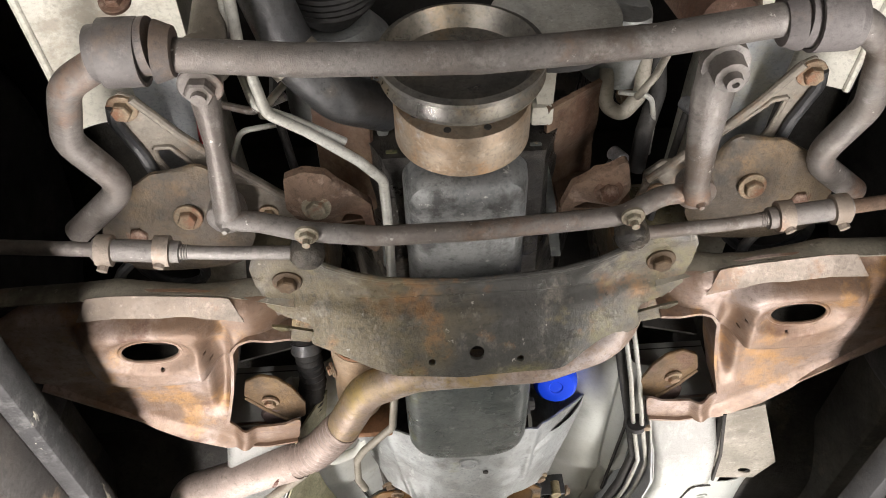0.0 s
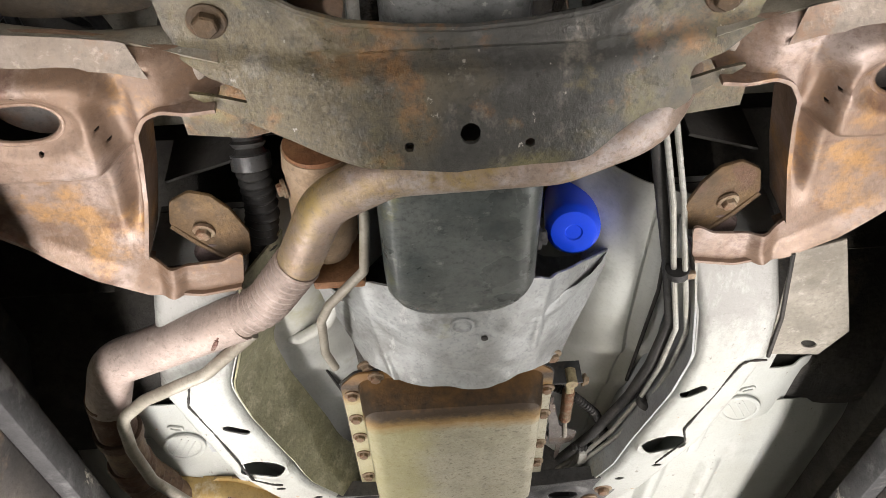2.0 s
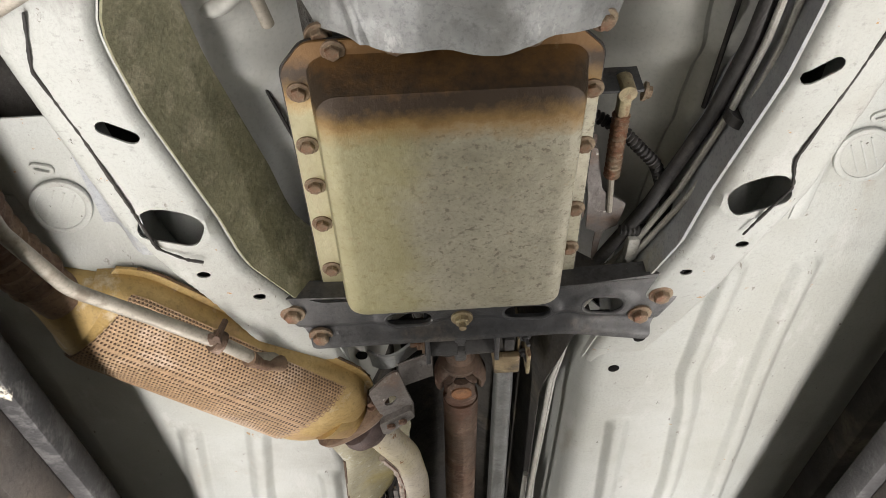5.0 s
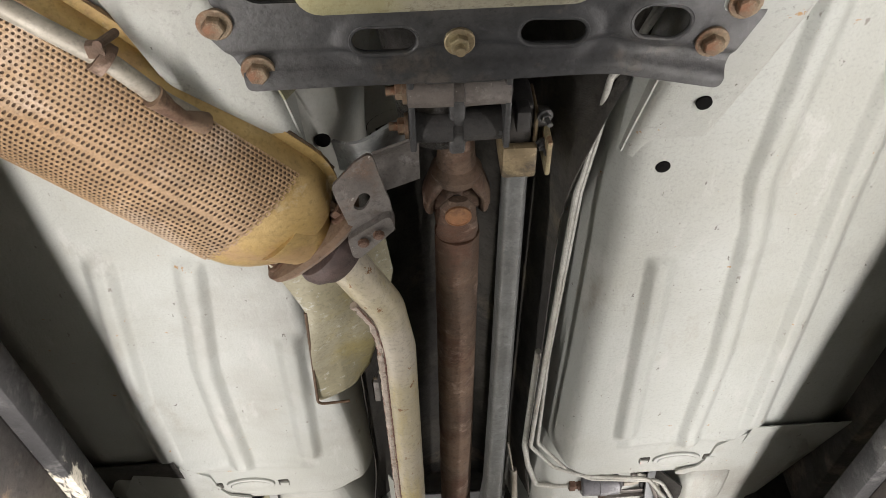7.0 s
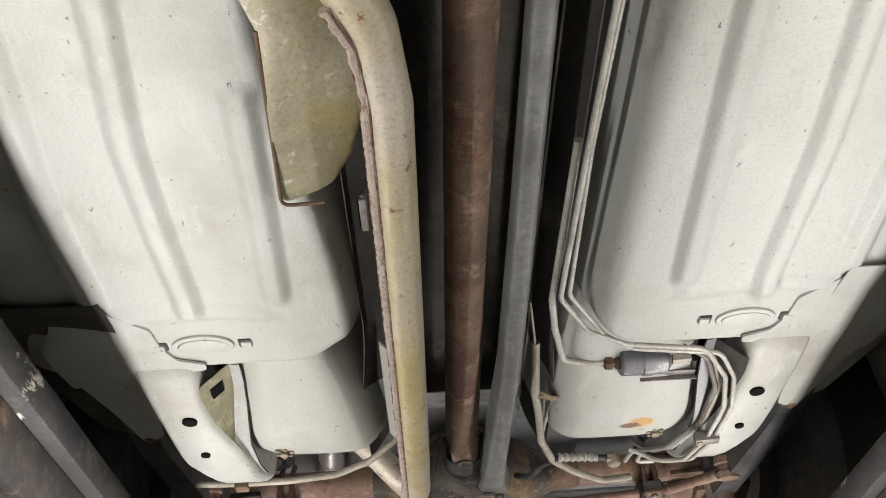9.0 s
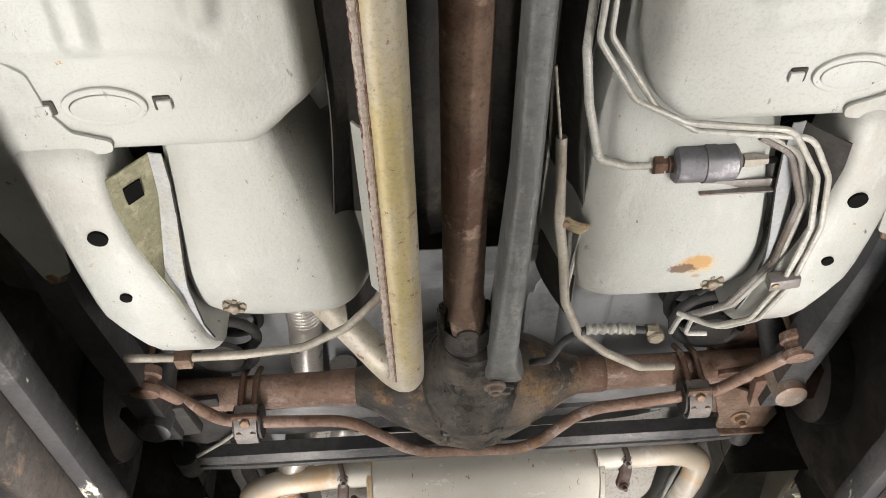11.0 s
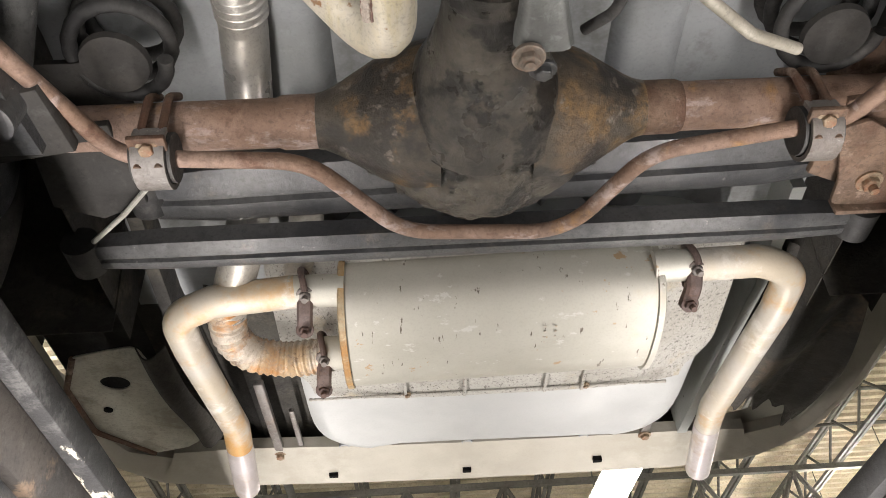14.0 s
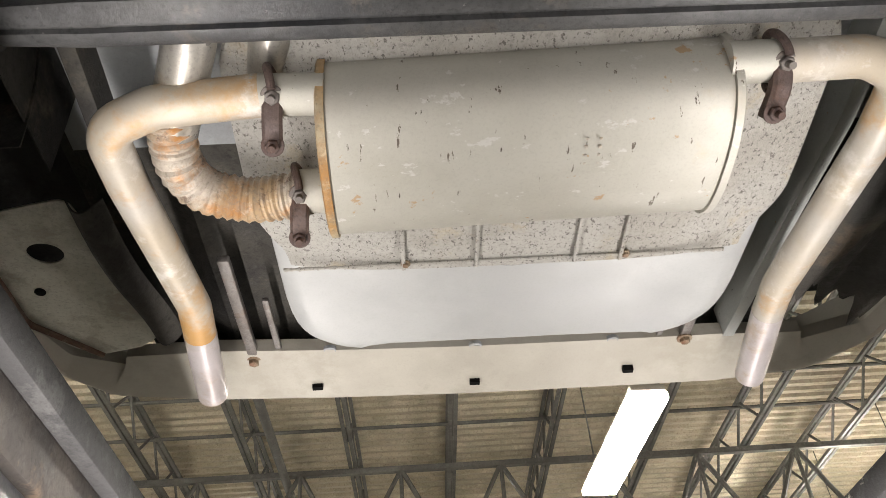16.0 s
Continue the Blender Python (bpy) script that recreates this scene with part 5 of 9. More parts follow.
def fuel_tank():
    t = thing("fuel_tank", "smooth pale grey painted steel fuel tank behind the axle", "fuel tank", (0.05, 4.2, 1.95), )
    rings = []
    for z, k in ((2.06, 0.92), (2.05, 1.0), (1.975, 1.0), (1.955, 0.985), (1.948, 0.955), (1.946, 0.90)):
        loop = []
        cx, cy, a, b = 0.06, 4.20, 0.385 * k, 0.335 * (0.5 + 0.5 * k)
        for i in range(48):
            th = 2 * math.pi * i / 48
            c, sn = math.cos(th), math.sin(th)
            e = 0.34
            loop.append(Vector((cx + a * math.copysign(abs(c) ** e, c), cy + b * math.copysign(abs(sn) ** e, sn), z + (0.012 if sn > 0.95 else 0))))
        rings.append(loop)
    part("shell", loft(rings), M_TANK, t)
    part("dent", plate(round_loop(0, 0, 0.048, 0.03, 24), [], 0.003, pose(0.055, 4.262, 1.9425), 0.001), M_PAINT_GREY, t)
    part("heat_shield", sheet(lambda u, v: (0.055 + 0.385 * u * (1 - 0.10 * step(v, 0.70, 1.0) - 0.06 * step(v, 0.2, 0.0)), 3.80 + 0.44 * v, 1.905 + 0.035 * (1 - v) ** 2 + 0.004 * bumpfn(v, 0.93, 0.05) + 0.02 * abs(u) ** 4), -1, 1, 40, 0, 1, 24), M_SPECK, t, "speckled white heat shield")
    for x in (-0.12, -0.01, 0.14, 0.21):
        part("shield_rib", box(x - 0.003, x + 0.003, 4.10, 4.235, 1.8975, 1.9035, 0.001), M_SPECK, t)
    weld([(-0.30, 4.225, 1.902), (0.37, 4.225, 1.902)], 0.003, t, M_SPECK, "shield_lip", 8)
    for x in (-0.117, 0.217):
        bolt(t, (x, 4.222, 1.9), (0, 0, -1), 0.005, M_BOLT)
    return t


fuel_tank()


# ---- rear axle and driveline ----
def rear_axle():
    t = thing("rear_axle", "rusty steel rear axle with an oily cast differential housing", "rear axle", (0, 3.47, 1.80))
    zc, yc = 1.903, 3.554
    for s in (-1, 1):
        part("axle_tube", tube([(s * 0.10, yc, zc), (s * 0.62, yc, zc)], 0.0312, seg=28), M_AXLE, t, "rusty red-brown axle tube")
        part("brake_drum", turned((s * 0.62, yc, zc), (s, 0, 0), [(-0.02, 0.05), (0.0, 0.11), (0.02, 0.115), (0.07, 0.115), (0.08, 0.10)], 40), M_BLACK_STEEL, t)
        part("tube_flange", turned((s * 0.125, yc, zc), (s, 0, 0), [(-0.07, 0.098), (-0.035, 0.090), (0.0, 0.076), (0.030, 0.058), (0.055, 0.043), (0.070, 0.0365), (0.078, 0.035), (0.080, 0.031)], 40), M_DIFF_EDGE, t, "rust-stained cast shoulder of the housing")
        part("tube_collar", turned((s * 0.185, yc, zc), (s, 0, 0), [(0.0, 0.033), (0.004, 0.0345), (0.060, 0.0342), (0.066, 0.0318)], 32), M_RUST if s > 0 else M_AXLE, t)
        # perch and bracket: rusty on the right, near black on the left
        part("spring_perch", plate([(-0.04, -0.05), (0.06, -0.05), (0.06, 0.07), (-0.04, 0.06)], [], 0.01, pose(s * 0.50, yc - 0.02, zc + 0.04), 0.002), M_RUST if s > 0 else M_DARK, t)
        part("arm_bracket", plate([(-0.045, -0.02), (0.05, -0.03), (0.06, 0.10), (0.0, 0.125), (-0.055, 0.10)], [], 0.012, pose(s * 0.50, yc + 0.0, zc - 0.03, 0, 0, 0), 0.003), M_RUST if s > 0 else M_DARK, t, "welded bracket, rusty on the right, near black on the left")
    out = [(0.446, 3.560), (0.478, 3.548), (0.556, 3.596), (0.584, 3.650), (0.574, 3.706), (0.480, 3.694), (0.476, 3.650)]
    part("rod_bracket", plate(out, [], 0.008, pose(0, 0, 1.852), 0.002, 0.01), M_RUST, t, "flat rusty panhard rod bracket")
    part("bracket_lip", box(0.484, 0.572, 3.698, 3.706, 1.840, 1.868, 0.002), M_RUST, t)
    bolt(t, (0.515, 3.652, 1.851), (0, 0, -1), 0.012, M_BOLT, True, stud=0.012)
    part("support_wire", tube([(-0.528, 3.725, 1.872), (-0.47, 3.67, 1.868), (-0.405, 3.595, 1.862)], 0.0038, 0.02, 10), M_LINE_PALE, t, "thin pale rod beside the bracket")
    # differential: lumpy cast body, pinion snout to the front, cover to the rear
    bm = bmesh.new()
    bmesh.ops.create_uvsphere(bm, u_segments=40, v_segments=28, radius=1.0)
    for v in bm.verts:
        c = v.co
        p = Vector((c.x * 0.140, c.y * 0.118, c.z * 0.114))
        p.x += 0.035 * math.copysign(1, c.x) * (1 - abs(c.y)) ** 2 * abs(c.x) ** 3
        p.y += 0.018 * (1 - abs(c.x)) * max(0.0, c.y)
        k = noise.noise(p * 26) * 0.005 + noise.noise(p * 60) * 0.002
        v.co = Vector((0.0, yc + 0.02, zc + 0.01)) + p * (1 + k * 15)
    part("differential_housing", bm, M_GREASE, t, "oily black cast differential housing", smooth=60)
    part("pinion_snout", turned((0, yc - 0.05, zc - 0.020), (0, -1, -0.22), [(-0.02, 0.105), (0.02, 0.092), (0.07, 0.070), (0.12, 0.055), (0.165, 0.048), (0.18, 0.054), (0.20, 0.052), (0.205, 0.03)], 32), M_GREASE, t)
    for a in range(-3, 4):
        x = a * 0.036
        part("casting_rib", tube([(x, yc - 0.04, zc - 0.080 + abs(a) * 0.010), (x * 1.3, yc + 0.05, zc - 0.084 + abs(a) * 0.014)], 0.006, seg=8), M_GREASE, t)
    # cover with its bolted rim
    part("cover", turned((0, yc + 0.115, zc + 0.03), (0, 1, 0), [(-0.03, 0.075), (-0.02, 0.078), (0.0, 0.070), (0.02, 0.05), (0.03, 0.02), (0.032, 0.005)], 40), M_GREASE, t)
    for k in range(10):
        a = 2 * math.pi * (k + 0.5) / 10
        bolt(t, (0.066 * math.cos(a), yc + 0.112, zc + 0.03 + 0.066 * math.sin(a)), (0, 1, 0), 0.006, M_GREASE)
    for x, y in ((-0.07, 3.555), (0.085, 3.55)):
        part("casting_lug", turned((x, y - 0.03, zc - 0.062), (0, 0.4, -1), [(-0.02, 0.022), (0.008, 0.018), (0.016, 0.009)], 16), M_GREASE, t)
    rnd = random.Random(12)
    for k in range(26):
        a, y = rnd.uniform(-1.0, 1.0), rnd.uniform(-0.06, 0.10)
        x = 0.11 * a
        z = zc + 0.01 - 0.112 * math.sqrt(max(0.05, 1 - (x / 0.15) ** 2 - (y / 0.125) ** 2))
        part("casting_lump", turned((x, yc + 0.02 + y, z + 0.004), (0.3 * a, 0.3, -1), [(-0.004, rnd.uniform(0.006, 0.012)), (rnd.uniform(0.002, 0.006), rnd.uniform(0.002, 0.006))], 9), M_GREASE, t)
    # cast lettering on the housing, unreadable: plain raised bars
    for row, (y, xs) in enumerate(((3.535, (-0.045, -0.033, 0.012, 0.024)),)):
        for x in xs:
            part("cast_mark", box(x - 0.0025, x + 0.0025, y - 0.045, y - 0.035, zc - 0.0955, zc - 0.085, 0.001), M_GREASE, t)
    return t


rear_axle()


def rear_sway_bar():
    t = thing("rear_sway_bar", "thin rusty rear sway bar bending under the differential", "sway bar", (0, 3.52, 1.83))
    z = 1.838
    part("bar", tube([(-0.502, 3.315, 1.785), (-0.487, 3.335, 1.785), (-0.432, 3.538, z), (-0.36, 3.548, z), (-0.215, 3.560, z), (-0.105, 3.70, z + 0.004), (0.115, 3.715, z + 0.004), (0.205, 3.570, z), (0.36, 3.543, z), (0.432, 3.532, z), (0.49, 3.335, 1.782)], 0.0105, 0.095, 14, steps=12), M_AXLE, t, "rusty brown bar")
    for s, x in ((-1, -0.39), (1, 0.40)):
        part("bushing", tube([(x - 0.024, 3.545, z), (x + 0.024, 3.545, z)], 0.030, seg=20), M_BLACK, t)
        b = part("clamp", loft([[Vector((x - 0.019 + dx, 3.545 + r * math.sin(a), z - r * math.cos(a))) for a, r in [(math.pi * (-0.62 + 1.24 * k / 12), 0.038) for k in range(13)] + [(math.pi * (0.62 - 1.24 * k / 12), 0.032) for k in range(13)]] for dx in (0, 0.038)]), M_STEEL, t, "grey metal bushing clamp")
        for dx in (-0.012, 0.012):
            part("u_bolt", tube([(x + dx, 3.530, 1.805), (x + dx, 3.514, 1.850), (x + dx, 3.512, 1.910), (x + dx, 3.54, 1.945)], 0.0055, 0.03, 10), M_RUST, t)
        part("bracket", box(x - 0.022, x + 0.022, 3.500, 3.535, 1.822, 1.830, 0.002), M_RUST, t)
        bolt(b, (x, 3.515, 1.822), (0, -0.3, -1), 0.009, M_BOLT)
        e = Vector((s * 0.497, 3.318, 1.785))
        part("end_link_bushing", turned(e, (0, -0.2, 1), [(-0.022, 0.012), (-0.02, 0.021), (-0.008, 0.022), (-0.005, 0.017), (0.006, 0.017), (0.009, 0.022), (0.022, 0.021), (0.026, 0.012)], 20), M_AXLE, t)
        part("end_link", tube([e, e + Vector((0, -0.01, 0.11))], 0.006, seg=8), M_RUST, t)
    return t


rear_sway_bar()


def panhard(name, label, p0, p1, w, h, mat, flat=0.0):
    t = thing(name, label, "suspension rod", p0)
    d = (Vector(p1) - Vector(p0))
    a = d.normalized()
    side = Vector((-a.y, a.x, 0)).normalized()
    up = a.cross(side)
    rings = []
    n = 10
    for k in range(n + 1):
        c = Vector(p0) + d * k / n
        ww, hh = (w, h) if 0 < k < n else (w * 0.8, h * 0.8)
        rings.append([c + side * (ww * x) + up * (hh * z) for x, z in ((-0.5, -0.35), (-0.35, -0.5), (-0.05, -0.5), (0.0, -0.30), (0.08, -0.30), (0.12, -0.5), (0.35, -0.5), (0.5, -0.35), (0.5, 0.5), (-0.5, 0.5))])
    part("rod", loft(rings), mat, t)
    for p in (p0, p1):
        part("end_bushing", turned(Vector(p) + Vector((0, 0, 0.0)), (0, 1, 0), [(-0.028, 0.02), (-0.027, 0.026), (0.027, 0.026), (0.028, 0.02)], 24), M_BLACK, t)
        bolt(t, Vector(p) + Vector((0, 0.03, 0)), (0, 1, 0), 0.009, M_BOLT)
    return t


panhard("panhard_rod", "long black pressed-steel panhard rod behind the axle", (-0.555, 3.765, 1.886), (0.555, 3.765, 1.886), 0.056, 0.034, M_BLACK_STEEL)
panhard("panhard_brace", "black channel brace above the panhard rod", (-0.46, 3.70, 1.935), (0.50, 3.665, 1.93), 0.10, 0.04, M_BLACK_STEEL)


def lower_link(s):
    t = thing("trailing_arm", "brown rusty rear trailing arm with a round bushing", "trailing arm", (s * 0.51, 3.3, 1.79), "rear trailing arms")
    part("arm", loft([[Vector((s * (x + dx), y, z + dz)) for dx, dz in ((-0.022, 0.03), (-0.022, -0.02), (0.022, -0.02), (0.022, 0.03))] for y, x, z in ((2.98, 0.545, 1.80), (3.1, 0.54, 1.79), (3.40, 0.505, 1.785), (3.47, 0.50, 1.79))]), M_BLACK_STEEL, t)
    # bushing and bracket are darker on the left than on the right
    part("bushing", turned((s * 0.504, 3.41, 1.776), (0, 0.1, 1), [(-0.03, 0.018), (-0.028, 0.025), (0.02, 0.027), (0.03, 0.02)], 24), M_LIP if s > 0 else M_BLACK_STEEL, t)
    part("bracket", plate([(-0.05, -0.03), (0.05, -0.05), (0.06, 0.03), (-0.04, 0.045)], [], 0.02, pose(s * 0.515, 3.45, 1.785), 0.003), M_RUST if s > 0 else M_DARK, t)
    bolt(t, (s * 0.53, 3.04, 1.773), (s * 0.2, 0, -1), 0.010, M_BOLT)
    return t


for s in (-1, 1):
    lower_link(s)


def coil_spring(s):
    t = thing("coil_spring", "black rear coil spring above the axle", "coil spring", (s * 0.46, 3.40, 1.87), "rear coil springs")
    pts = [(s * 0.435 + 0.058 * math.cos(a), 3.475 + 0.058 * math.sin(a), 1.935 + 0.040 * a / (2 * math.pi)) for a in (2 * math.pi * k / 18 for k in range(18 * 7))]
    part("coil", tube(pts, 0.0095, 0.0001, 12, steps=1), M_BLACK, t)
    part("lower_seat", turned((s * 0.435, 3.475, 1.925), (0, 0, 1), [(0, 0.02), (0.001, 0.040), (0.010, 0.042), (0.014, 0.03)], 28), M_DARK, t, "near-black spring seat")
    part("upper_isolator", turned((s * 0.435, 3.475, 2.20), (0, 0, 1), [(0, 0.045), (0.004, 0.07), (0.02, 0.07)], 28), M_BLACK, t)
    return t


def shock(s):
    t = thing("shock_absorber", "black rear shock absorber", "shock absorber", (s * 0.52, 3.33, 1.80), "rear shock absorbers")
    part("body", tube([(s * 0.515, 3.44, 1.80), (s * 0.46, 3.20, 2.05)], 0.024, seg=20), M_BLACK_STEEL, t)
    part("eye", turned((s * 0.515, 3.445, 1.795), (1, 0, 0), [(-0.025, 0.012), (-0.024, 0.02), (0.024, 0.02), (0.025, 0.012)], 20), M_BLACK, t)
    return t


for s in (-1, 1):
    coil_spring(s)
    shock(s)


def driveshaft():
    t = thing("driveshaft", "rusty brown steel driveshaft with universal joints", "driveshaft", (0, 2.6, 1.83))
    part("shaft_tube", tube([(-0.010, 2.20, 1.836), (-0.014, 3.22, 1.838)], 0.030, seg=28), M_RUST, t)
    for y, d in ((2.135, -1), (3.262, 1)):
        for up in (-1, 1):
            part("yoke_ear", loft([[Vector((-0.011 + w * math.cos(a), y - d * k, 1.836 + up * (z + h * math.sin(a)))) for a in (2 * math.pi * i / 16 for i in range(16))] for k, w, z, h in ((0.070, 0.026, 0.008, 0.016), (0.050, 0.028, 0.014, 0.015), (0.030, 0.026, 0.025, 0.011), (0.010, 0.0235, 0.030, 0.008), (-0.010, 0.0215, 0.030, 0.008), (-0.022, 0.012, 0.030, 0.006))]), M_RUST, t)
            part("yoke_ear", loft([[Vector((-0.011 + up * (z + h * math.sin(a)), y + d * k, 1.836 + w * math.cos(a))) for a in (2 * math.pi * i / 16 for i in range(16))] for k, w, z, h in ((0.055, 0.022, 0.008, 0.016), (0.035, 0.024, 0.022, 0.013), (0.010, 0.0235, 0.034, 0.009), (-0.012, 0.0215, 0.034, 0.008), (-0.022, 0.012, 0.034, 0.006))]), M_RUST if d < 0 else M_GREASE, t)
        part("cross", turned((-0.011, y, 1.836), (0, 0, 1), [(-0.03, 0.012), (0.03, 0.012)], 16), M_GREASE, t)
        part("joint_cap", turned((-0.011, y, 1.836), (0, 0, -1), [(0.034, 0.0165), (0.040, 0.0165), (0.0405, 0.0150), (0.0395, 0.0145), (0.0400, 0.002)], 24), M_STARTER if d < 0 else M_GREASE, t)
        part("joint_cap", turned((-0.011, y, 1.836), (1, 0, 0), [(-0.042, 0.014), (-0.04, 0.017), (0.04, 0.017), (0.042, 0.014)], 20), M_RUST, t)
    part("slip_yoke", turned((-0.011, 2.10, 1.836), (0, -1, 0), [(-0.005, 0.020), (0.0, 0.030), (0.012, 0.032), (0.022, 0.024), (0.06, 0.022), (0.12, 0.022)], 28), M_RUST, t)
    part("pinion_yoke", turned((-0.011, 3.285, 1.835), (0, 1, 0), [(-0.02, 0.04), (0.01, 0.044), (0.03, 0.038), (0.06, 0.034)], 28), M_GREASE, t)
    return t


driveshaft()


def torque_arm():
    t = thing("torque_arm", "long grey pressed-steel torque arm beside the driveshaft", "torque arm", (0.06, 2.7, 1.80))
    rings = []
    for y, x, w, z, h in ((2.00, 0.062, 0.030, 1.815, 0.035), (2.10, 0.060, 0.028, 1.808, 0.035), (2.6, 0.060, 0.029, 1.792, 0.05), (2.95, 0.058, 0.031, 1.781, 0.06), (3.20, 0.047, 0.036, 1.772, 0.07), (3.31, 0.043, 0.044, 1.772, 0.07), (3.375, 0.050, 0.062, 1.785, 0.05)):
        r = w * 0.22
        rings.append([Vector((x + a, y, z + b)) for a, b in ((-w / 2, h), (-w / 2, r), (-w / 2 + r * 0.4, r * 0.3), (-w / 2 + r, 0), (w / 2 - r, 0), (w / 2 - r * 0.4, r * 0.3), (w / 2, r), (w / 2, h), (w * 0.28, h), (w * 0.28, r * 2), (-w * 0.28, r * 2), (-w * 0.28, h))])
    part("arm", loft(rings), M_TORQUE, t)
    bolt(t, (0.032, 3.375, 1.778), (0, 0.1, -1), 0.0115, M_LIP, True, stud=0.006)
    bolt(t, (0.05, 3.40, 1.79), (0, 0.3, -1), 0.010, M_BLACK_STEEL)
    m = part("front_mount", join(box(0.038, 0.078, 2.015, 2.062, 1.785, 1.797, 0.004), box(0.038, 0.043, 1.975, 2.062, 1.797, 1.85, 0.002), box(0.074, 0.078, 1.975, 2.062, 1.797, 1.85, 0.002)), M_MOUNT, t, "bent tan mount bracket")
    part("mount_bushing", join(box(0.044, 0.073, 1.965, 2.035, 1.80, 1.85, 0.006), cyl((0.028, 1.995, 1.815), (0.092, 1.995, 1.815), 0.012, seg=16), box(0.050, 0.066, 1.955, 1.985, 1.775, 1.80, 0.004)), M_BLACK, t)
    for x, y in ((0.036, 1.985), (0.084, 1.978), (0.084, 2.02)):
        bolt(t, (x, y, 1.795), (0.2 if x > 0.06 else -0.2, 0, -1), 0.006, M_BLACK_STEEL, stud=0.012)
    part("mount_tab", box(0.086, 0.092, 2.0, 2.05, 1.775, 1.83, 0.002), M_BOLT_PLATED, t)
    return t


torque_arm()


# ---- wheels ----
def wheel(s, y):
    t = thing("wheel", "black tyre on a dull steel rim, standing on the runway", "wheel", (s * 0.75, y, 1.546), "car wheels")
    z = 1.546 + 0.315
    part("tyre", turned((s * 0.75, y, z), (s, 0, 0), [(-0.09, 0.20), (-0.105, 0.235), (-0.105, 0.275), (-0.085, 0.308), (-0.05, 0.3148), (0.05, 0.3148), (0.085, 0.308), (0.105, 0.275), (0.105, 0.235), (0.09, 0.20)], 56), M_BLACK, t)
    part("rim", turned((s * 0.75, y, z), (s, 0, 0), [(-0.088, 0.17), (-0.09, 0.199), (-0.082, 0.20), (-0.07, 0.185), (0.06, 0.18), (0.085, 0.20), (0.088, 0.17), (0.02, 0.08), (-0.02, 0.08)], 48), M_STEEL, t)
    return t


for s in (-1, 1):
    wheel(s, 3.47)
    wheel(s, 0.88)


# ---- exhaust ----
def y_pipe():
    t = thing("exhaust_crossover_pipe", "heat-stained brown exhaust crossover pipe under the crossmember", "exhaust pipe", (-0.1, 1.0, 1.70))
    part("pipe", tube([(0.245, 0.905, 1.92), (0.222, 0.925, 1.80), (0.185, 0.945, 1.740), (0.09, 0.978, 1.729), (-0.085, 0.985, 1.731), (-0.158, 1.03, 1.735), (-0.200, 1.125, 1.733), (-0.252, 1.20, 1.731), (-0.315, 1.236, 1.732)], 0.0265, 0.075, 24), M_PIPE, t, "brown and yellow heat-stained pipe")
    part("wrinkled_bend", ribbed([(-0.200, 1.125, 1.733), (-0.252, 1.20, 1.731), (-0.315, 1.236, 1.732)], 0.0278, 0.0010, 0.0105, 24, 0.075), M_PIPE_PINK, t)
    part("sleeve", tube([(-0.285, 1.222, 1.732), (-0.40, 1.277, 1.732), (-0.475, 1.31, 1.731), (-0.508, 1.40, 1.726)], 0.0305, 0.06, 24), M_PIPE_PINK, t, "pinkish scaled sleeve")
    weld([(-0.319 - 0.031 * 0.45 * math.sin(a), 1.238 + 0.031 * 0.89 * math.sin(a), 1.732 - 0.031 * math.cos(a)) for a in [math.pi * (-0.6 + 1.2 * k / 10) for k in range(11)]], 0.0026, t, M_SEAM, "weld_seam", 5)
    part("down_pipe", tube([(-0.506, 1.385, 1.727), (-0.517, 1.47, 1.722), (-0.532, 1.60, 1.725), (-0.524, 1.70, 1.735), (-0.505, 1.755, 1.742)], 0.030, 0.07, 24), M_PIPE_DARK, t, "dark rusted pipe")
    part("crimped_bend", ribbed([(-0.532, 1.57, 1.725), (-0.532, 1.63, 1.727), (-0.515, 1.715, 1.737)], 0.0325, 0.003, 0.022, 24, 0.05), M_PIPE_DARK, t)
    part("clamp", turned((-0.517, 1.475, 1.722), (-0.1, 1, 0), [(-0.010, 0.031), (-0.009, 0.035), (0.009, 0.035), (0.010, 0.031)], 28), M_RUST, t)
    return t


y_pipe()

CAT_C, CAT_D = Vector((-0.352, 1.938, 1.760)), Vector((0.685, 0.728, 0.0)).normalized()
CAT_N = Vector((CAT_D.y, -CAT_D.x, 0))


def cat_at(s, a, grow=0.0):
    """A place on the converter's shell: s along it from its middle, a round it from straight down."""
    e = max(0.0, abs(s) - 0.155) / 0.065
    k = math.sqrt(max(0.0, 1 - min(1.0, e) ** 2 * 0.62))
    wa, wb = 0.094 * k + grow, 0.052 * k ** 0.8 + grow
    sx, sz = math.sin(a), -math.cos(a)
    return CAT_C + CAT_D * s + CAT_N * (wa * math.copysign(abs(sx) ** 0.8, sx)) + Vector((0, 0, wb * math.copysign(abs(sz) ** 0.8, sz)))


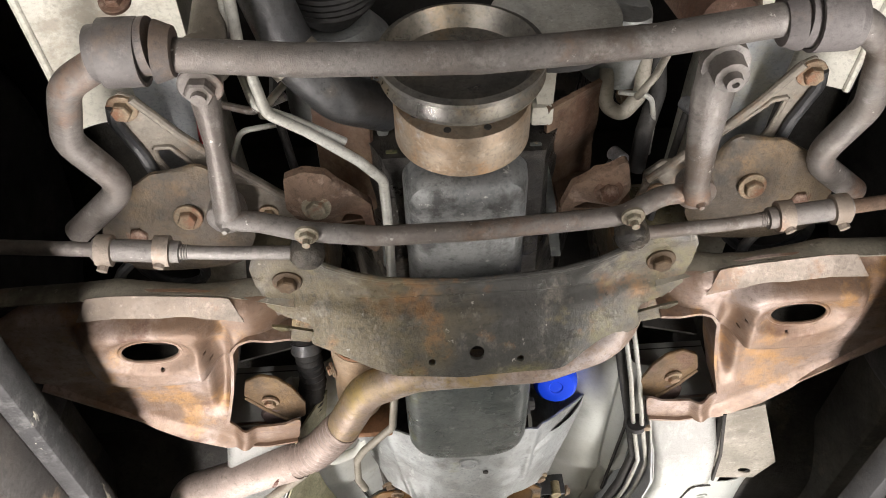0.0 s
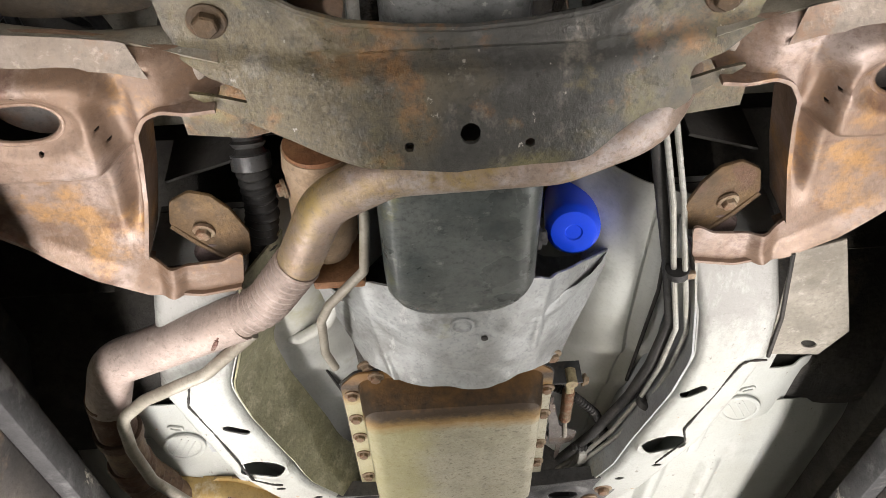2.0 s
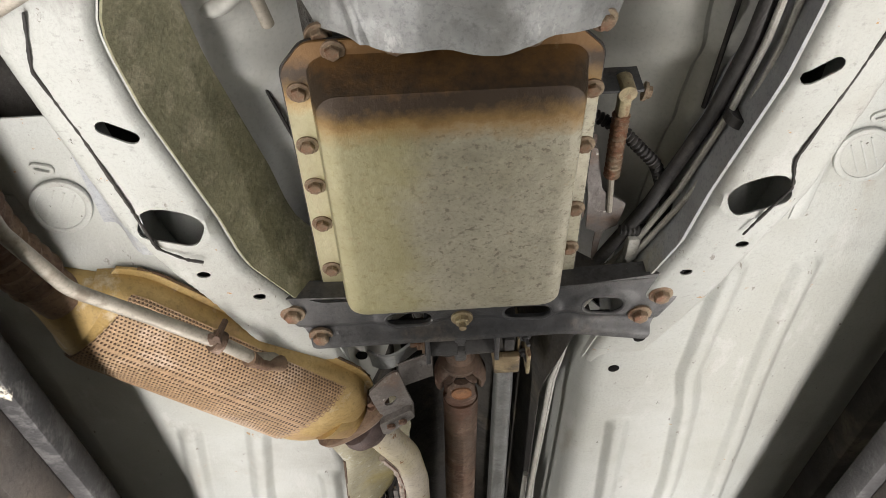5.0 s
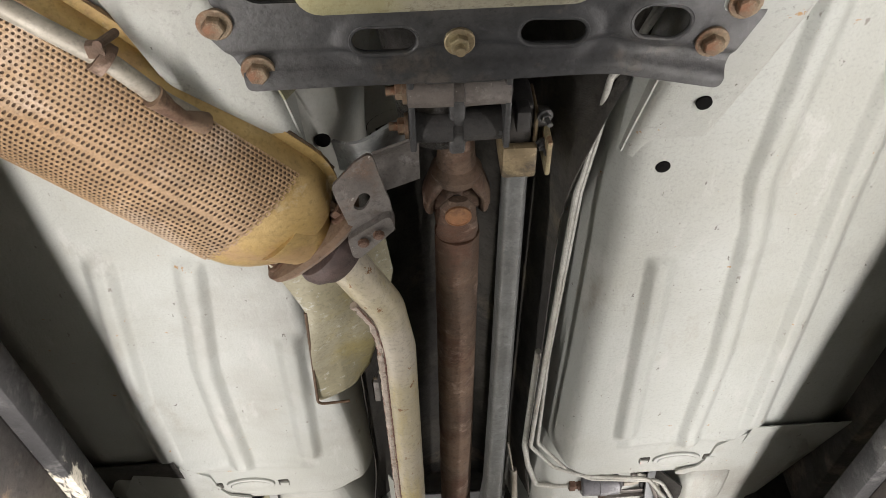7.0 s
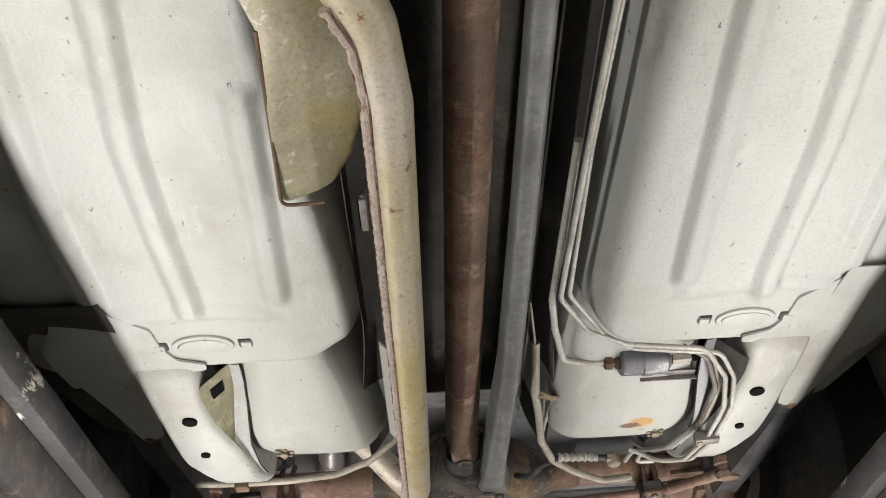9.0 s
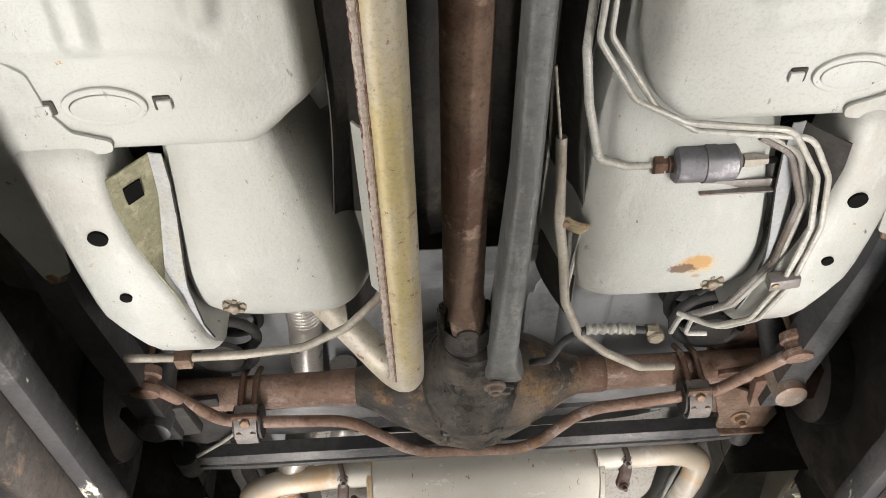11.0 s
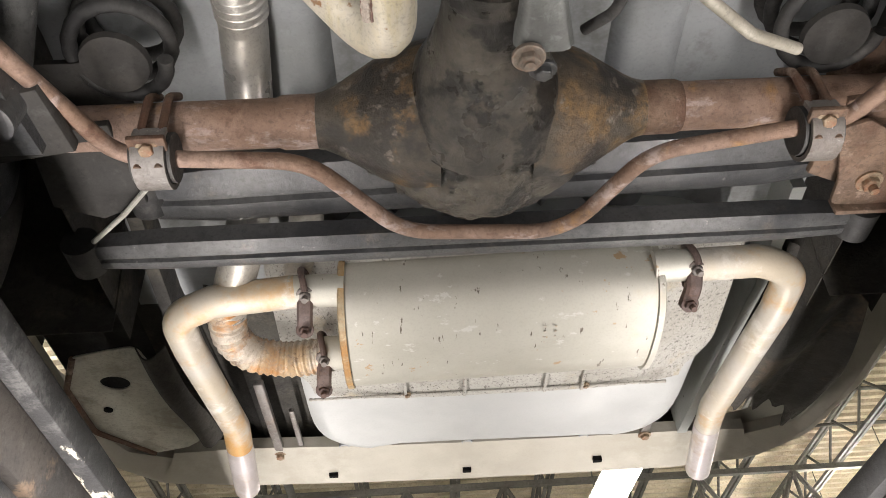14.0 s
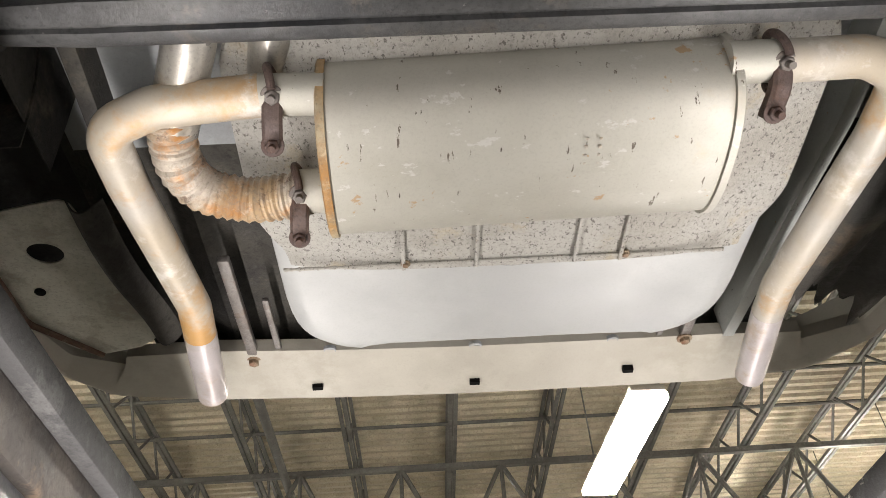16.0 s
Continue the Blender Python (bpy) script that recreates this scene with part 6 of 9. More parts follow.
def perforated(s0, s1, a0, a1, n, m, size=0.30):
    """The shell with rows of small holes, every second row shifted by half a hole."""
    bm = bmesh.new()
    ds, da = (s1 - s0) / n, (a1 - a0) / m
    for j in range(m):
        for i in range(n):
            off = 0.5 * (j % 2)
            cs, ca = s0 + ds * (i + 0.5 + off), a0 + da * (j + 0.5)
            outer, inner, back = [], [], []
            for k in range(8):
                th = math.pi / 4 * k
                c, s_ = math.cos(th), math.sin(th)
                q = max(abs(c), abs(s_))
                outer.append(bm.verts.new(cat_at(cs + 0.5 * ds * c / q, ca + 0.5 * da * s_ / q, 0.003)))
                inner.append(bm.verts.new(cat_at(cs + size * ds * c, ca + size * da * s_, 0.0025)))
            for k in range(8):
                bm.faces.new((outer[k], outer[(k + 1) % 8], inner[(k + 1) % 8], inner[k]))
    return bm


def end_pocket_mesh():
    p = CAT_C + CAT_D * 0.185 + Vector((0, 0, -0.043))
    return tube([p - CAT_N * 0.035, p + CAT_N * 0.035], lambda k: 0.006 * math.sin(math.pi * min(0.98, max(0.02, k))) + 0.002, seg=10)


def converter():
    t = thing("catalytic_converter", "tan heat-stained catalytic converter with a perforated shield", "catalytic converter", (-0.35, 1.94, 1.70))
    part("body", sheet(lambda s, a: cat_at(s, a), -0.222, 0.222, 40, -math.pi, math.pi, 40, 0), M_CAT, t, "tan heat-stained shell")
    part("perforated_shield", perforated(-0.185, 0.150, -1.30, 1.15, 66, 32, 0.30), M_CAT_PERF, t, "perforated tan sheet shield with rows of round holes")
    part("shield_lining", sheet(lambda s, a: cat_at(s, a, 0.0006), -0.183, 0.148, 16, -1.28, 1.13, 20, 0), M_CAT_LINING, t)
    for sgn in (-1, 1):
        part("side_flange", sheet(lambda s, w: CAT_C + CAT_D * s + CAT_N * (sgn * (0.086 * math.sqrt(max(0.05, 1 - (max(0, abs(s) - 0.155) / 0.065) ** 2 * 0.62)) + 0.020 * w)) + Vector((0, 0, 0.004)), -0.21, 0.21, 30, 0, 1, 3, 0.004), M_CAT, t, "folded shield edge")
        weld([CAT_C + CAT_D * (-0.19 + 0.38 * k / 14) + CAT_N * (sgn * 0.106 * math.sqrt(max(0.05, 1 - (max(0, abs(-0.19 + 0.38 * k / 14) - 0.155) / 0.065) ** 2 * 0.5))) + Vector((0, 0, 0.003)) for k in range(15)], 0.0022, t, M_HANGER, "rusted_edge", 6)
    part("inlet_cone", tube([CAT_C - CAT_D * 0.26, CAT_C - CAT_D * 0.20], lambda k: 0.033 + 0.03 * k, seg=24), M_CAT, t)
    part("end_pocket", end_pocket_mesh(), M_CAT, t)
    return t


converter()


def air_line():
    t = thing("air_injection_tube", "silver steel air tube running along the exhaust and converter", "tube", (-0.4, 1.6, 1.69))
    part("tube", tube([(-0.275, 1.245, 1.722), (-0.345, 1.30, 1.70), (-0.435, 1.345, 1.694), (-0.478, 1.385, 1.690), (-0.490, 1.47, 1.688), (-0.492, 1.58, 1.692), (-0.462, 1.685, 1.698), (-0.395, 1.745, 1.700), (-0.318, 1.812, 1.700), (-0.285, 1.862, 1.706), (-0.272, 1.905, 1.735)], 0.0088, 0.05, 14), M_LINE, t)
    part("clamp", turned((-0.322, 1.808, 1.700), CAT_D, [(-0.006, 0.010), (-0.006, 0.015), (0.006, 0.015), (0.006, 0.010)], 16), M_RUST, t)
    part("clamp_screw", tube([(-0.318, 1.788, 1.690), (-0.314, 1.800, 1.725)], 0.0042, seg=10), M_RUST, t)
    part("clamp_ear", box(-0.330, -0.314, 1.788, 1.802, 1.690, 1.7, 0.002), M_RUST, t)
    part("crushed_end", tube([(-0.292, 1.852, 1.702), (-0.276, 1.886, 1.712), (-0.262, 1.908, 1.728)], lambda k: 0.0115 - 0.004 * math.sin(3.1 * k), 0.02, 12), M_PIPE_DARK, t, "rusted crushed end")
    return t


air_line()


def flange_clamp():
    t = thing("exhaust_clamp", "dark rusted pipe clamp and hanger behind the converter", "exhaust clamp", (-0.18, 2.13, 1.74))
    c = CAT_C + CAT_D * 0.245
    part("neck", tube([CAT_C + CAT_D * 0.195, c + CAT_D * 0.02], lambda k: 0.055 - 0.024 * k, seg=24), M_CAT, t)
    oval = [(0.078 * math.copysign(abs(math.cos(a)) ** 0.9, math.cos(a)), 0.036 * math.copysign(abs(math.sin(a)) ** 0.6, math.sin(a))) for a in (2 * math.pi * k / 36 for k in range(36))]
    part("flange", loft([[c + CAT_D * d + CAT_N * (u * g) + Vector((0, 0, w * g - 0.004)) for u, w in oval] for d, g in ((-0.009, 0.95), (-0.008, 1.0), (0.001, 1.0), (0.002, 0.95))]), M_PIPE_DARK, t, "rusty oval flange plate")
    part("gasket", loft([[c + CAT_D * d + CAT_N * (u * 0.93) + Vector((0, 0, w * 0.93 - 0.004)) for u, w in oval] for d in (0.002, 0.006)]), M_LIP, t, "pale gasket edge")
    part("clamp_band", turned(c + CAT_D * 0.026, CAT_D, [(-0.018, 0.034), (-0.016, 0.046), (-0.006, 0.050), (0.004, 0.049), (0.010, 0.044), (0.018, 0.040), (0.021, 0.030)], 32), M_PURPLE, t, "dark purple-brown collar")
    for k in (-0.058, 0.058):
        p = c + CAT_N * k + Vector((0, 0, -0.006))
        part("stud", tube([p - CAT_D * 0.03, p + CAT_D * 0.022], 0.0055, seg=10), M_PIPE_DARK, t)
        bolt(t, p - CAT_D * 0.010, -CAT_D, 0.0105, M_PIPE_DARK)
        bolt(t, p + CAT_D * 0.006, CAT_D, 0.0105, M_PURPLE)
    # folded hanger strap with a slot, and its riveted block
    strap = [(-0.152, 2.010), (-0.125, 1.986), (-0.107, 1.976), (-0.091, 2.036), (-0.088, 2.064), (-0.134, 2.090)]
    part("hanger_strap", pressed(strap[::-1], [slot_loop(-0.121, 2.034, 0.014, 0.026, 28)], lambda x, y: 1.733 + 0.45 * max(0.0, 2.028 - y) ** 1.15 + 0.10 * (x + 0.12), 0.004, 0.004, 0.008), M_STEEL, t, "folded grey steel hanger strap", smooth=60)
    part("strap_block", pressed([(-0.141, 2.082), (-0.092, 2.050), (-0.087, 2.074), (-0.130, 2.116), (-0.138, 2.112)][::-1], [], lambda x, y: 1.724 + 0.1 * (x + 0.11), 0.004, 0.022, 0.005), M_STEEL, t, "riveted clamp block")
    for x, y in ((-0.124, 2.085), (-0.106, 2.073)):
        bolt(t, (x, y, 1.722), (0.1, 0.2, -1), 0.0065, M_RUST, False)
    return t


flange_clamp()


def intermediate_pipe():
    t = thing("intermediate_exhaust_pipe", "yellowed pale exhaust pipe with a brown weld seam along it", "exhaust pipe", (-0.1, 2.7, 1.72))
    c = CAT_C + CAT_D * 0.27
    path = [c, (-0.110, 2.248, 1.752), (-0.099, 2.34, 1.751), (-0.100, 2.75, 1.750), (-0.101, 3.12, 1.755), (-0.103, 3.372, 1.787), (-0.185, 3.318, 1.860), (-0.258, 3.272, 1.925), (-0.285, 3.33, 1.980), (-0.292, 3.48, 2.005), (-0.316, 3.72, 1.985), (-0.352, 3.83, 1.928), (-0.392, 3.935, 1.895)]
    part("pipe", tube(path[:8], 0.0255, 0.055, 26), M_PIPE_YEL, t, "yellowed pale pipe")
    weld([(-0.148, 2.222, 1.736), (-0.128, 2.262, 1.734), (-0.121, 2.32, 1.737), (-0.1215, 2.75, 1.736), (-0.122, 3.12, 1.740), (-0.124, 3.315, 1.765)], 0.0052, t, M_SEAM_PALE, "weld_seam", 2)
    weld([(-0.152, 2.226, 1.739), (-0.132, 2.264, 1.739), (-0.1255, 2.32, 1.741), (-0.126, 2.75, 1.741), (-0.1265, 3.12, 1.745), (-0.128, 3.315, 1.770)], 0.0019, t, M_SEAM, "seam_scale", 9)
    weld([(-0.143, 2.222, 1.731), (-0.124, 2.262, 1.729), (-0.1165, 2.32, 1.7315), (-0.117, 2.75, 1.7305), (-0.1175, 3.12, 1.735), (-0.1195, 3.315, 1.760)], 0.0012, t, M_SEAM, "seam_scale", 4)
    part("over_axle_pipe", tube(path[7:], 0.031, 0.06, 26), M_SILVER, t, "silver pipe over the axle")
    part("flex_section", ribbed([(-0.262, 3.275, 1.930), (-0.285, 3.335, 1.982), (-0.290, 3.46, 2.004)], 0.0325, 0.0022, 0.012, 24, 0.05), M_SILVER, t, "ribbed silver pipe section")
    part("bypass_strip", tube([(-0.235, 3.61, 1.99), (-0.236, 3.72, 1.97), (-0.262, 3.84, 1.95), (-0.29, 3.95, 1.955)], 0.026, 0.05, 20), M_SILVER, t, "second silver pipe beside it")
    part("muffler_elbow", ribbed([(-0.392, 3.915, 1.896), (-0.394, 3.98, 1.880), (-0.372, 4.022, 1.874), (-0.310, 4.038, 1.870), (-0.235, 4.026, 1.868)], 0.0290, 0.0019, 0.012, 28, 0.09), M_ELBOW, t, "ribbed tan elbow rusting orange at its ribs")
    return t


intermediate_pipe()


def muffler_clamp(parent, at, axis):
    """A U-bolt round the pipe, with its saddle below and two nuts on the threaded ends."""
    axis, at = Vector(axis).normalized(), Vector(at)
    ub = [at + Vector((0.004 * math.sin(2 * a), 0.033 * math.sin(a), 0.033 * math.cos(a))) for a in [math.pi * (-0.72 + 1.44 * k / 20) for k in range(21)]]
    part("u_bolt", tube(ub, 0.0052, 0.0001, 10, steps=1), M_PURPLE, parent, "rusty U-bolt")
    seat = Matrix.Translation(at + Vector((0, 0.016, -0.026))) @ pose(0, 0, 0, -28, 0, 6)
    rings = []
    for k in range(13):
        y = -0.037 + 0.074 * k / 12
        dip = 0.010 * math.cos(math.pi * y / 0.08) ** 2
        rings.append([seat @ Vector((x, y, z - dip)) for x, z in ((-0.011, 0.010), (-0.012, -0.003), (-0.008, -0.007), (0.008, -0.007), (0.012, -0.003), (0.011, 0.010))])
    sad = part("clamp_saddle", loft(rings), M_PURPLE, parent, "dark rusted clamp saddle")
    for k in (-1, 1):
        bolt(sad, seat @ Vector((0, k * 0.029, -0.007)), seat.to_3x3() @ Vector((0, 0, -1)), 0.0092, M_STEEL if k < 0 else M_PURPLE, True, stud=0.013)


def muffler():
    t = thing("muffler", "wide pale oval muffler lying across behind the axle, scratched and chipped", "muffler", (0.04, 3.955, 1.82))
    cy, cz, a, b = 3.960, 1.890, 0.115, 0.078

    def ring(x, grow=0.0, n=56):
        return [Vector((x, cy + 0.032 * (0.278 - x) + (a + grow) * math.copysign(abs(math.cos(h)) ** 0.82, math.cos(h)), cz + (b + grow) * math.copysign(abs(math.sin(h)) ** 0.82, math.sin(h)) - 0.10 * (math.cos(h) * a) * 0.5)) for h in (2 * math.pi * k / n for k in range(n))]
    part("shell", loft([ring(x) for x in [-0.204 + 0.482 * k / 24 for k in range(25)]]), M_MUFF, t, "pale aluminised shell")
    for x, s in ((-0.204, -1), (0.278, 1)):
        part("end_rim", loft([ring(x - s * 0.004, 0.000), ring(x - s * 0.004, 0.004), ring(x + s * 0.005, 0.0045), ring(x + s * 0.007, 0.001), ring(x + s * 0.006, -0.004)]), M_RIM if s < 0 else M_MUFF, t, "folded rim of the end plate")
        part("end_plate", loft([ring(x + s * 0.001, -0.003), ring(x + s * 0.002, -0.012), ring(x - s * 0.01, -0.02)]), M_MUFF, t)
    # stamped marks, unreadable: plain pits
    for i in range(6):
        for j in range(2):
            part("stamp_mark", box(0.100 + 0.016 * j, 0.104 + 0.016 * j, 3.902 + 0.012 * i, 3.906 + 0.012 * i, 1.8135 + 0.0012 * abs(i - 3), 1.819, 0.001), M_TAIL, t)
    part("drain_hole", plate(round_loop(0, 0, 0.008, 0.005, 14), [], 0.003, pose(0.011, 4.046, 1.8395, -35, 0, 0), 0.0005), M_PIPE_DARK, t)
    part("outlet_stub", tube([(-0.20, 3.880, 1.888), (-0.285, 3.880, 1.890)], 0.0255, seg=24), M_MUFF, t)
    part("inlet_stub", tube([(-0.20, 4.022, 1.868), (-0.25, 4.022, 1.868)], 0.0285, seg=24), M_MUFF, t)
    part("outlet_stub", tube([(0.27, 3.855, 1.885), (0.34, 3.855, 1.885)], 0.0255, seg=24), M_MUFF, t)
    muffler_clamp(t, (-0.262, 3.880, 1.890), (1, 0, 0))
    muffler_clamp(t, (-0.248, 4.022, 1.868), (1, 0, 0))
    muffler_clamp(t, (0.328, 3.856, 1.885), (1, 0, 0))
    return t


muffler()


def tail_pipe(name, pts, label):
    t = thing(name, label, "tail pipe", pts[-1], "tail pipes")
    part("pipe", tube(pts[:-1], 0.0258, 0.065, 26), M_TAIL, t, "tan stained pipe")
    d = (Vector(pts[-1]) - Vector(pts[-2])).normalized()
    e = Vector(pts[-1])
    part("tip", tube([Vector(pts[-2]) - d * 0.002, e], 0.0262, seg=28, hollow=0.10), M_TAIL_TIP, t, "slash-cut discoloured tip")
    part("tip_bore", tube([e - d * 0.02, e - d * 0.002], 0.0228, seg=20), M_PIPE_DARK, t)
    return t


tail_pipe("tail_pipe", [(-0.275, 3.880, 1.890), (-0.40, 3.885, 1.882), (-0.462, 3.905, 1.870), (-0.458, 3.99, 1.866), (-0.443, 4.28, 1.885), (-0.452, 4.36, 1.888), (-0.470, 4.545, 1.885)], "tan stained tail pipe with a cut tip")
tail_pipe("tail_pipe", [(0.335, 3.856, 1.885), (0.44, 3.852, 1.884), (0.498, 3.885, 1.884), (0.497, 3.98, 1.880), (0.474, 4.30, 1.885), (0.482, 4.38, 1.888), (0.508, 4.58, 1.885)], "tan stained tail pipe with a blued tip")


def shield_mid():
    t = thing("tunnel_heat_shield", "yellow-stained sheet heat shield hanging in the tunnel", "heat shield", (-0.2, 2.3, 1.75))
    out = [(-0.36, 1.86), (-0.315, 1.79), (-0.275, 1.845), (-0.205, 1.955), (-0.160, 2.04), (-0.106, 2.15), (-0.098, 2.24), (-0.108, 2.30), (-0.125, 2.38), (-0.145, 2.45), (-0.170, 2.480), (-0.226, 2.484), (-0.219, 2.36), (-0.213, 2.25), (-0.25, 2.12), (-0.33, 2.0)]
    part("shield", pressed(out[::-1], [], lambda x, y: 1.748 + 0.70 * max(0.0, x + 0.200 + 0.15 * max(0.0, y - 2.25)) ** 1.1 + 0.022 * step(y, 2.10, 1.95) + 0.003 * math.sin(60 * x) * math.sin(30 * y), 0.006, 0.003, 0.012), M_SHIELD_MID, t, "olive speckled sheet", smooth=60)
    part("shield_edge", tube([(-0.315, 1.79, 1.767), (-0.275, 1.845, 1.767), (-0.205, 1.955, 1.768), (-0.175, 2.01, 1.776)], 0.004, 0.03, 8), M_DARK, t)
    part("shield_edge", tube([(-0.213, 2.25, 1.749), (-0.219, 2.36, 1.749), (-0.226, 2.482, 1.749), (-0.178, 2.482, 1.752)], 0.0022, 0.012, 8), M_CAT_LINING, t)
    part("tab", box(-0.150, -0.140, 2.57, 2.63, 1.835, 1.862, 0.002), M_STEEL, t)
    bolt(t, (-0.150, 2.575, 1.845), (-0.3, 0.2, -1), 0.006, M_BOLT)
    return t


shield_mid()


# ---- transmission ----
def transmission():
    t = thing("transmission", "grimy automatic transmission with a stained square pan", "transmission", (0, 1.6, 1.70))
    yb = 1.40
    part("bell_housing", loft([[Vector((0.0 + w * math.sin(a) - 0.005, y, z0 - h * math.cos(a))) for a in [math.pi * (-0.72 + 1.44 * k / 28) for k in range(29)]] for y, w, h, z0 in ((1.275, 0.215, 0.135, 1.885), (1.29, 0.200, 0.152, 1.885), (1.30, 0.190, 0.155, 1.885), (1.33, 0.175, 0.158, 1.885), (1.395, 0.145, 0.145, 1.885), (1.415, 0.130, 0.13, 1.885))], closed=False), M_ALU, t, "grey cast bell housing")

    def cover(u, v):
        a = abs(u)
        x = -0.005 + (0.218 * (1 - v) + 0.140 * v) * u
        y = (1.185 + 0.100 * a ** 1.6) * (1 - v) + (1.408 + 0.004 * math.sin(9 * u)) * v
        z = (1.737 + 0.130 * a ** 2.1) * (1 - v) + (1.723 + 0.050 * a ** 2.1) * v
        z -= 0.005 * bumpfn(u - 0.10 * v, 0.50, 0.05) * (1 - step(v, 0.5, 0.8)) + 0.004 * bumpfn(u + 0.1 * v, -0.62, 0.05)
        z += 0.006 * bumpfn(u, 0.0, 0.30) * bumpfn(v, 0.88, 0.10) + 0.005 * noise.noise(Vector((x * 16, y * 16, 3.0))) + 0.002 * noise.noise(Vector((x * 50, y * 50, 5.0)))
        return (x, y, z)
    part("inspection_cover", sheet(cover, -1, 1, 80, 0, 1, 40, 0.003), M_ALU, t, "dented grey sheet cover of the bell housing", smooth=60)
    part("cover_edge", tube([Vector(cover(1, k / 12)) for k in range(13)], 0.003, 0.0001, 8, steps=1), M_ALU, t)
    part("cover_edge", tube([Vector(cover(-1, k / 12)) for k in range(13)], 0.003, 0.0001, 8, steps=1), M_ALU, t)
    part("dimple", turned((-0.010, 1.266, 1.7295), (0, 0, -1), [(-0.005, 0.016), (0.002, 0.016), (0.003, 0.013), (-0.001, 0.011), (-0.001, 0.001)], 22), M_ALU, t)
    # small dark disc painted as the shade of a hole
    part("dimple", plate(round_loop(0, 0, 0.004), [], 0.003, pose(0.019, 1.296, 1.7255), 0.0005), M_DARK, t)
    for x, y, z in ((0.215, 1.292, 1.868), (0.124, 1.412, 1.768), (-0.148, 1.414, 1.770), (-0.165, 1.300, 1.815)):
        bolt(t, (x, y, z), (0.2, 0.1, -1), 0.009, M_BOLT)
    part("bell_ear", plate([(-0.02, -0.045), (0.035, -0.05), (0.03, 0.02), (-0.03, 0.04)], [], 0.012, pose(0.200, 1.292, 1.864), 0.003), M_ALU, t)
    part("bell_ear", plate([(-0.035, -0.05), (0.030, -0.06), (0.035, 0.03), (-0.02, 0.045)], [], 0.012, pose(-0.172, 1.290, 1.818), 0.003), M_ALU, t)
    part("case", loft([[Vector((-0.03 + w * math.sin(a), y, z0 - h * math.cos(a))) for a in (2 * math.pi * k / 28 for k in range(28))] for y, w, h, z0 in ((1.39, 0.145, 0.13, 1.88), (1.44, 0.150, 0.125, 1.885), (1.74, 0.140, 0.120, 1.885), (1.80, 0.09, 0.09, 1.87), (1.90, 0.062, 0.062, 1.85), (2.02, 0.045, 0.045, 1.84))]), M_GREASE, t, "grimy cast case")
    # pan: flange with its bolts, then the sump
    out = [(-0.190, 1.445), (-0.165, 1.414), (0.098, 1.410), (0.128, 1.438), (0.131, 1.80), (-0.190, 1.80)]
    part("pan_gasket", plate(out, [], 0.004, pose(0, 0, 1.7600), 0.0005, 0.02), M_BLACK, t)
    flange = part("pan_flange", plate([(x * 0.985 - 0.0005, y * 0.9955 + 0.006) for x, y in out], [], 0.004, pose(0, 0, 1.7560), 0.001, 0.02), M_PAN_STAIN, t, "stained pan flange, burnt brown along its front")
    sump = bmesh.new()
    rings = []
    for z, k, dy in ((1.7575, 0.0, 0.0), (1.748, 0.002, 0.003), (1.722, 0.006, 0.008), (1.709, 0.010, 0.013), (1.7045, 0.017, 0.020), (1.703, 0.028, 0.03)):
        loop = []
        x0, x1, y0, y1 = -0.164 + k, 0.112 - k, 1.428 + dy, 1.792 - k
        for cx, cy, q in ((x1, y1, 0), (x0, y1, 1), (x0, y0, 2), (x1, y0, 3)):
            r = 0.022
            sx, sy = (1, 1) if q == 0 else (-1, 1) if q == 1 else (-1, -1) if q == 2 else (1, -1)
            for j in range(6):
                a = math.pi / 2 * (q + j / 5)
                loop.append(Vector((cx - sx * r + r * math.cos(a), cy - sy * r + r * math.sin(a), z)))
        rings.append(loop)
    part("pan_sump", loft(rings), M_PAN_STAIN, t, "olive and yellow stained pan")
    for x, y in ((-0.135, 1.423), (-0.075, 1.421), (0.054, 1.418), (-0.174, 1.470), (0.119, 1.484), (-0.175, 1.54), (-0.175, 1.60), (-0.175, 1.662), (-0.174, 1.745), (0.119, 1.56), (0.119, 1.66), (0.119, 1.73)):
        bolt(flange, (x, y, 1.7558), (0, 0, -1), 0.008, M_BOLT)
    # selector cable bracket, boot and spring on the side of the case
    part("selector_bracket", join(box(0.128, 0.180, 1.505, 1.509, 1.775, 1.815, 0.001), box(0.128, 0.132, 1.49, 1.62, 1.79, 1.82, 0.001)), M_BLACK_STEEL, t)
    bolt(t, (0.184, 1.516, 1.785), (1, 0.2, -0.2), 0.007, M_BOLT)
    part("selector_clevis", join(box(0.156, 0.170, 1.500, 1.545, 1.776, 1.792, 0.004), cyl((0.163, 1.51, 1.774), (0.163, 1.51, 1.80), 0.010, seg=14)), M_BOLT_PLATED, t, "plated clevis")
    part("selector_boot", ribbed([(0.163, 1.545, 1.785), (0.165, 1.64, 1.785)], 0.0085, 0.0018, 0.0075, 16), M_BOLT, t, "ribbed tan rubber boot")
    part("selector_rod", tube([(0.165, 1.64, 1.785), (0.170, 1.70, 1.785)], 0.004, seg=10), M_LINE, t)
    part("selector_lever", pressed([(0.135, 1.60), (0.146, 1.60), (0.158, 1.665), (0.190, 1.690), (0.186, 1.735), (0.170, 1.745), (0.166, 1.80), (0.160, 1.80), (0.160, 1.745), (0.146, 1.735)], [], lambda x, y: 1.789 + 0.05 * (x - 0.16) + 0.004 * math.sin(40 * y), 0.004, 0.003, 0.006), M_STEEL, t, "bent grey lever")
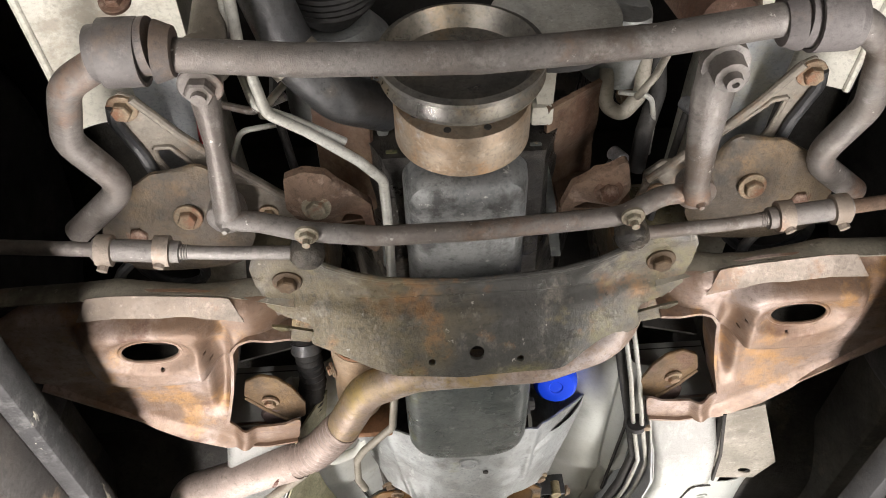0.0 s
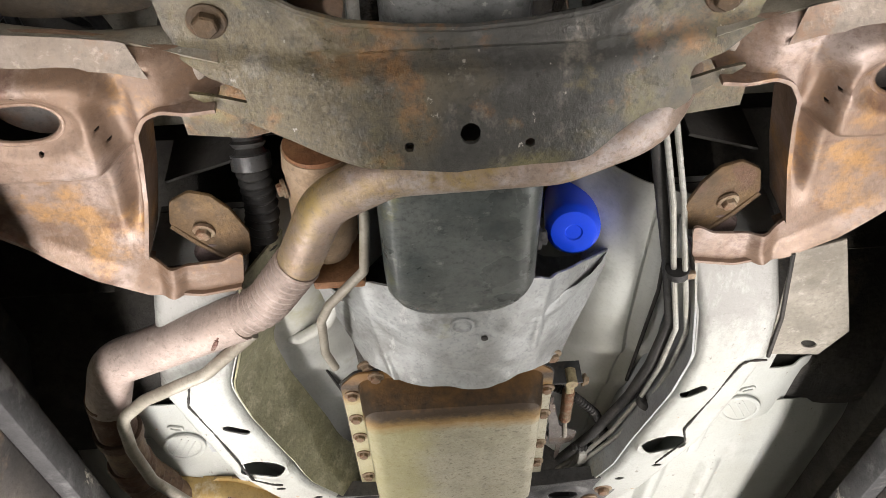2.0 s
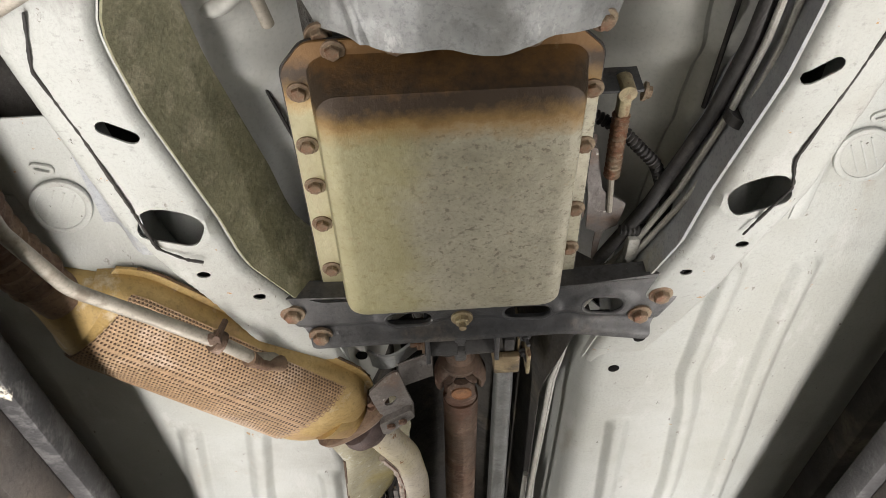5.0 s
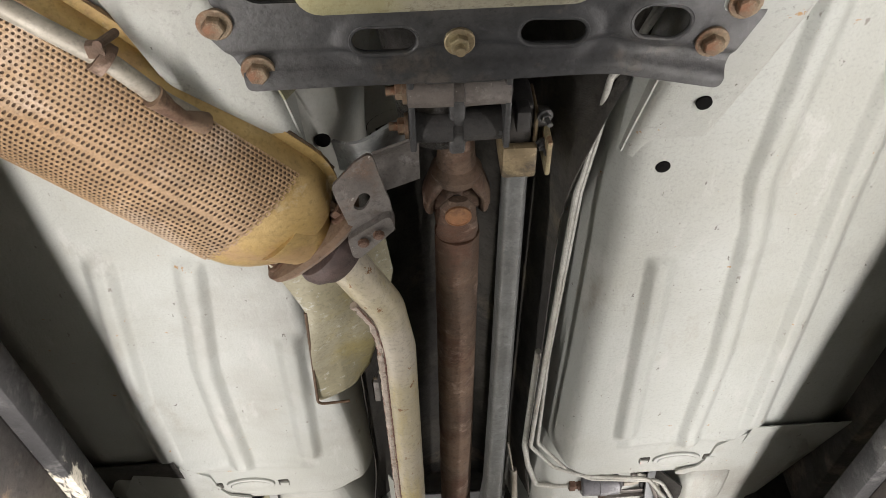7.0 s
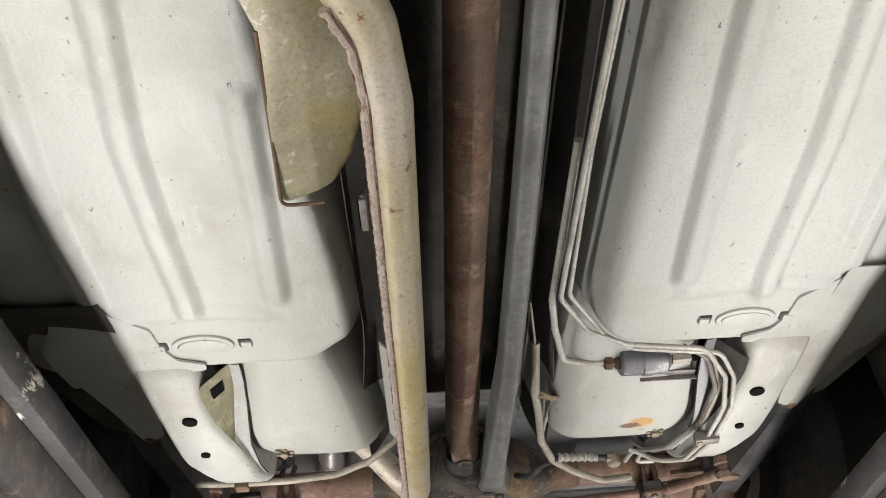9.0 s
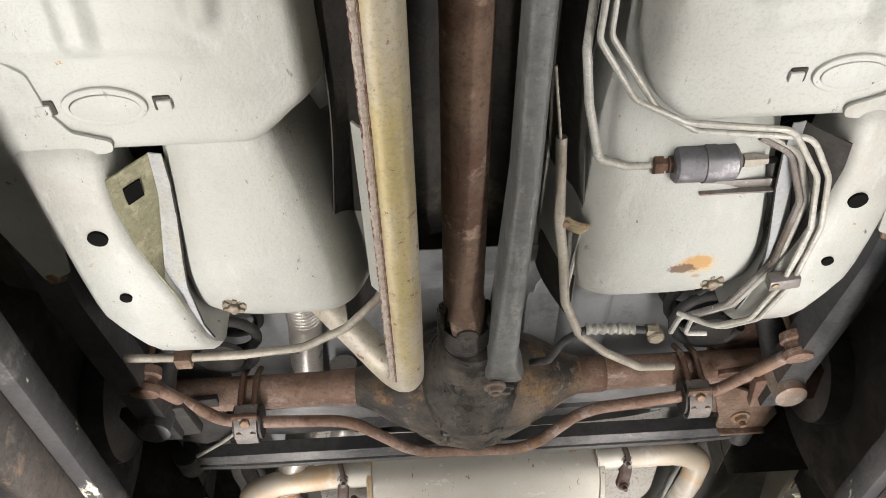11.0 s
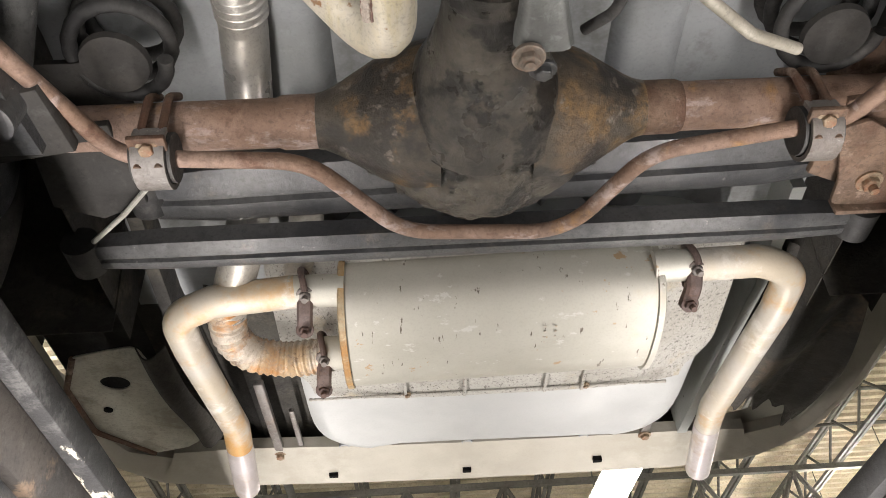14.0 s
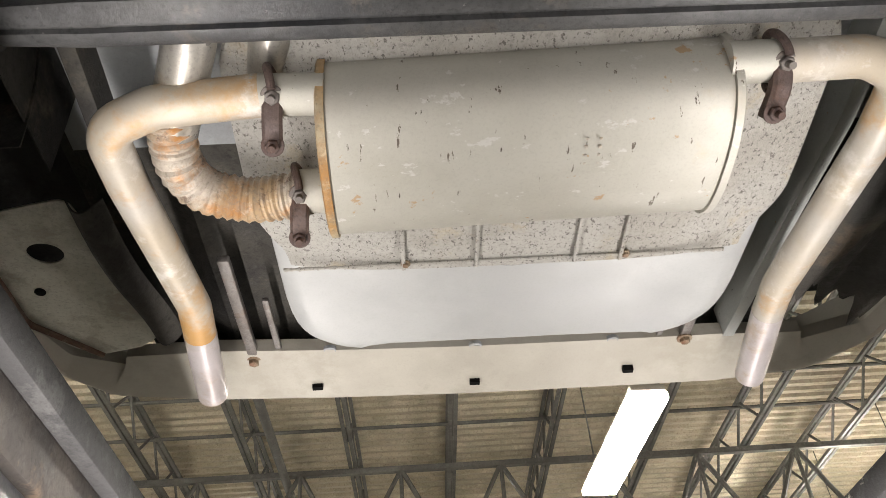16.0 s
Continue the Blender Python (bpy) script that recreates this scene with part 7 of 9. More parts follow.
    part("wiring_conduit", ribbed([(0.13, 1.560, 1.81), (0.170, 1.580, 1.80), (0.215, 1.625, 1.785), (0.238, 1.69, 1.778), (0.228, 1.73, 1.775), (0.185, 1.725, 1.775)], 0.007, 0.0014, 0.006, 12, 0.035), M_BLACK, t, "black corrugated wiring conduit")
    part("conduit_tail", tube([(0.235, 1.69, 1.78), (0.20, 1.78, 1.785), (0.17, 1.84, 1.79)], 0.0045, 0.02, 8), M_LINE, t)
    part("connector", join(box(0.196, 0.212, 1.735, 1.775, 1.765, 1.78, 0.003), box(0.200, 0.208, 1.775, 1.80, 1.768, 1.776, 0.002)), M_LINE_PALE, t)
    for y in (1.59, 1.65, 1.71):
        part("case_fitting", turned((0.128, y, 1.80), (0.6, 0.0, -1), [(-0.01, 0.012), (0.0, 0.014), (0.012, 0.012), (0.016, 0.006)], 14), M_STEEL, t)
    return t


transmission()


def trans_crossmember():
    t = thing("transmission_crossmember", "black painted steel crossmember with slots under the transmission", "crossmember", (0, 1.83, 1.72))
    m = Matrix.Translation((0, 0, 0))
    out = [(-0.262, 1.772), (-0.215, 1.770), (-0.19, 1.782), (0.08, 1.788), (0.115, 1.778), (0.262, 1.757), (0.268, 1.775), (0.262, 1.817), (0.238, 1.872), (0.234, 1.890), (0.138, 1.868), (0.118, 1.865), (0.0, 1.867), (-0.127, 1.866), (-0.211, 1.867), (-0.213, 1.850), (-0.246, 1.801)]

    def web(x, y):
        lip = 1.848 + 0.22 * max(0.0, x - 0.13)
        d = min((((x - cx) / 0.050) ** 2 + ((y - cy) / 0.034) ** 2) for cx, cy in ((-0.083, 1.824), (0.070, 1.823), (0.168, 1.818)))
        return 1.731 - 0.011 * step(y, lip - 0.002, lip + 0.008) + 0.004 * bumpfn(y, lip - 0.010, 0.010) - 0.003 * (1 - step(d, 0.5, 1.0))
    holes = [slot_loop(-0.083, 1.824, 0.062, 0.030, 1), slot_loop(0.070, 1.823, 0.064, 0.030, 3), slot_loop(0.168, 1.818, 0.056, 0.036, 8)]
    part("plate", pressed(out[::-1], holes, web, 0.004, 0.005, 0.008), M_BLACK_STEEL, t, smooth=60)
    for h in holes:
        part("slot_rim", tube([(x, y, 1.7300) for x, y in h] + [(h[0][0], h[0][1], 1.7300)], 0.0026, 0.0001, 8, steps=1), M_BLACK_STEEL, t)
    part("front_lip", sheet(lambda u, v: (-0.26 + 0.52 * u, 1.770 + 0.01 * math.sin(3.14 * u), 1.7305 + 0.028 * v), 0, 1, 20, 0, 1, 2, 0.003), M_BLACK_STEEL, t)
    part("rear_web", sheet(lambda u, v: (-0.21 + 0.44 * u, 1.868 + 0.008 * u, 1.7305 + 0.03 * v), 0, 1, 20, 0, 1, 2, 0.003), M_BLACK_STEEL, t)
    for x, y in ((0.240, 1.802), (0.219, 1.842), (-0.229, 1.799), (-0.200, 1.850)):
        bolt(t, (x, y, 1.7295), (0, 0, -1), 0.0105, M_BOLT)
    bolt(t, (-0.015, 1.829, 1.7295), (0, 0, -1), 0.0095, M_BOLT_PLATED, True, stud=0.010)
    # mount and tail bushes behind it
    for y, z in ((1.925, 1.785), (1.985, 1.798)):
        part("mount_bush", turned((-0.012, y, z), (1, 0, 0), [(-0.055, 0.010), (-0.053, 0.019), (-0.006, 0.020), (-0.005, 0.015), (0.005, 0.015), (0.006, 0.020), (0.053, 0.019), (0.056, 0.010)], 24), M_STEEL if y < 1.95 else M_BLACK, t)
        bolt(t, (-0.068, y, z), (-1, 0, 0), 0.010, M_BOLT, True, stud=0.012)
    part("mount_web", join(box(-0.022, -0.004, 1.90, 2.02, 1.785, 1.83, 0.004), box(-0.065, -0.058, 1.905, 2.0, 1.77, 1.83, 0.002), box(0.036, 0.043, 1.905, 2.0, 1.77, 1.83, 0.002)), M_BLACK_STEEL, t)
    part("mount_block", box(-0.05, 0.03, 1.84, 1.885, 1.737, 1.775, 0.006), M_BLACK, t)
    # bracket plates to the tunnel side
    part("side_bracket", sheet(lambda u, v: (-0.210 + 0.155 * u, 2.005 + 0.050 * v - 0.015 * u + 0.012 * math.sin(6 * u), 1.815 - 0.020 * u + 0.016 * math.sin(8 * u) + 0.02 * v * u), 0, 1, 24, 0, 1, 6, 0.004), M_ALU, t, "wavy grey bracket plate")
    part("hanger_ear", sheet(lambda u, v: (-0.108 + 0.052 * u, 2.000 + 0.066 * v - 0.012 * u, 1.775 + 0.018 * math.sin(3.1 * v) + 0.010 * u), 0, 1, 10, 0, 1, 10, 0.003), M_STEEL, t)
    return t


trans_crossmember()


# ---- front suspension, steering and engine ----
def crossmember():
    t = thing("front_crossmember", "greasy rust-stained pressed-steel front crossmember", "crossmember", (0, 0.88, 1.70))

    half = [(0.06, 0.842), (0.117, 0.833), (0.158, 0.817), (0.188, 0.795), (0.212, 0.768), (0.245, 0.760), (0.272, 0.764), (0.283, 0.795), (0.281, 0.828), (0.268, 0.852), (0.246, 0.871), (0.217, 0.884), (0.214, 0.896), (0.222, 0.915), (0.190, 0.934), (0.150, 0.950), (0.105, 0.964)]
    out = [(0.0, 0.846)] + half + [(0.0, 0.970)] + [(-x, y - 0.008 * step(y, 0.90, 0.95)) for x, y in half[::-1]]

    def trough(x, y):
        """The flange, the fold behind it and the sloping trough, shallower towards both ends."""
        a = abs(x)
        fold = 0.869 - 0.3 * max(0.0, a - 0.10) ** 1.3
        drop = 0.28 * step(y, fold - 0.004, fold + 0.012) + 0.72 * step(y, fold - 0.02, fold + 0.092)
        z = 1.775 - 0.067 * drop * (1 - 0.42 * step(a, 0.10, 0.225))
        z -= 0.006 * bumpfn(y, fold - 0.010, 0.009) * (1 - step(a, 0.14, 0.20))
        ridge = 0.85 - 0.9 * max(0.0, a - 0.13)
        z -= 0.004 * bumpfn(y, ridge, 0.012) * step(a, 0.12, 0.15) * (1 - step(a, 0.20, 0.23))
        return z + 0.0012 * noise.noise(Vector((x * 22, y * 22, 1.0))) - 0.003 * bumpfn(x - 0.06, 0.02, 0.02) * bumpfn(y, 0.895, 0.012)
    drains = [round_loop(-0.001, 0.927, 0.0105, 0.0095, 16), round_loop(-0.061, 0.936, 0.0055, 0.005, 12), round_loop(0.057, 0.938, 0.0055, 0.005, 12)]
    part("shell", pressed(out, drains, trough, 0.005, 0.004, 0.012), M_XMEMBER, t, "greasy pressed-steel shell", smooth=60)
    for x, y, r in ((-0.001, 0.927, 0.013), (-0.061, 0.936, 0.008), (0.057, 0.938, 0.008)):
        # dark plate added above each drain so the opening looks shaded
        part("hole_shade_backing", plate(round_loop(0, 0, r), [], 0.003, pose(x, y, trough(x, y) + 0.022), 0.0005), M_DARK, t)
    part("front_edge", tube([(x, y, trough(x, y) + 0.002) for x, y in [(-v[0], v[1]) for v in half[5::-1]] + [(0.0, 0.846)] + half[:6]], 0.0040, 0.02, 8), M_XMEMBER, t)
    for s in (-1, 1):
        bolt(t, (s * 0.2395, 0.822, 1.7745), (0, 0, -1), 0.0125, M_HANGER)
        part("side_gusset", pressed([(s * x, y) for x, y in ((0.212, 0.900), (0.245, 0.890), (0.276, 0.884), (0.250, 0.902), (0.222, 0.920))][::s], [], lambda x, y: 1.749 + 0.05 * (abs(x) - 0.22), 0.004, 0.004, 0.004), M_XMEMBER, t, "pointed olive-stained gusset")
        part("bush_sleeve", turned((s * 0.263, 0.868, 1.815), (0, 0, -1), [(-0.01, 0.010), (0.0, 0.0165), (0.046, 0.0165), (0.050, 0.013), (0.051, 0.004)], 24), M_LIP, t, "pale steel bush sleeve")
        # rail-side pocket that carries the control arm bushes
        part("side_pocket", loft([[Vector((s * x, y, z)) for x, z in ((0.19, 1.95), (0.20, 1.80), (0.235, 1.79), (0.30, 1.80), (0.32, 1.95))] for y in (0.86, 0.98)]), M_XMEMBER, t)
        out = [(0.347, 1.098), (0.340, 1.066), (0.316, 1.052), (0.293, 1.056), (0.274, 1.074), (0.258, 1.106), (0.262, 1.140), (0.290, 1.146)]
        lo = [(s * x, y) for x, y in out]
        tongue = plate(lo if s < 0 else lo[::-1], [], 0.006, pose(0, 0, 1.764), 0.002, 0.010)
        for v in tongue.verts:
            # the plate climbs away from its lower edge
            rise = 0.20 * max(0.0, 0.6 * (abs(v.co.x) - 0.280) + 0.8 * (1.138 - v.co.y))
            v.co.z += rise
        hanger = part("rear_hanger", tongue, M_HANGER, t, "rusty hanger plate")
        part("hanger_tail", tube([(s * 0.347, 1.100, 1.780), (s * 0.320, 1.124, 1.772), (s * 0.288, 1.147, 1.764)], 0.004, 0.02, 8), M_HANGER, t)
        # near-black sheet stands for the shade above the hanger plate
        part("hanger_shade_sheet", sheet(lambda u, v: (s * (0.265 + 0.09 * u), 1.05 + 0.03 * u, 1.83 + 0.12 * v), 0, 1, 6, 0, 1, 6, 0.004), M_DARK, t)
        bolt(hanger, (s * 0.309, 1.104, 1.772), (s * 0.12, 0.16, -1), 0.009, M_BOLT)
        arch = [(0.478, 0.815), (0.470, 0.775), (0.435, 0.718), (0.386, 0.688), (0.325, 0.684), (0.288, 0.735), (0.280, 0.80), (0.30, 0.84), (0.45, 0.84)]
        def dome(x, y):
            r = ((abs(x) - 0.375) / 0.115) ** 2 + ((y - 0.815) / 0.135) ** 2
            return 1.848 - 0.030 * (1 - min(1.0, r)) ** 0.7 + 0.0015 * noise.noise(Vector((x * 30, y * 30, 0)))
        part("subframe_arch", pressed([(s * x, y) for x, y in arch][::-s], [], dome, 0.005, 0.005, 0.02), M_ARCH, t, "dark brown domed mount of the control arm", smooth=60)
        bolt(t, (s * 0.420, 0.775, 1.829), (0, -0.2, -1), 0.012, M_RUST)
        bolt(t, (s * 0.352, 0.745, 1.822), (0, -0.2, -1), 0.012, M_BOLT)
    return t


crossmember()


def control_arm(s):
    t = thing("lower_control_arm", "rusty pressed-steel lower control arm with an oval hole", "control arm", (s * 0.38, 0.95, 1.72), "front lower control arms")
    out = [(0.66, 0.86), (0.58, 0.835), (0.47, 0.815), (0.37, 0.820), (0.29, 0.838), (0.250, 0.846), (0.224, 0.856), (0.220, 0.876), (0.238, 0.896), (0.272, 0.901), (0.298, 0.896), (0.316, 0.904), (0.328, 0.924), (0.333, 0.958), (0.346, 1.02), (0.360, 1.07), (0.373, 1.108), (0.364, 1.124), (0.335, 1.134), (0.290, 1.130), (0.263, 1.112), (0.274, 1.174), (0.325, 1.185), (0.385, 1.173), (0.44, 1.139), (0.495, 1.082), (0.60, 0.985), (0.66, 0.93)]
    hole = [(0.424 + 0.040 * math.copysign(abs(math.cos(a)) ** 0.8, math.cos(a)), 0.892 + 0.024 * math.sin(a) + 0.004 * math.cos(a)) for a in (2 * math.pi * k / 32 for k in range(32))]

    def press(x, y):
        """Height of the pressed plate: spring pocket, valley beside it, set-back rear limb."""
        d = (abs(x - 0.424) / 0.088) ** 4 + (abs(y - 0.902) / 0.064) ** 4
        lip = ((x - 0.424) / 0.040) ** 2 + ((y - 0.892) / 0.025) ** 2
        z = 1.745 - 0.028 * (1 - step(d, 0.55, 1.5)) + 0.010 * (1 - step(lip, 1.0, 2.6))
        z += 0.030 * step(x, 0.300, 0.235) * (1 - step(y, 1.0, 1.05))
        line = 0.345 + 0.16 * max(0.0, y - 0.93)
        z += 0.030 * bumpfn(x, line, 0.022) * step(y, 0.85, 0.90) * (1 - step(y, 1.02, 1.10))
        z -= 0.010 * bumpfn(x, line - 0.028, 0.018) * step(y, 0.88, 0.93)
        z += 0.006 * step(y, 0.965, 0.995) * step(x, 0.36, 0.39) * (1 - step(y, 1.06, 1.10)) - 0.010 * step(y + 0.75 * x, 1.43, 1.465)
        return z + 0.022 * (1 - step(y, 0.832, 0.850))

    drilled = [round_loop(s * (0.424 - dx), 0.892 + dy, 0.0030, 0.0028, 12) for dx, dy in ((0.066, 0.012), (0.070, 0.032), (0.008, -0.034), (0.008, 0.034))]
    part("plate", pressed([(s * x, y) for x, y in out][::s], [[(s * x, y) for x, y in hole][::s]] + drilled, lambda x, y: press(abs(x), y), 0.004, 0.004, 0.016), M_ARM, t, "rusty pressed plate", smooth=60)
    part("hole_edge", tube([(s * x, y, press(x, y) + 0.001) for x, y in hole + hole[:1]], 0.0030, 0.0001, 8, steps=1), M_ARM, t)
    part("spring_seat", turned((s * 0.424, 0.888, 1.775), (0, 0, 1), [(0, 0.058), (0.004, 0.058)], 24), M_STEEL, t)
    # folded flange along the inner cut-out and the outer rear edge
    def edge(points, lo, hi, nm):
        pts = fillet([(s * x, y, 0) for x, y in points], 0.02, 5)
        rings = []
        for i, p in enumerate(pts):
            d = (pts[min(i + 1, len(pts) - 1)] - pts[max(i - 1, 0)]).normalized()
            n = Vector((-d.y, d.x, 0)) * 0.0022
            rings.append([p - n + Vector((0, 0, hi)), p - n + Vector((0, 0, lo)), p + n + Vector((0, 0, lo)), p + n + Vector((0, 0, hi))])
        part(nm, loft(rings), M_ARM, t)
    edge([(0.245, 0.898), (0.272, 0.901), (0.298, 0.896), (0.316, 0.904), (0.328, 0.924), (0.333, 0.958), (0.346, 1.02), (0.360, 1.07), (0.372, 1.112)], 1.738, 1.80, "inner_flange")
    edge([(0.276, 1.174), (0.325, 1.184), (0.385, 1.172), (0.44, 1.138), (0.495, 1.081), (0.60, 0.986)], 1.739, 1.80, "rear_flange")
    part("bushing", turned((s * 0.304, 1.150, 1.772), (0, 0, 1), [(-0.004, 0.016), (-0.003, 0.024), (0.002, 0.0275), (0.006, 0.0275), (0.008, 0.024), (0.030, 0.024)], 28), M_PURPLE, t, "round rusty bushing sleeve")
    # upright wing ahead of the arm, with a pale lip folded under its lower edge
    st = ((0.235, 0.835, 0.846), (0.30, 0.834, 0.826), (0.325, 0.840, 0.818), (0.365, 0.842, 0.812), (0.42, 0.826, 0.806), (0.455, 0.814, 0.803), (0.52, 0.820, 0.808), (0.60, 0.828, 0.815), (0.69, 0.835, 0.82))
    front, crease = [(y, x) for x, y, c in st], [(c, x) for x, y, c in st]

    def wing(u, v):
        x = 0.235 + 0.45 * u
        return (s * x, (along(front, x) + 0.006) * (1 - v) + (along(crease, x) + 0.010) * v - 0.004 * math.sin(math.pi * v), 1.797 - 0.037 * v ** 1.2 + 0.003 * math.sin(23 * x))

    def lip(u, v):
        x = 0.298 + 0.205 * u + 0.016 * (1 - v) * (1 - 2 * u)
        return (s * x, along(crease, x) + 0.010 + 0.023 * v, 1.7598 - 0.0175 * v)
    part("front_wing", sheet(wing, 0, 1, 60, 0, 1, 8, 0.003), M_WING, t, "dusty upright sheet along the front edge", smooth=60)
    part("front_lip", sheet(lip, 0, 1, 40, 0, 1, 4, 0.003), M_LIP, t, "pale folded steel lip along the front edge", smooth=60)
    part("spring", tube([(s * 0.424 + 0.055 * math.cos(a), 0.885 + 0.055 * math.sin(a), 1.78 + 0.028 * a / 2.2) for a in (2 * math.pi * k / 18 for k in range(18 * 3))], 0.0075, 0.0001, 10, steps=1), M_BLACK_STEEL, t, "black coil spring")
    return t


for s in (-1, 1):
    control_arm(s)


def front_sway_bar():
    t = thing("front_sway_bar", "thick grey steel front sway bar, rusting at the clamps", "sway bar", (0, 0.48, 1.76))
    z = 1.765
    pts = [(-0.492, 0.760, 1.822), (-0.408, 0.680, 1.815), (-0.436, 0.585, 1.790), (-0.405, 0.500, z + 0.006), (-0.345, 0.465, z + 0.006), (-0.17, 0.480, z), (0.0, 0.487, z), (0.17, 0.478, z), (0.31, 0.458, z), (0.37, 0.470, z + 0.004), (0.410, 0.505, z + 0.01), (0.440, 0.605, 1.80), (0.412, 0.697, 1.815), (0.494, 0.772, 1.83)]
    part("bar", tube(pts, 0.0165, 0.055, 24), M_STEEL, t, "grey steel bar")
    for x in (-0.335, 0.335):
        s = 1 if x > 0 else -1
        part("bushing", tube([(x - 0.028, 0.463, z + 0.003), (x + 0.028, 0.463 + s * 0.006, z + 0.003)], lambda k: 0.027 + 0.003 * math.sin(3 * k), seg=24), M_BUSH, t, "worn rubber bushing")
        part("clamp", loft([[Vector((x + dx, 0.463 + r * math.sin(a), z + 0.003 - r * math.cos(a))) for a, r in [(math.pi * (-0.62 + 1.24 * k / 14), 0.033) for k in range(15)] + [(math.pi * (0.62 - 1.24 * k / 14), 0.029) for k in range(15)]] for dx in (-0.018, 0.018)]), M_BUSH, t)
        part("collar", tube([(x - s * 0.030, 0.464, z + 0.003), (x - s * 0.046, 0.465, z + 0.003)], lambda k: 0.030 - 0.006 * k, seg=24), M_BUSH, t)
        bolt(t, (x - 0.002, 0.425, z + 0.03), (0, -1, -0.4), 0.010, M_RUST)
    return t


front_sway_bar()


def steering():
    t = thing("steering_linkage", "grey and rusty steering centre link with tie rods and arms", "steering linkage", (0, 0.73, 1.76))
    part("centre_link", tube([(-0.295, 0.700, 1.772), (-0.255, 0.712, 1.776), (-0.205, 0.735, 1.778), (-0.12, 0.748, 1.776), (0.0, 0.746, 1.774), (0.13, 0.738, 1.774), (0.178, 0.738, 1.778), (0.222, 0.712, 1.782), (0.262, 0.706, 1.782)], 0.0125, 0.04, 20), M_STEEL, t, "grey forged link")
    # idler arm and pitman arm
    part("idler_arm", tube([(-0.280, 0.528, 1.795), (-0.282, 0.60, 1.785), (-0.289, 0.70, 1.778)], lambda k: 0.0165 - 0.0050 * math.sin(3.14 * k), 0.03, 18), M_STEEL, t, "grey idler arm")
    part("idler_pivot", turned((-0.280, 0.520, 1.805), (0.0, -0.15, 1), [(-0.018, 0.014), (-0.016, 0.019), (0.0, 0.021), (0.012, 0.028), (0.03, 0.029), (0.034, 0.020), (0.10, 0.020)], 24), M_BRACE, t, "worn idler pivot")
    bolt(t, (-0.280, 0.521, 1.788), (0.0, 0.1, -1), 0.0155, M_STEEL, True, "idler_nut", stud=0.010)
    part("idler_socket", turned((-0.292, 0.706, 1.790), (0, 0, -1), [(-0.02, 0.018), (-0.005, 0.023), (0.012, 0.023), (0.018, 0.018), (0.020, 0.012), (0.030, 0.005), (0.034, 0.003)], 24), M_STEEL, t)
    part("pitman_arm", loft([[Vector((x + w * math.cos(a), y, z + h * math.sin(a))) for a in (2 * math.pi * k / 16 for k in range(16))] for x, y, z, w, h in ((0.256, 0.530, 1.795, 0.026, 0.014), (0.250, 0.560, 1.785, 0.024, 0.013), (0.249, 0.62, 1.775, 0.019, 0.012), (0.255, 0.68, 1.772, 0.015, 0.012), (0.263, 0.715, 1.775, 0.018, 0.012))]), M_STEEL, t, "tapering forged pitman arm")
    part("pitman_socket", turned((0.264, 0.712, 1.792), (0, 0, -1), [(-0.02, 0.018), (-0.005, 0.023), (0.012, 0.023), (0.018, 0.018), (0.020, 0.012), (0.030, 0.005), (0.034, 0.003)], 24), M_STEEL, t)
    part("pitman_nut", turned((0.256, 0.527, 1.797), (0, 0.0, -1), [(0.0, 0.026), (0.012, 0.026), (0.0125, 0.019), (0.034, 0.018), (0.035, 0.010), (0.045, 0.009), (0.045, 0.004), (0.040, 0.003)], 12), M_STEEL, t, "large hexagon nut")
    part("steering_gear", turned((0.262, 0.50, 1.84), (0.1, 0.2, 1), [(-0.03, 0.03), (0.0, 0.04), (0.06, 0.045), (0.12, 0.05), (0.3, 0.05)], 28), M_RUST, t, "rusty steering gear housing")
    for s in (-1, 1):
        x0, y0 = (0.190 if s > 0 else 0.205), 0.742
        # inner ball joint under the link, with its rubber boot and nut
        part("inner_joint", turned((s * x0, y0 + 0.015, 1.778), (0, 0.15, -1), [(-0.015, 0.016), (0.002, 0.020), (0.014, 0.0215), (0.022, 0.0205), (0.027, 0.017), (0.030, 0.011), (0.031, 0.003)], 24), M_GREASE, t, "black greasy ball joint")
        bolt(t, (s * (x0 - 0.004), y0 - 0.016, 1.764), (0, 0, -1), 0.0095, M_ANCHOR, True, stud=0.010)
        y1 = 0.735
        part("tie_rod_inner", tube([(s * x0, y0 + 0.016, 1.765), (s * 0.30, 0.752, 1.766), (s * 0.37, 0.746, 1.768)], 0.0085, 0.03, 16), M_STEEL, t)
        part("tie_rod_sleeve", tube([(s * 0.355, 0.7475, 1.768), (s * 0.455, 0.738, 1.771)], 0.0135, seg=20), M_STEEL, t, "adjusting sleeve")
        part("tie_rod_outer", tube([(s * 0.45, 0.7385, 1.771), (s * 0.62, 0.722, 1.776)], 0.009, seg=16), M_RUST if s > 0 else M_STEEL, t)
        for x in (0.375, 0.441):
            part("sleeve_clamp", turned((s * x, 0.7465 - 0.1 * (x - 0.36), 1.769), (s, -0.1, 0), [(-0.009, 0.0135), (-0.009, 0.019), (0.009, 0.019), (0.009, 0.0135)], 20), M_LIP, t)
            part("clamp_bolt", tube([(s * (x - 0.004), 0.738, 1.785), (s * (x + 0.004), 0.752, 1.748)], 0.0065, seg=8), M_LIP, t)
        part("thread", ribbed([(s * 0.345, 0.7485, 1.7675), (s * 0.357, 0.7475, 1.768)], 0.009, 0.0008, 0.003, 14), M_STEEL, t)
    return t


steering()


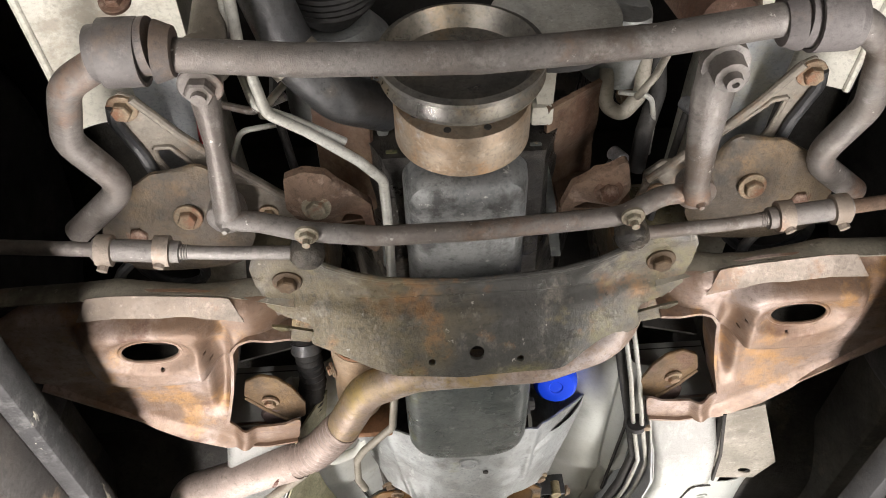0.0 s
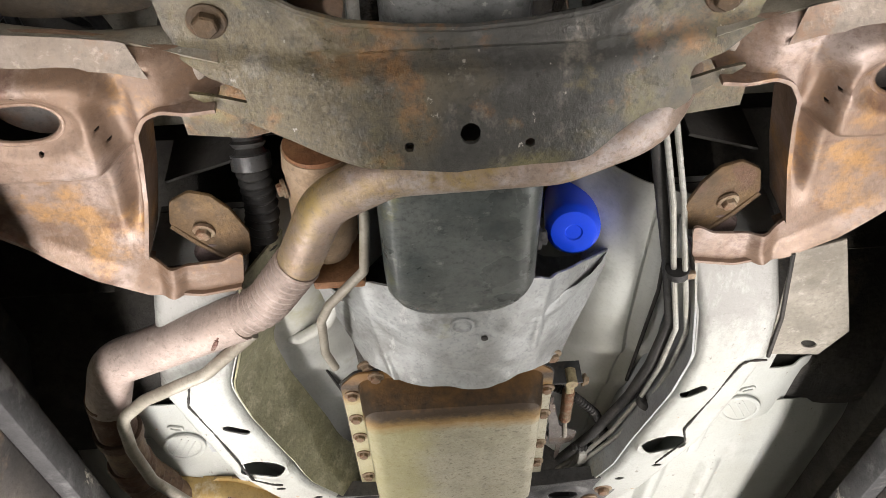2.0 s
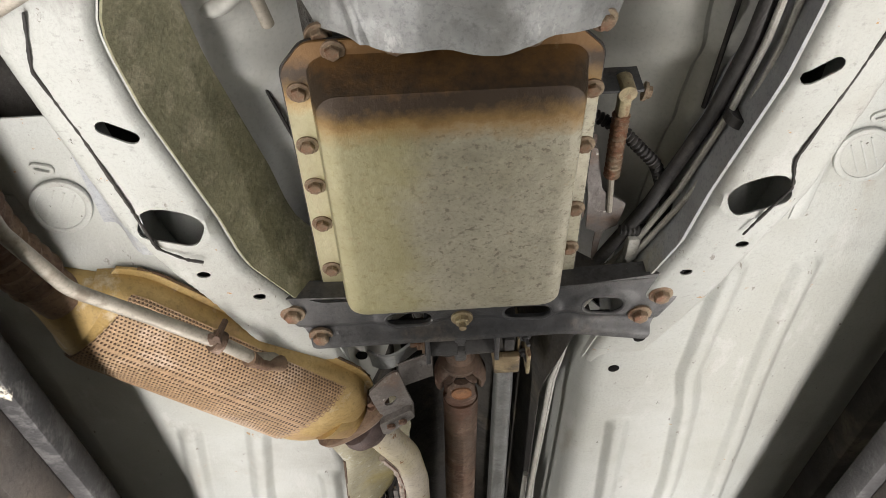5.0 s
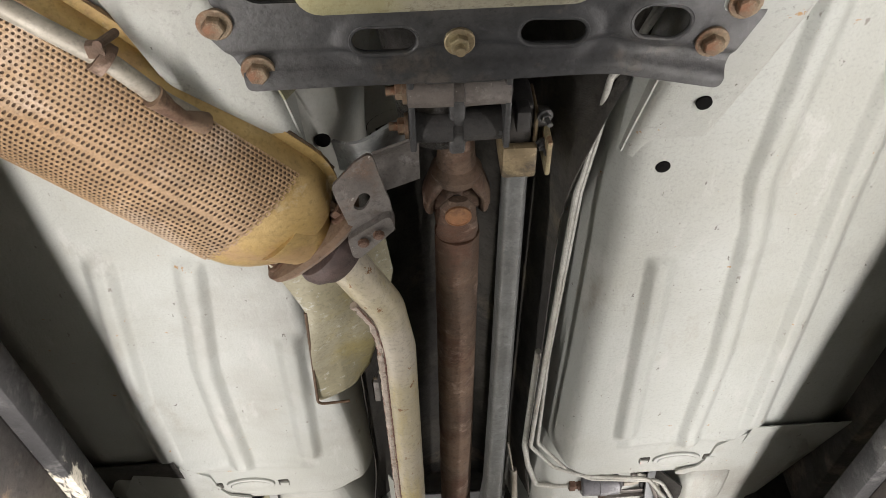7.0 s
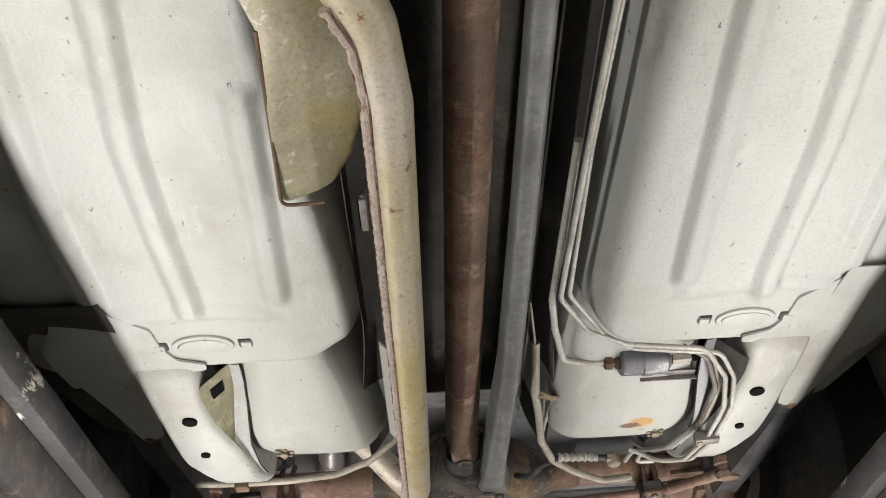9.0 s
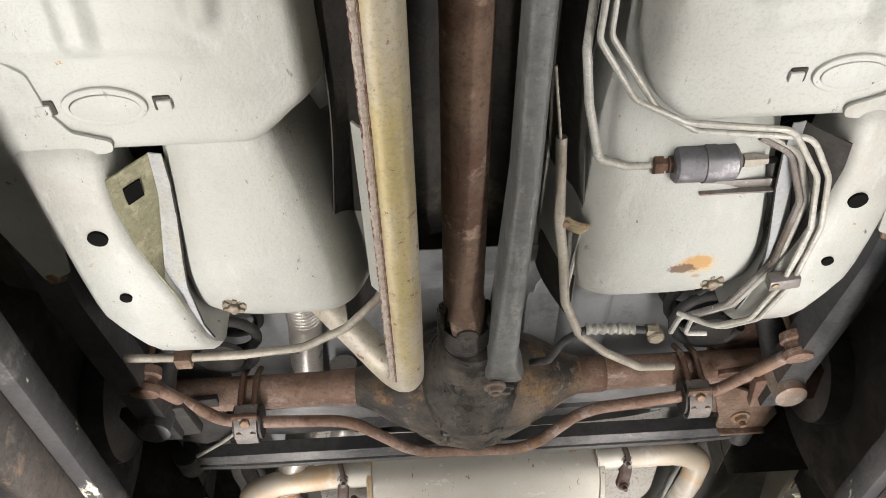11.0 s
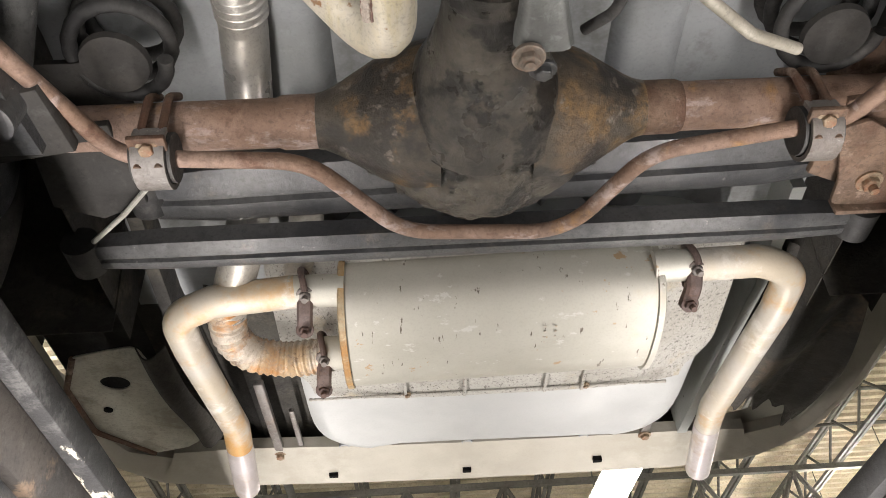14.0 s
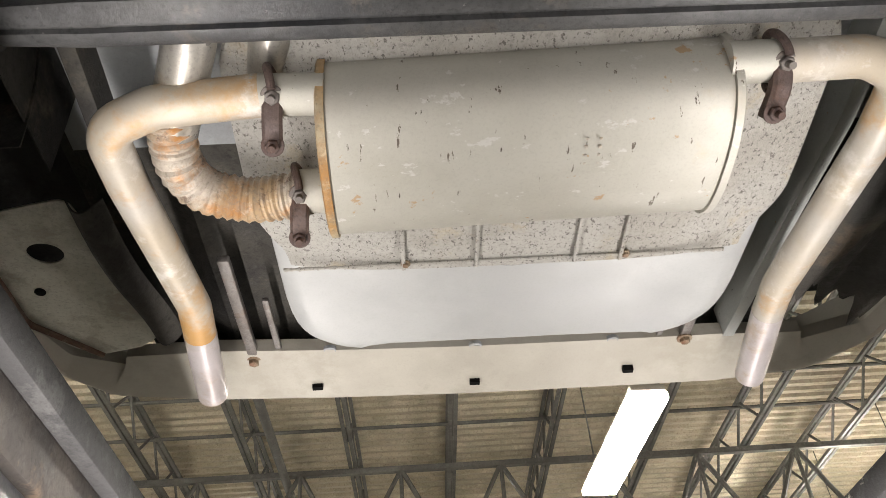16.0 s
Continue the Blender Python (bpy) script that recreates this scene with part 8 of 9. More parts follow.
def brace(s):
    """The triangulated brace between side rail and crossmember."""
    t = thing("front_brace", "dark steel triangular front brace with a cut-out", "brace", (s * 0.35, 0.72, 1.86), "front braces")
    m = [(0.400, 0.582), (0.380, 0.594), (0.346, 0.643), (0.308, 0.687), (0.270, 0.725), (0.230, 0.765), (0.219, 0.806), (0.262, 0.800), (0.340, 0.789), (0.370, 0.779), (0.381, 0.745), (0.394, 0.672), (0.412, 0.618)]
    hole = [(0.379, 0.667), (0.360, 0.666), (0.336, 0.703), (0.329, 0.718), (0.332, 0.732), (0.357, 0.732), (0.367, 0.718), (0.379, 0.685)] if s < 0 else [(0.380, 0.640), (0.364, 0.643), (0.314, 0.693), (0.292, 0.722), (0.300, 0.740), (0.347, 0.739), (0.372, 0.690)]
    pit = (0.296, 0.758) if s < 0 else (0.258, 0.758)

    def dish(x, y):
        x = abs(x)
        return 1.866 + 0.010 * (1 - step(((x - pit[0]) / 0.05) ** 2 + ((y - pit[1]) / 0.022) ** 2, 0.3, 1.0)) - 0.004 * step(y, 0.76, 0.79)
    part("plate", pressed([(s * x, y) for x, y in m][::s], [[(s * x, y) for x, y in hole][::s]], dish, 0.004, 0.004, 0.006), M_BRACE, t, "pressed plate", smooth=60)
    for nm, pts, r in (("front_fold", ((0.384, 0.590), (0.346, 0.643), (0.308, 0.687), (0.270, 0.725), (0.232, 0.764)), 0.0055), ("outer_fold", ((0.408, 0.600), (0.412, 0.622), (0.394, 0.674), (0.381, 0.745), (0.370, 0.778)), 0.0075)):
        part(nm, tube([(s * x, y, 1.862) for x, y in pts], r, 0.02, 10), M_BRACE if nm[0] == "f" else M_BLACK_STEEL, t)
    part("hole_fold", tube([(s * x, y, 1.865) for x, y in hole + hole[:1]], 0.0035, 0.006, 8), M_BRACE, t)
    bolt(t, (s * 0.349, 0.768, 1.864), (0, 0, -1), 0.0115, M_STEEL if s < 0 else M_BLACK_STEEL)
    bolt(t, (s * (0.263 if s < 0 else 0.247), 0.786, 1.862), (0, 0, -1), 0.009, M_BOLT)
    bolt(t, (s * 0.398, 0.605, 1.864), (0, 0, -1), 0.012, M_BOLT)
    return t


for s in (-1, 1):
    brace(s)


def engine():
    t = thing("engine", "grimy engine block with a grey front oil pan seen from below", "engine", (0, 0.9, 1.80))
    part("block", loft([[Vector((w * x - 0.008, y, 1.86 + 0.28 * z)) for x, z in ((-0.7, 0), (0.7, 0), (1, 0.3), (1.5, 1), (-1.5, 1), (-1, 0.3))] for y, w in ((0.70, 0.145), (1.15, 0.15))]), M_GREASE, t, "dark oily engine block")
    rings = []
    for z, k in ((1.885, 0.0), (1.84, 0.003), (1.815, 0.010), (1.805, 0.022), (1.803, 0.035)):
        x0, x1, y0, y1 = -0.088 + k, 0.074 - k, 0.700 + k * 0.8, 1.02
        loop = []
        for cx, cy, q in ((x1, y1, 0), (x0, y1, 1), (x0, y0, 2), (x1, y0, 3)):
            r = 0.028
            sx, sy = ((1, 1), (-1, 1), (-1, -1), (1, -1))[q]
            for j in range(6):
                a = math.pi / 2 * (q + j / 5)
                loop.append(Vector((cx - sx * r + r * math.cos(a), cy - sy * r + r * math.sin(a), z)))
        rings.append(loop)
    part("front_oil_pan", loft(rings), M_FRONT_PAN, t, "grey speckled shallow oil pan")
    rings = []
    for z, k in ((1.85, 0.0), (1.76, 0.0), (1.735, 0.003), (1.722, 0.010), (1.717, 0.020), (1.7155, 0.032)):
        x0, x1, y0, y1 = -0.104 + k, 0.082 - k, 0.990 + k, 1.238 - k
        loop = []
        for cx, cy, q in ((x1, y1, 0), (x0, y1, 1), (x0, y0, 2), (x1, y0, 3)):
            r = 0.055 if q < 2 else 0.02
            sx, sy = ((1, 1), (-1, 1), (-1, -1), (1, -1))[q]
            for j in range(8):
                a = math.pi / 2 * (q + j / 7)
                loop.append(Vector((cx - sx * r + r * math.cos(a), cy - sy * r + r * math.sin(a), z)))
        rings.append(loop)
    part("rear_oil_pan", loft(rings), M_PAN, t, "dark glossy oil pan sump")
    bolt(t, (0.083, 1.13, 1.755), (1, 0, 0), 0.010, M_BLACK_STEEL)
    for s, x in ((-1, -0.098), (1, 0.083)):
        part("pan_rail", tube([(x, 0.72, 1.89), (x + s * 0.012, 0.78, 1.885), (x + s * 0.014, 1.0, 1.88)], 0.009, 0.03, 10), M_BLACK_STEEL, t)
        for y in (0.73, 0.80, 0.88):
            bolt(t, (x + s * 0.010, y, 1.876), (0, 0, -1), 0.006, M_BLACK_STEEL)
    # damper and crank pulley
    c = Vector((-0.010, 0.612, 1.868))
    part("damper", turned(c, (0, 1, 0), [(0.0, 0.050), (0.0, 0.079), (0.003, 0.081), (0.055, 0.081), (0.058, 0.078), (0.058, 0.03)], 64), M_DAMPER, t, "machined harmonic damper ring")
    for k in range(9):
        a = 2 * math.pi * k / 9 + 0.2
        # dark discs on the ring paint the shade of its drillings
        part("damper_hole_disc", plate(round_loop(0, 0, 0.004), [], 0.002, facing(c + Vector((0.066 * math.cos(a), 0.0008, 0.066 * math.sin(a))), (0, -1, 0)), 0.0003), M_DARK, t)
    part("pulley", turned(c, (0, -1, 0), [(-0.005, 0.050), (0.018, 0.052), (0.024, 0.072), (0.030, 0.0925), (0.036, 0.095), (0.040, 0.090), (0.048, 0.086), (0.054, 0.095), (0.060, 0.0955), (0.0625, 0.088), (0.050, 0.080), (0.040, 0.074), (0.036, 0.03), (0.03, 0.004)], 64), M_PULLEY, t, "worn steel crank pulley")
    # accessories high up: alternator, pump, pulleys, hoses
    part("pump_pulley", turned((0.115, 0.62, 1.985), (0, -1, 0), [(-0.02, 0.04), (0.0, 0.078), (0.004, 0.082), (0.010, 0.076), (0.015, 0.082), (0.022, 0.082), (0.026, 0.07), (0.012, 0.05), (0.01, 0.003)], 48), M_BLACK, t, "black pump pulley")
    part("sticker", turned((0.115, 0.605, 1.985), (0, -1, 0), [(0.0, 0.0825), (0.014, 0.0828), (0.015, 0.0825)], 48), M_LINE_PALE, t, "worn printed label on the pulley rim")
    part("alternator_pulley", turned((-0.165, 0.58, 2.03), (0, -1, 0), [(-0.03, 0.03)] + [(0.004 * k, 0.058 + 0.0025 * (k % 2)) for k in range(10)] + [(0.042, 0.05), (0.040, 0.003)], 40), M_BLACK, t, "black grooved pulley")
    part("alternator", turned((-0.165, 0.64, 2.03), (0, 1, 0), [(-0.03, 0.05), (0.0, 0.075), (0.1, 0.075), (0.12, 0.05)], 32), M_ALU, t)
    part("pump_bracket", join(box(-0.17, -0.102, 0.655, 0.672, 1.905, 1.93, 0.004), box(-0.115, -0.100, 0.63, 0.70, 1.90, 1.99, 0.004)), M_ALU, t, "cast bracket")
    for y, z in ((0.655, 1.935), (0.655, 1.915)):
        bolt(t, (-0.107, y - 0.02, z), (0, -1, -0.2), 0.007, M_BOLT)
    part("front_bracket", loft([[Vector((x, y, z)) for x, y, z in ((0.085 + a, 0.60 + b, 1.99), (0.125 + a * 0.4, 0.60 + b, 1.99), (0.105, 0.66 + b, 1.90), (0.085, 0.66 + b, 1.90))] for a, b in ((0, 0), (0.002, 0.012))]), M_FENDER, t, "pale flat bracket")
    part("bracket_foot", box(0.078, 0.106, 0.66, 0.69, 1.893, 1.915, 0.004), M_FENDER, t)
    for s in (-1, 1):
        cx, cz = s * 0.202, 1.872
        out = [(-0.232, 0.712), (-0.206, 0.702), (-0.180, 0.708), (-0.150, 0.742), (-0.128, 0.765), (-0.126, 0.815), (-0.134, 0.822), (-0.142, 0.784), (-0.162, 0.778), (-0.172, 0.800), (-0.218, 0.798), (-0.236, 0.765)] if s < 0 else [(0.118, 0.830), (0.120, 0.785), (0.130, 0.750), (0.155, 0.722), (0.196, 0.712), (0.204, 0.760), (0.192, 0.800), (0.172, 0.788), (0.152, 0.780), (0.134, 0.794), (0.130, 0.832)]
        mid = (-0.195, 0.748) if s < 0 else (0.172, 0.748)
        part("engine_mount", pressed(out[::-1], [], lambda x, y: 1.846 - 0.016 * (1 - step(math.hypot(x - mid[0], y - mid[1]), 0.014, 0.045)) + 0.10 * max(0.0, y - 0.775), 0.004, 0.012, 0.008), M_RUST, t, "folded rusty engine mount bracket", smooth=60)
        part("mount_wall", sheet(lambda u, v: (mid[0] + s * (-0.055 + 0.10 * u), 0.80 + 0.01 * u, 1.852 + 0.07 * v), 0, 1, 6, 0, 1, 4, 0.004), M_RUST, t)
        bolt(t, (mid[0], mid[1], 1.831), (0, -0.2, -1), 0.0125, M_ANCHOR if s < 0 else M_RUST, True)
    for s in (-1, 1):
        part("block_side", sheet(lambda u, v: (s * (0.108 + 0.075 * u) - 0.012, 0.66 + 0.26 * v, 1.895 + 0.05 * u + 0.006 * math.sin(20 * v)), 0, 1, 10, 0, 1, 14, 0.006), M_PIPE_DARK, t, "rust-brown side of the block")
        x0 = 0.089 if s > 0 else 0.104
        part("pan_strap", sheet(lambda u, v: (s * (x0 - 0.014 * (1 - v) ** 3 + 0.014 * u + (0.03 * v if s > 0 else 0.004 * v)), 0.697 + 0.22 * v, 1.872 + 0.012 * math.sin(3 * v)), 0, 1, 4, 0, 1, 16, 0.004), M_PAN, t, "dark strap along the pan rail")
        bolt(t, (s * (x0 - 0.006), 0.706, 1.871), (0, 0, -1), 0.006, M_BOLT)
    # starter with solenoid
    part("starter_motor", turned((-0.168, 1.015, 1.815), (-0.05, 1, 0.0), [(0, 0.03), (0.004, 0.040), (0.03, 0.042), (0.032, 0.040), (0.15, 0.040), (0.16, 0.034), (0.18, 0.03)], 32), M_STARTER_CAN, t, "tan rust-stained starter motor")
    part("starter_end", turned((-0.168, 1.013, 1.815), (0, -1, 0), [(-0.01, 0.04), (0.0, 0.038), (0.003, 0.012), (0.016, 0.010), (0.018, 0.004)], 24), M_STARTER, t)
    bolt(t, (-0.212, 1.07, 1.80), (-1, 0, -0.4), 0.008, M_BOLT)
    part("starter_cable", tube([(-0.205, 1.03, 1.85), (-0.24, 0.99, 1.87), (-0.29, 0.96, 1.90)], 0.006, 0.03, 10), M_RED_WIRE, t, "red battery cable")
    part("starter_shield", box(-0.195, -0.13, 1.20, 1.215, 1.76, 1.84, 0.004), M_STARTER, t)
    # oil filter on its adapter
    fc, fd = Vector((0.146, 1.215, 1.834)), Vector((-0.10, -0.36, -0.92)).normalized()
    part("filter_adapter", turned(fc - fd * 0.11, fd, [(-0.04, 0.035), (-0.005, 0.045), (0.0, 0.047), (0.008, 0.047), (0.01, 0.03)], 32), M_RUST, t)
    part("oil_filter", turned(fc, fd, [(-0.10, 0.030), (-0.099, 0.036), (-0.094, 0.0375), (-0.012, 0.0375), (-0.004, 0.0355), (0.002, 0.030), (0.004, 0.020), (0.0035, 0.012), (0.0015, 0.010), (0.0015, 0.001)], 48), M_BLUE, t, "bright blue spin-on oil filter")
    part("filter_clip", box(0.096, 0.104, 1.06, 1.08, 1.795, 1.815, 0.002), M_CANISTER, t)
    part("oil_sender", ribbed([(0.175, 1.045, 1.83), (0.215, 1.04, 1.83), (0.225, 1.06, 1.84)], 0.009, 0.0015, 0.008, 14), M_BLACK, t)
    part("sender_tip", turned((0.205, 1.043, 1.825), (0.6, -0.2, 0), [(0, 0.010), (0.02, 0.010), (0.022, 0.004)], 14), M_RUST, t)
    return t


engine()


def steering_pump():
    t = thing("steering_pump", "grey cast pump with a black pressure hose beside the engine", "pump", (0.20, 0.60, 1.99))
    part("body", turned((0.205, 0.66, 2.00), (0.1, -1, 0.05), [(-0.04, 0.03), (-0.03, 0.045), (0.03, 0.047), (0.04, 0.036), (0.06, 0.03)], 28), M_ALU, t, "grey cast body")
    part("reservoir", box(0.175, 0.25, 0.60, 0.70, 2.0, 2.10, 0.02, 3), M_ALU, t)
    part("hose", tube([(0.185, 0.66, 1.965), (0.182, 0.70, 1.94), (0.205, 0.715, 1.935), (0.228, 0.69, 1.945), (0.235, 0.62, 1.98)], 0.010, 0.02, 12), M_LINE, t, "bent metal-ended hose")
    part("pressure_hose", tube([(0.250, 0.62, 2.0), (0.252, 0.69, 1.95), (0.238, 0.74, 1.93), (0.235, 0.80, 1.92)], 0.012, 0.03, 12), M_BLACK, t, "black rubber hose")
    bolt(t, (0.215, 0.705, 1.965), (0, -0.3, -1), 0.009, M_BOLT)
    return t


steering_pump()


def wiring(pts, r=0.006):
    t = thing("wiring_harness", "black wiring loom clipped beside the engine", "wire", pts[0], "engine wiring")
    part("loom", tube(pts, r, 0.03, 10), M_BLACK, t)
    part("connector", turned(pts[-1], (0.4, -0.2, -1), [(-0.012, 0.006), (-0.010, 0.010), (0.012, 0.010), (0.014, 0.006)], 12), M_CANISTER, t, "grey plug")


wiring([(0.135, 0.86, 1.88), (0.150, 0.80, 1.875), (0.178, 0.765, 1.88), (0.195, 0.745, 1.89)])
wiring([(-0.235, 0.60, 1.99), (-0.245, 0.68, 1.95), (-0.23, 0.76, 1.92), (-0.225, 0.83, 1.91)])
wiring([(0.255, 0.86, 1.88), (0.27, 0.80, 1.90), (0.29, 0.70, 1.93)], 0.005)


def hose(name, label, pts, r, mat, cat="hose", bend=0.04, rib=None, seg=14):
    t = thing(name, label, cat, pts[0])
    if rib:
        part("hose", ribbed(pts, r, rib[0], rib[1], seg, bend), mat, t)
    else:
        part("tube", tube(pts, r, bend, seg), mat, t)
    return t


rad = hose("radiator_hose", "thick grey-black lower radiator hose", [(-0.26, 0.42, 2.00), (-0.235, 0.50, 1.95), (-0.20, 0.575, 1.90), (-0.155, 0.625, 1.888), (-0.10, 0.67, 1.92)], 0.030, M_BLACK_STEEL, "hose", 0.06, seg=24)
part("hose_clamp", turned((-0.200, 0.575, 1.90), (0.62, 0.70, -0.35), [(-0.006, 0.0302), (-0.006, 0.033), (0.006, 0.033), (0.006, 0.0302)], 24), M_LINE, rad, "metal worm clamp")
line = hose("cooler_line", "pale bent steel cooler line at the front", [(-0.255, 0.44, 1.90), (-0.25, 0.52, 1.86), (-0.232, 0.602, 1.838), (-0.19, 0.632, 1.838), (-0.135, 0.682, 1.838), (-0.109, 0.715, 1.838), (-0.108, 0.80, 1.83), (-0.112, 0.98, 1.82)], 0.0065, M_LINE_PALE, "pipe", 0.02)
hose("cooler_line", "pale bent steel cooler line at the front", [(-0.262, 0.44, 1.91), (-0.262, 0.52, 1.87), (-0.246, 0.596, 1.846), (-0.20, 0.622, 1.846), (-0.15, 0.66, 1.85)], 0.005, M_LINE_PALE, "pipe", 0.02)
duct = hose("ribbed_air_duct", "black ribbed air duct by the starter", [(-0.255, 1.00, 1.88), (-0.252, 1.06, 1.84), (-0.250, 1.13, 1.825), (-0.27, 1.22, 1.81), (-0.31, 1.29, 1.81)], 0.019, M_BLACK, "hose", 0.05, (0.0028, 0.012), 18)
part("collar", turned((-0.252, 1.06, 1.84), (0.03, 0.85, -0.5), [(-0.010, 0.020), (-0.009, 0.024), (0.009, 0.024), (0.010, 0.020)], 20), M_BLACK_STEEL, duct, "dark collar")
hose("transmission_cooler_pipe", "pale bent steel transmission cooler pipe", [(-0.118, 0.95, 1.80), (-0.120, 1.09, 1.760), (-0.128, 1.17, 1.752), (-0.178, 1.228, 1.745), (-0.192, 1.26, 1.745), (-0.198, 1.345, 1.752), (-0.190, 1.392, 1.757)], 0.0062, M_LINE, "pipe", 0.012)
hose("tunnel_pipe", "grey pipe curving along the tunnel wall", [(-0.30, 1.40, 1.86), (-0.26, 1.43, 1.83), (-0.20, 1.37, 1.82), (-0.17, 1.30, 1.83)], 0.009, M_TUNNEL, "pipe", 0.05)
for k in range(2):
    hose("brake_hose", "thin dark bent pipe beside the engine", [(-0.245 + 0.3 * 1.55 * k, 0.68, 1.93), (-0.255 + 0.465 * k, 0.655, 1.90), (-0.235 + 0.465 * k, 0.635, 1.91), (-0.21 + 0.465 * k, 0.63, 1.95)], 0.005, M_LINE, "pipe", 0.02)
for k, (dx, dz) in enumerate(((0.0, 0.0), (0.013, 0.006))):
    hose("brake_line", "thin pale brake line clipped along the frame rail", [(0.238 - dx, 0.98, 1.85), (0.256 - dx, 1.10, 1.772), (0.268 - dx, 1.19, 1.742 + dz), (0.298 - dx, 1.33, 1.742 + dz), (0.293 - dx, 1.43, 1.742 + dz), (0.280 - dx, 1.52, 1.745 + dz), (0.252 - dx, 1.64, 1.752 + dz), (0.205 - dx * 0.5, 1.78, 1.772 + dz), (0.150 + dx * 0.6, 1.93, 1.795 + dz), (0.130 + dx * 0.5, 2.10, 1.790 + dz), (0.120 + dx * 0.4, 2.45, 1.783 + dz), (0.118 + dx, 2.74, 1.790 + dz), (0.165 + 2 * dx, 2.815 + dx, 1.783), (0.225 + dx, 2.843 + dx, 1.775), (0.345 + 2 * dx, 2.855 + dx, 1.768), (0.385 + dx, 2.915, 1.752), (0.398 + dx, 2.99, 1.742), (0.391 + dx, 3.09, 1.736), (0.373 + dx, 3.175, 1.742), (0.335 + dx, 3.216 + dx * 0.5, 1.762), (0.290, 3.212, 1.785)], 0.0038, M_LINE_PALE, "pipe", 0.03, seg=10)
hose("loom_conduit", "black wiring conduit clipped along the frame rail", [(0.215, 0.98, 1.86), (0.236, 1.11, 1.79), (0.252, 1.19, 1.765), (0.281, 1.33, 1.762), (0.272, 1.44, 1.762), (0.255, 1.54, 1.766), (0.215, 1.68, 1.776), (0.17, 1.80, 1.79)], 0.0085, M_BLACK, "conduit", 0.04)
for y, x in ((1.20, 0.262), (1.525, 0.276)):
    t = thing("line_clip", "small black clip holding lines to the frame rail", "clip", (x, y, 1.74), "line clips")
    part("band", turned((x, y, 1.747), (-0.3 if y > 1.4 else 0.2, 1, 0), [(-0.006, 0.013), (-0.006, 0.0155), (0.006, 0.0155), (0.006, 0.013)], 16), M_BLACK, t)
    part("ear", box(x + 0.008, x + 0.020, y - 0.006, y + 0.006, 1.735, 1.742, 0.002), M_BOLT, t)
hose("fuel_feed_line", "thin pale fuel line into the filter", [(0.112, 2.45, 1.80), (0.110, 2.76, 1.803), (0.120, 2.83, 1.80), (0.140, 2.912, 1.797), (0.175, 2.926, 1.797), (0.215, 2.926, 1.797)], 0.0052, M_LINE_PALE, "pipe", 0.02)


def fuel_filter():
    t = thing("fuel_filter", "grey metal fuel filter can in a bracket", "fuel filter", (0.27, 2.926, 1.80))
    part("can", turned((0.232, 2.926, 1.797), (1, 0.0, 0), [(-0.003, 0.006), (-0.002, 0.020), (0.001, 0.0232), (0.004, 0.0235), (0.070, 0.0235), (0.074, 0.019), (0.080, 0.009)], 32), M_CAN, t, "grey metal can")
    part("nipple", turned((0.206, 2.926, 1.797), (1, 0, 0), [(0, 0.007), (0.001, 0.0125), (0.012, 0.0125), (0.013, 0.009), (0.017, 0.009), (0.018, 0.012), (0.028, 0.012)], 6), M_RUST, t, "rusty hexagon connector")
    part("nipple", turned((0.314, 2.926, 1.797), (1, 0, 0), [(0, 0.009), (0.014, 0.009), (0.03, 0.006)], 6), M_LINE, t)
    part("strap", turned((0.272, 2.926, 1.797), (1, 0, 0), [(-0.007, 0.0236), (-0.007, 0.0250), (0.007, 0.0250), (0.007, 0.0236)], 28), M_CAN, t)
    part("bracket", box(0.268, 0.368, 2.952, 2.966, 1.790, 1.793, 0.001), M_STEEL, t)
    part("bracket_edge", box(0.268, 0.368, 2.965, 2.968, 1.782, 1.793, 0.001), M_STEEL, t)
    return t


fuel_filter()
for dx in (0.0, 0.011):
    hose("fuel_line", "thin grey fuel line curling round the rear floor", [(0.325 + dx, 2.888, 1.795), (0.362 + dx, 2.905, 1.785), (0.385 + dx * 0.7, 2.965, 1.765), (0.380 + dx * 0.7, 3.07, 1.757), (0.345 + dx, 3.17, 1.765), (0.305 + dx, 3.22, 1.785)], 0.0045, M_LINE_PALE if dx else M_STEEL, "pipe", 0.03, seg=10)
t = thing("line_clip", "grey plastic clip round the bundle of lines", "clip", (0.39, 3.08, 1.74), "line clips")
part("band", moved(box(-0.022, 0.018, -0.010, 0.010, -0.009, 0.010, 0.003), pose(0.393, 3.085, 1.737, 0, 0, -8)), M_STEEL, t)
part("screw", turned((0.378, 3.085, 1.728), (0, 0, -1), [(-0.002, 0.005), (0.002, 0.005), (0.003, 0.003)], 10), M_BOLT, t)
hose("vent_hose_pair", "dark grey hose curling up past the rear floor", [(0.352, 2.93, 1.80), (0.372, 3.0, 1.795), (0.368, 3.12, 1.80), (0.33, 3.21, 1.82)], 0.007, M_BLACK, "hose", 0.05)
hose("parking_brake_cable", "tan sheathed parking brake cable above the axle", [(-0.52, 3.235, 1.775), (-0.42, 3.243, 1.775), (-0.34, 3.245, 1.776), (-0.25, 3.243, 1.782), (-0.185, 3.215, 1.792), (-0.12, 3.15, 1.81)], 0.0062, M_LINE, "cable", 0.05)
cb = thing("cable_guide", "small rusty clip on the parking brake cable", "clip", (-0.42, 3.245, 1.775))
part("clip", box(-0.433, -0.408, 3.233, 3.257, 1.763, 1.79, 0.004), M_RUST, cb)
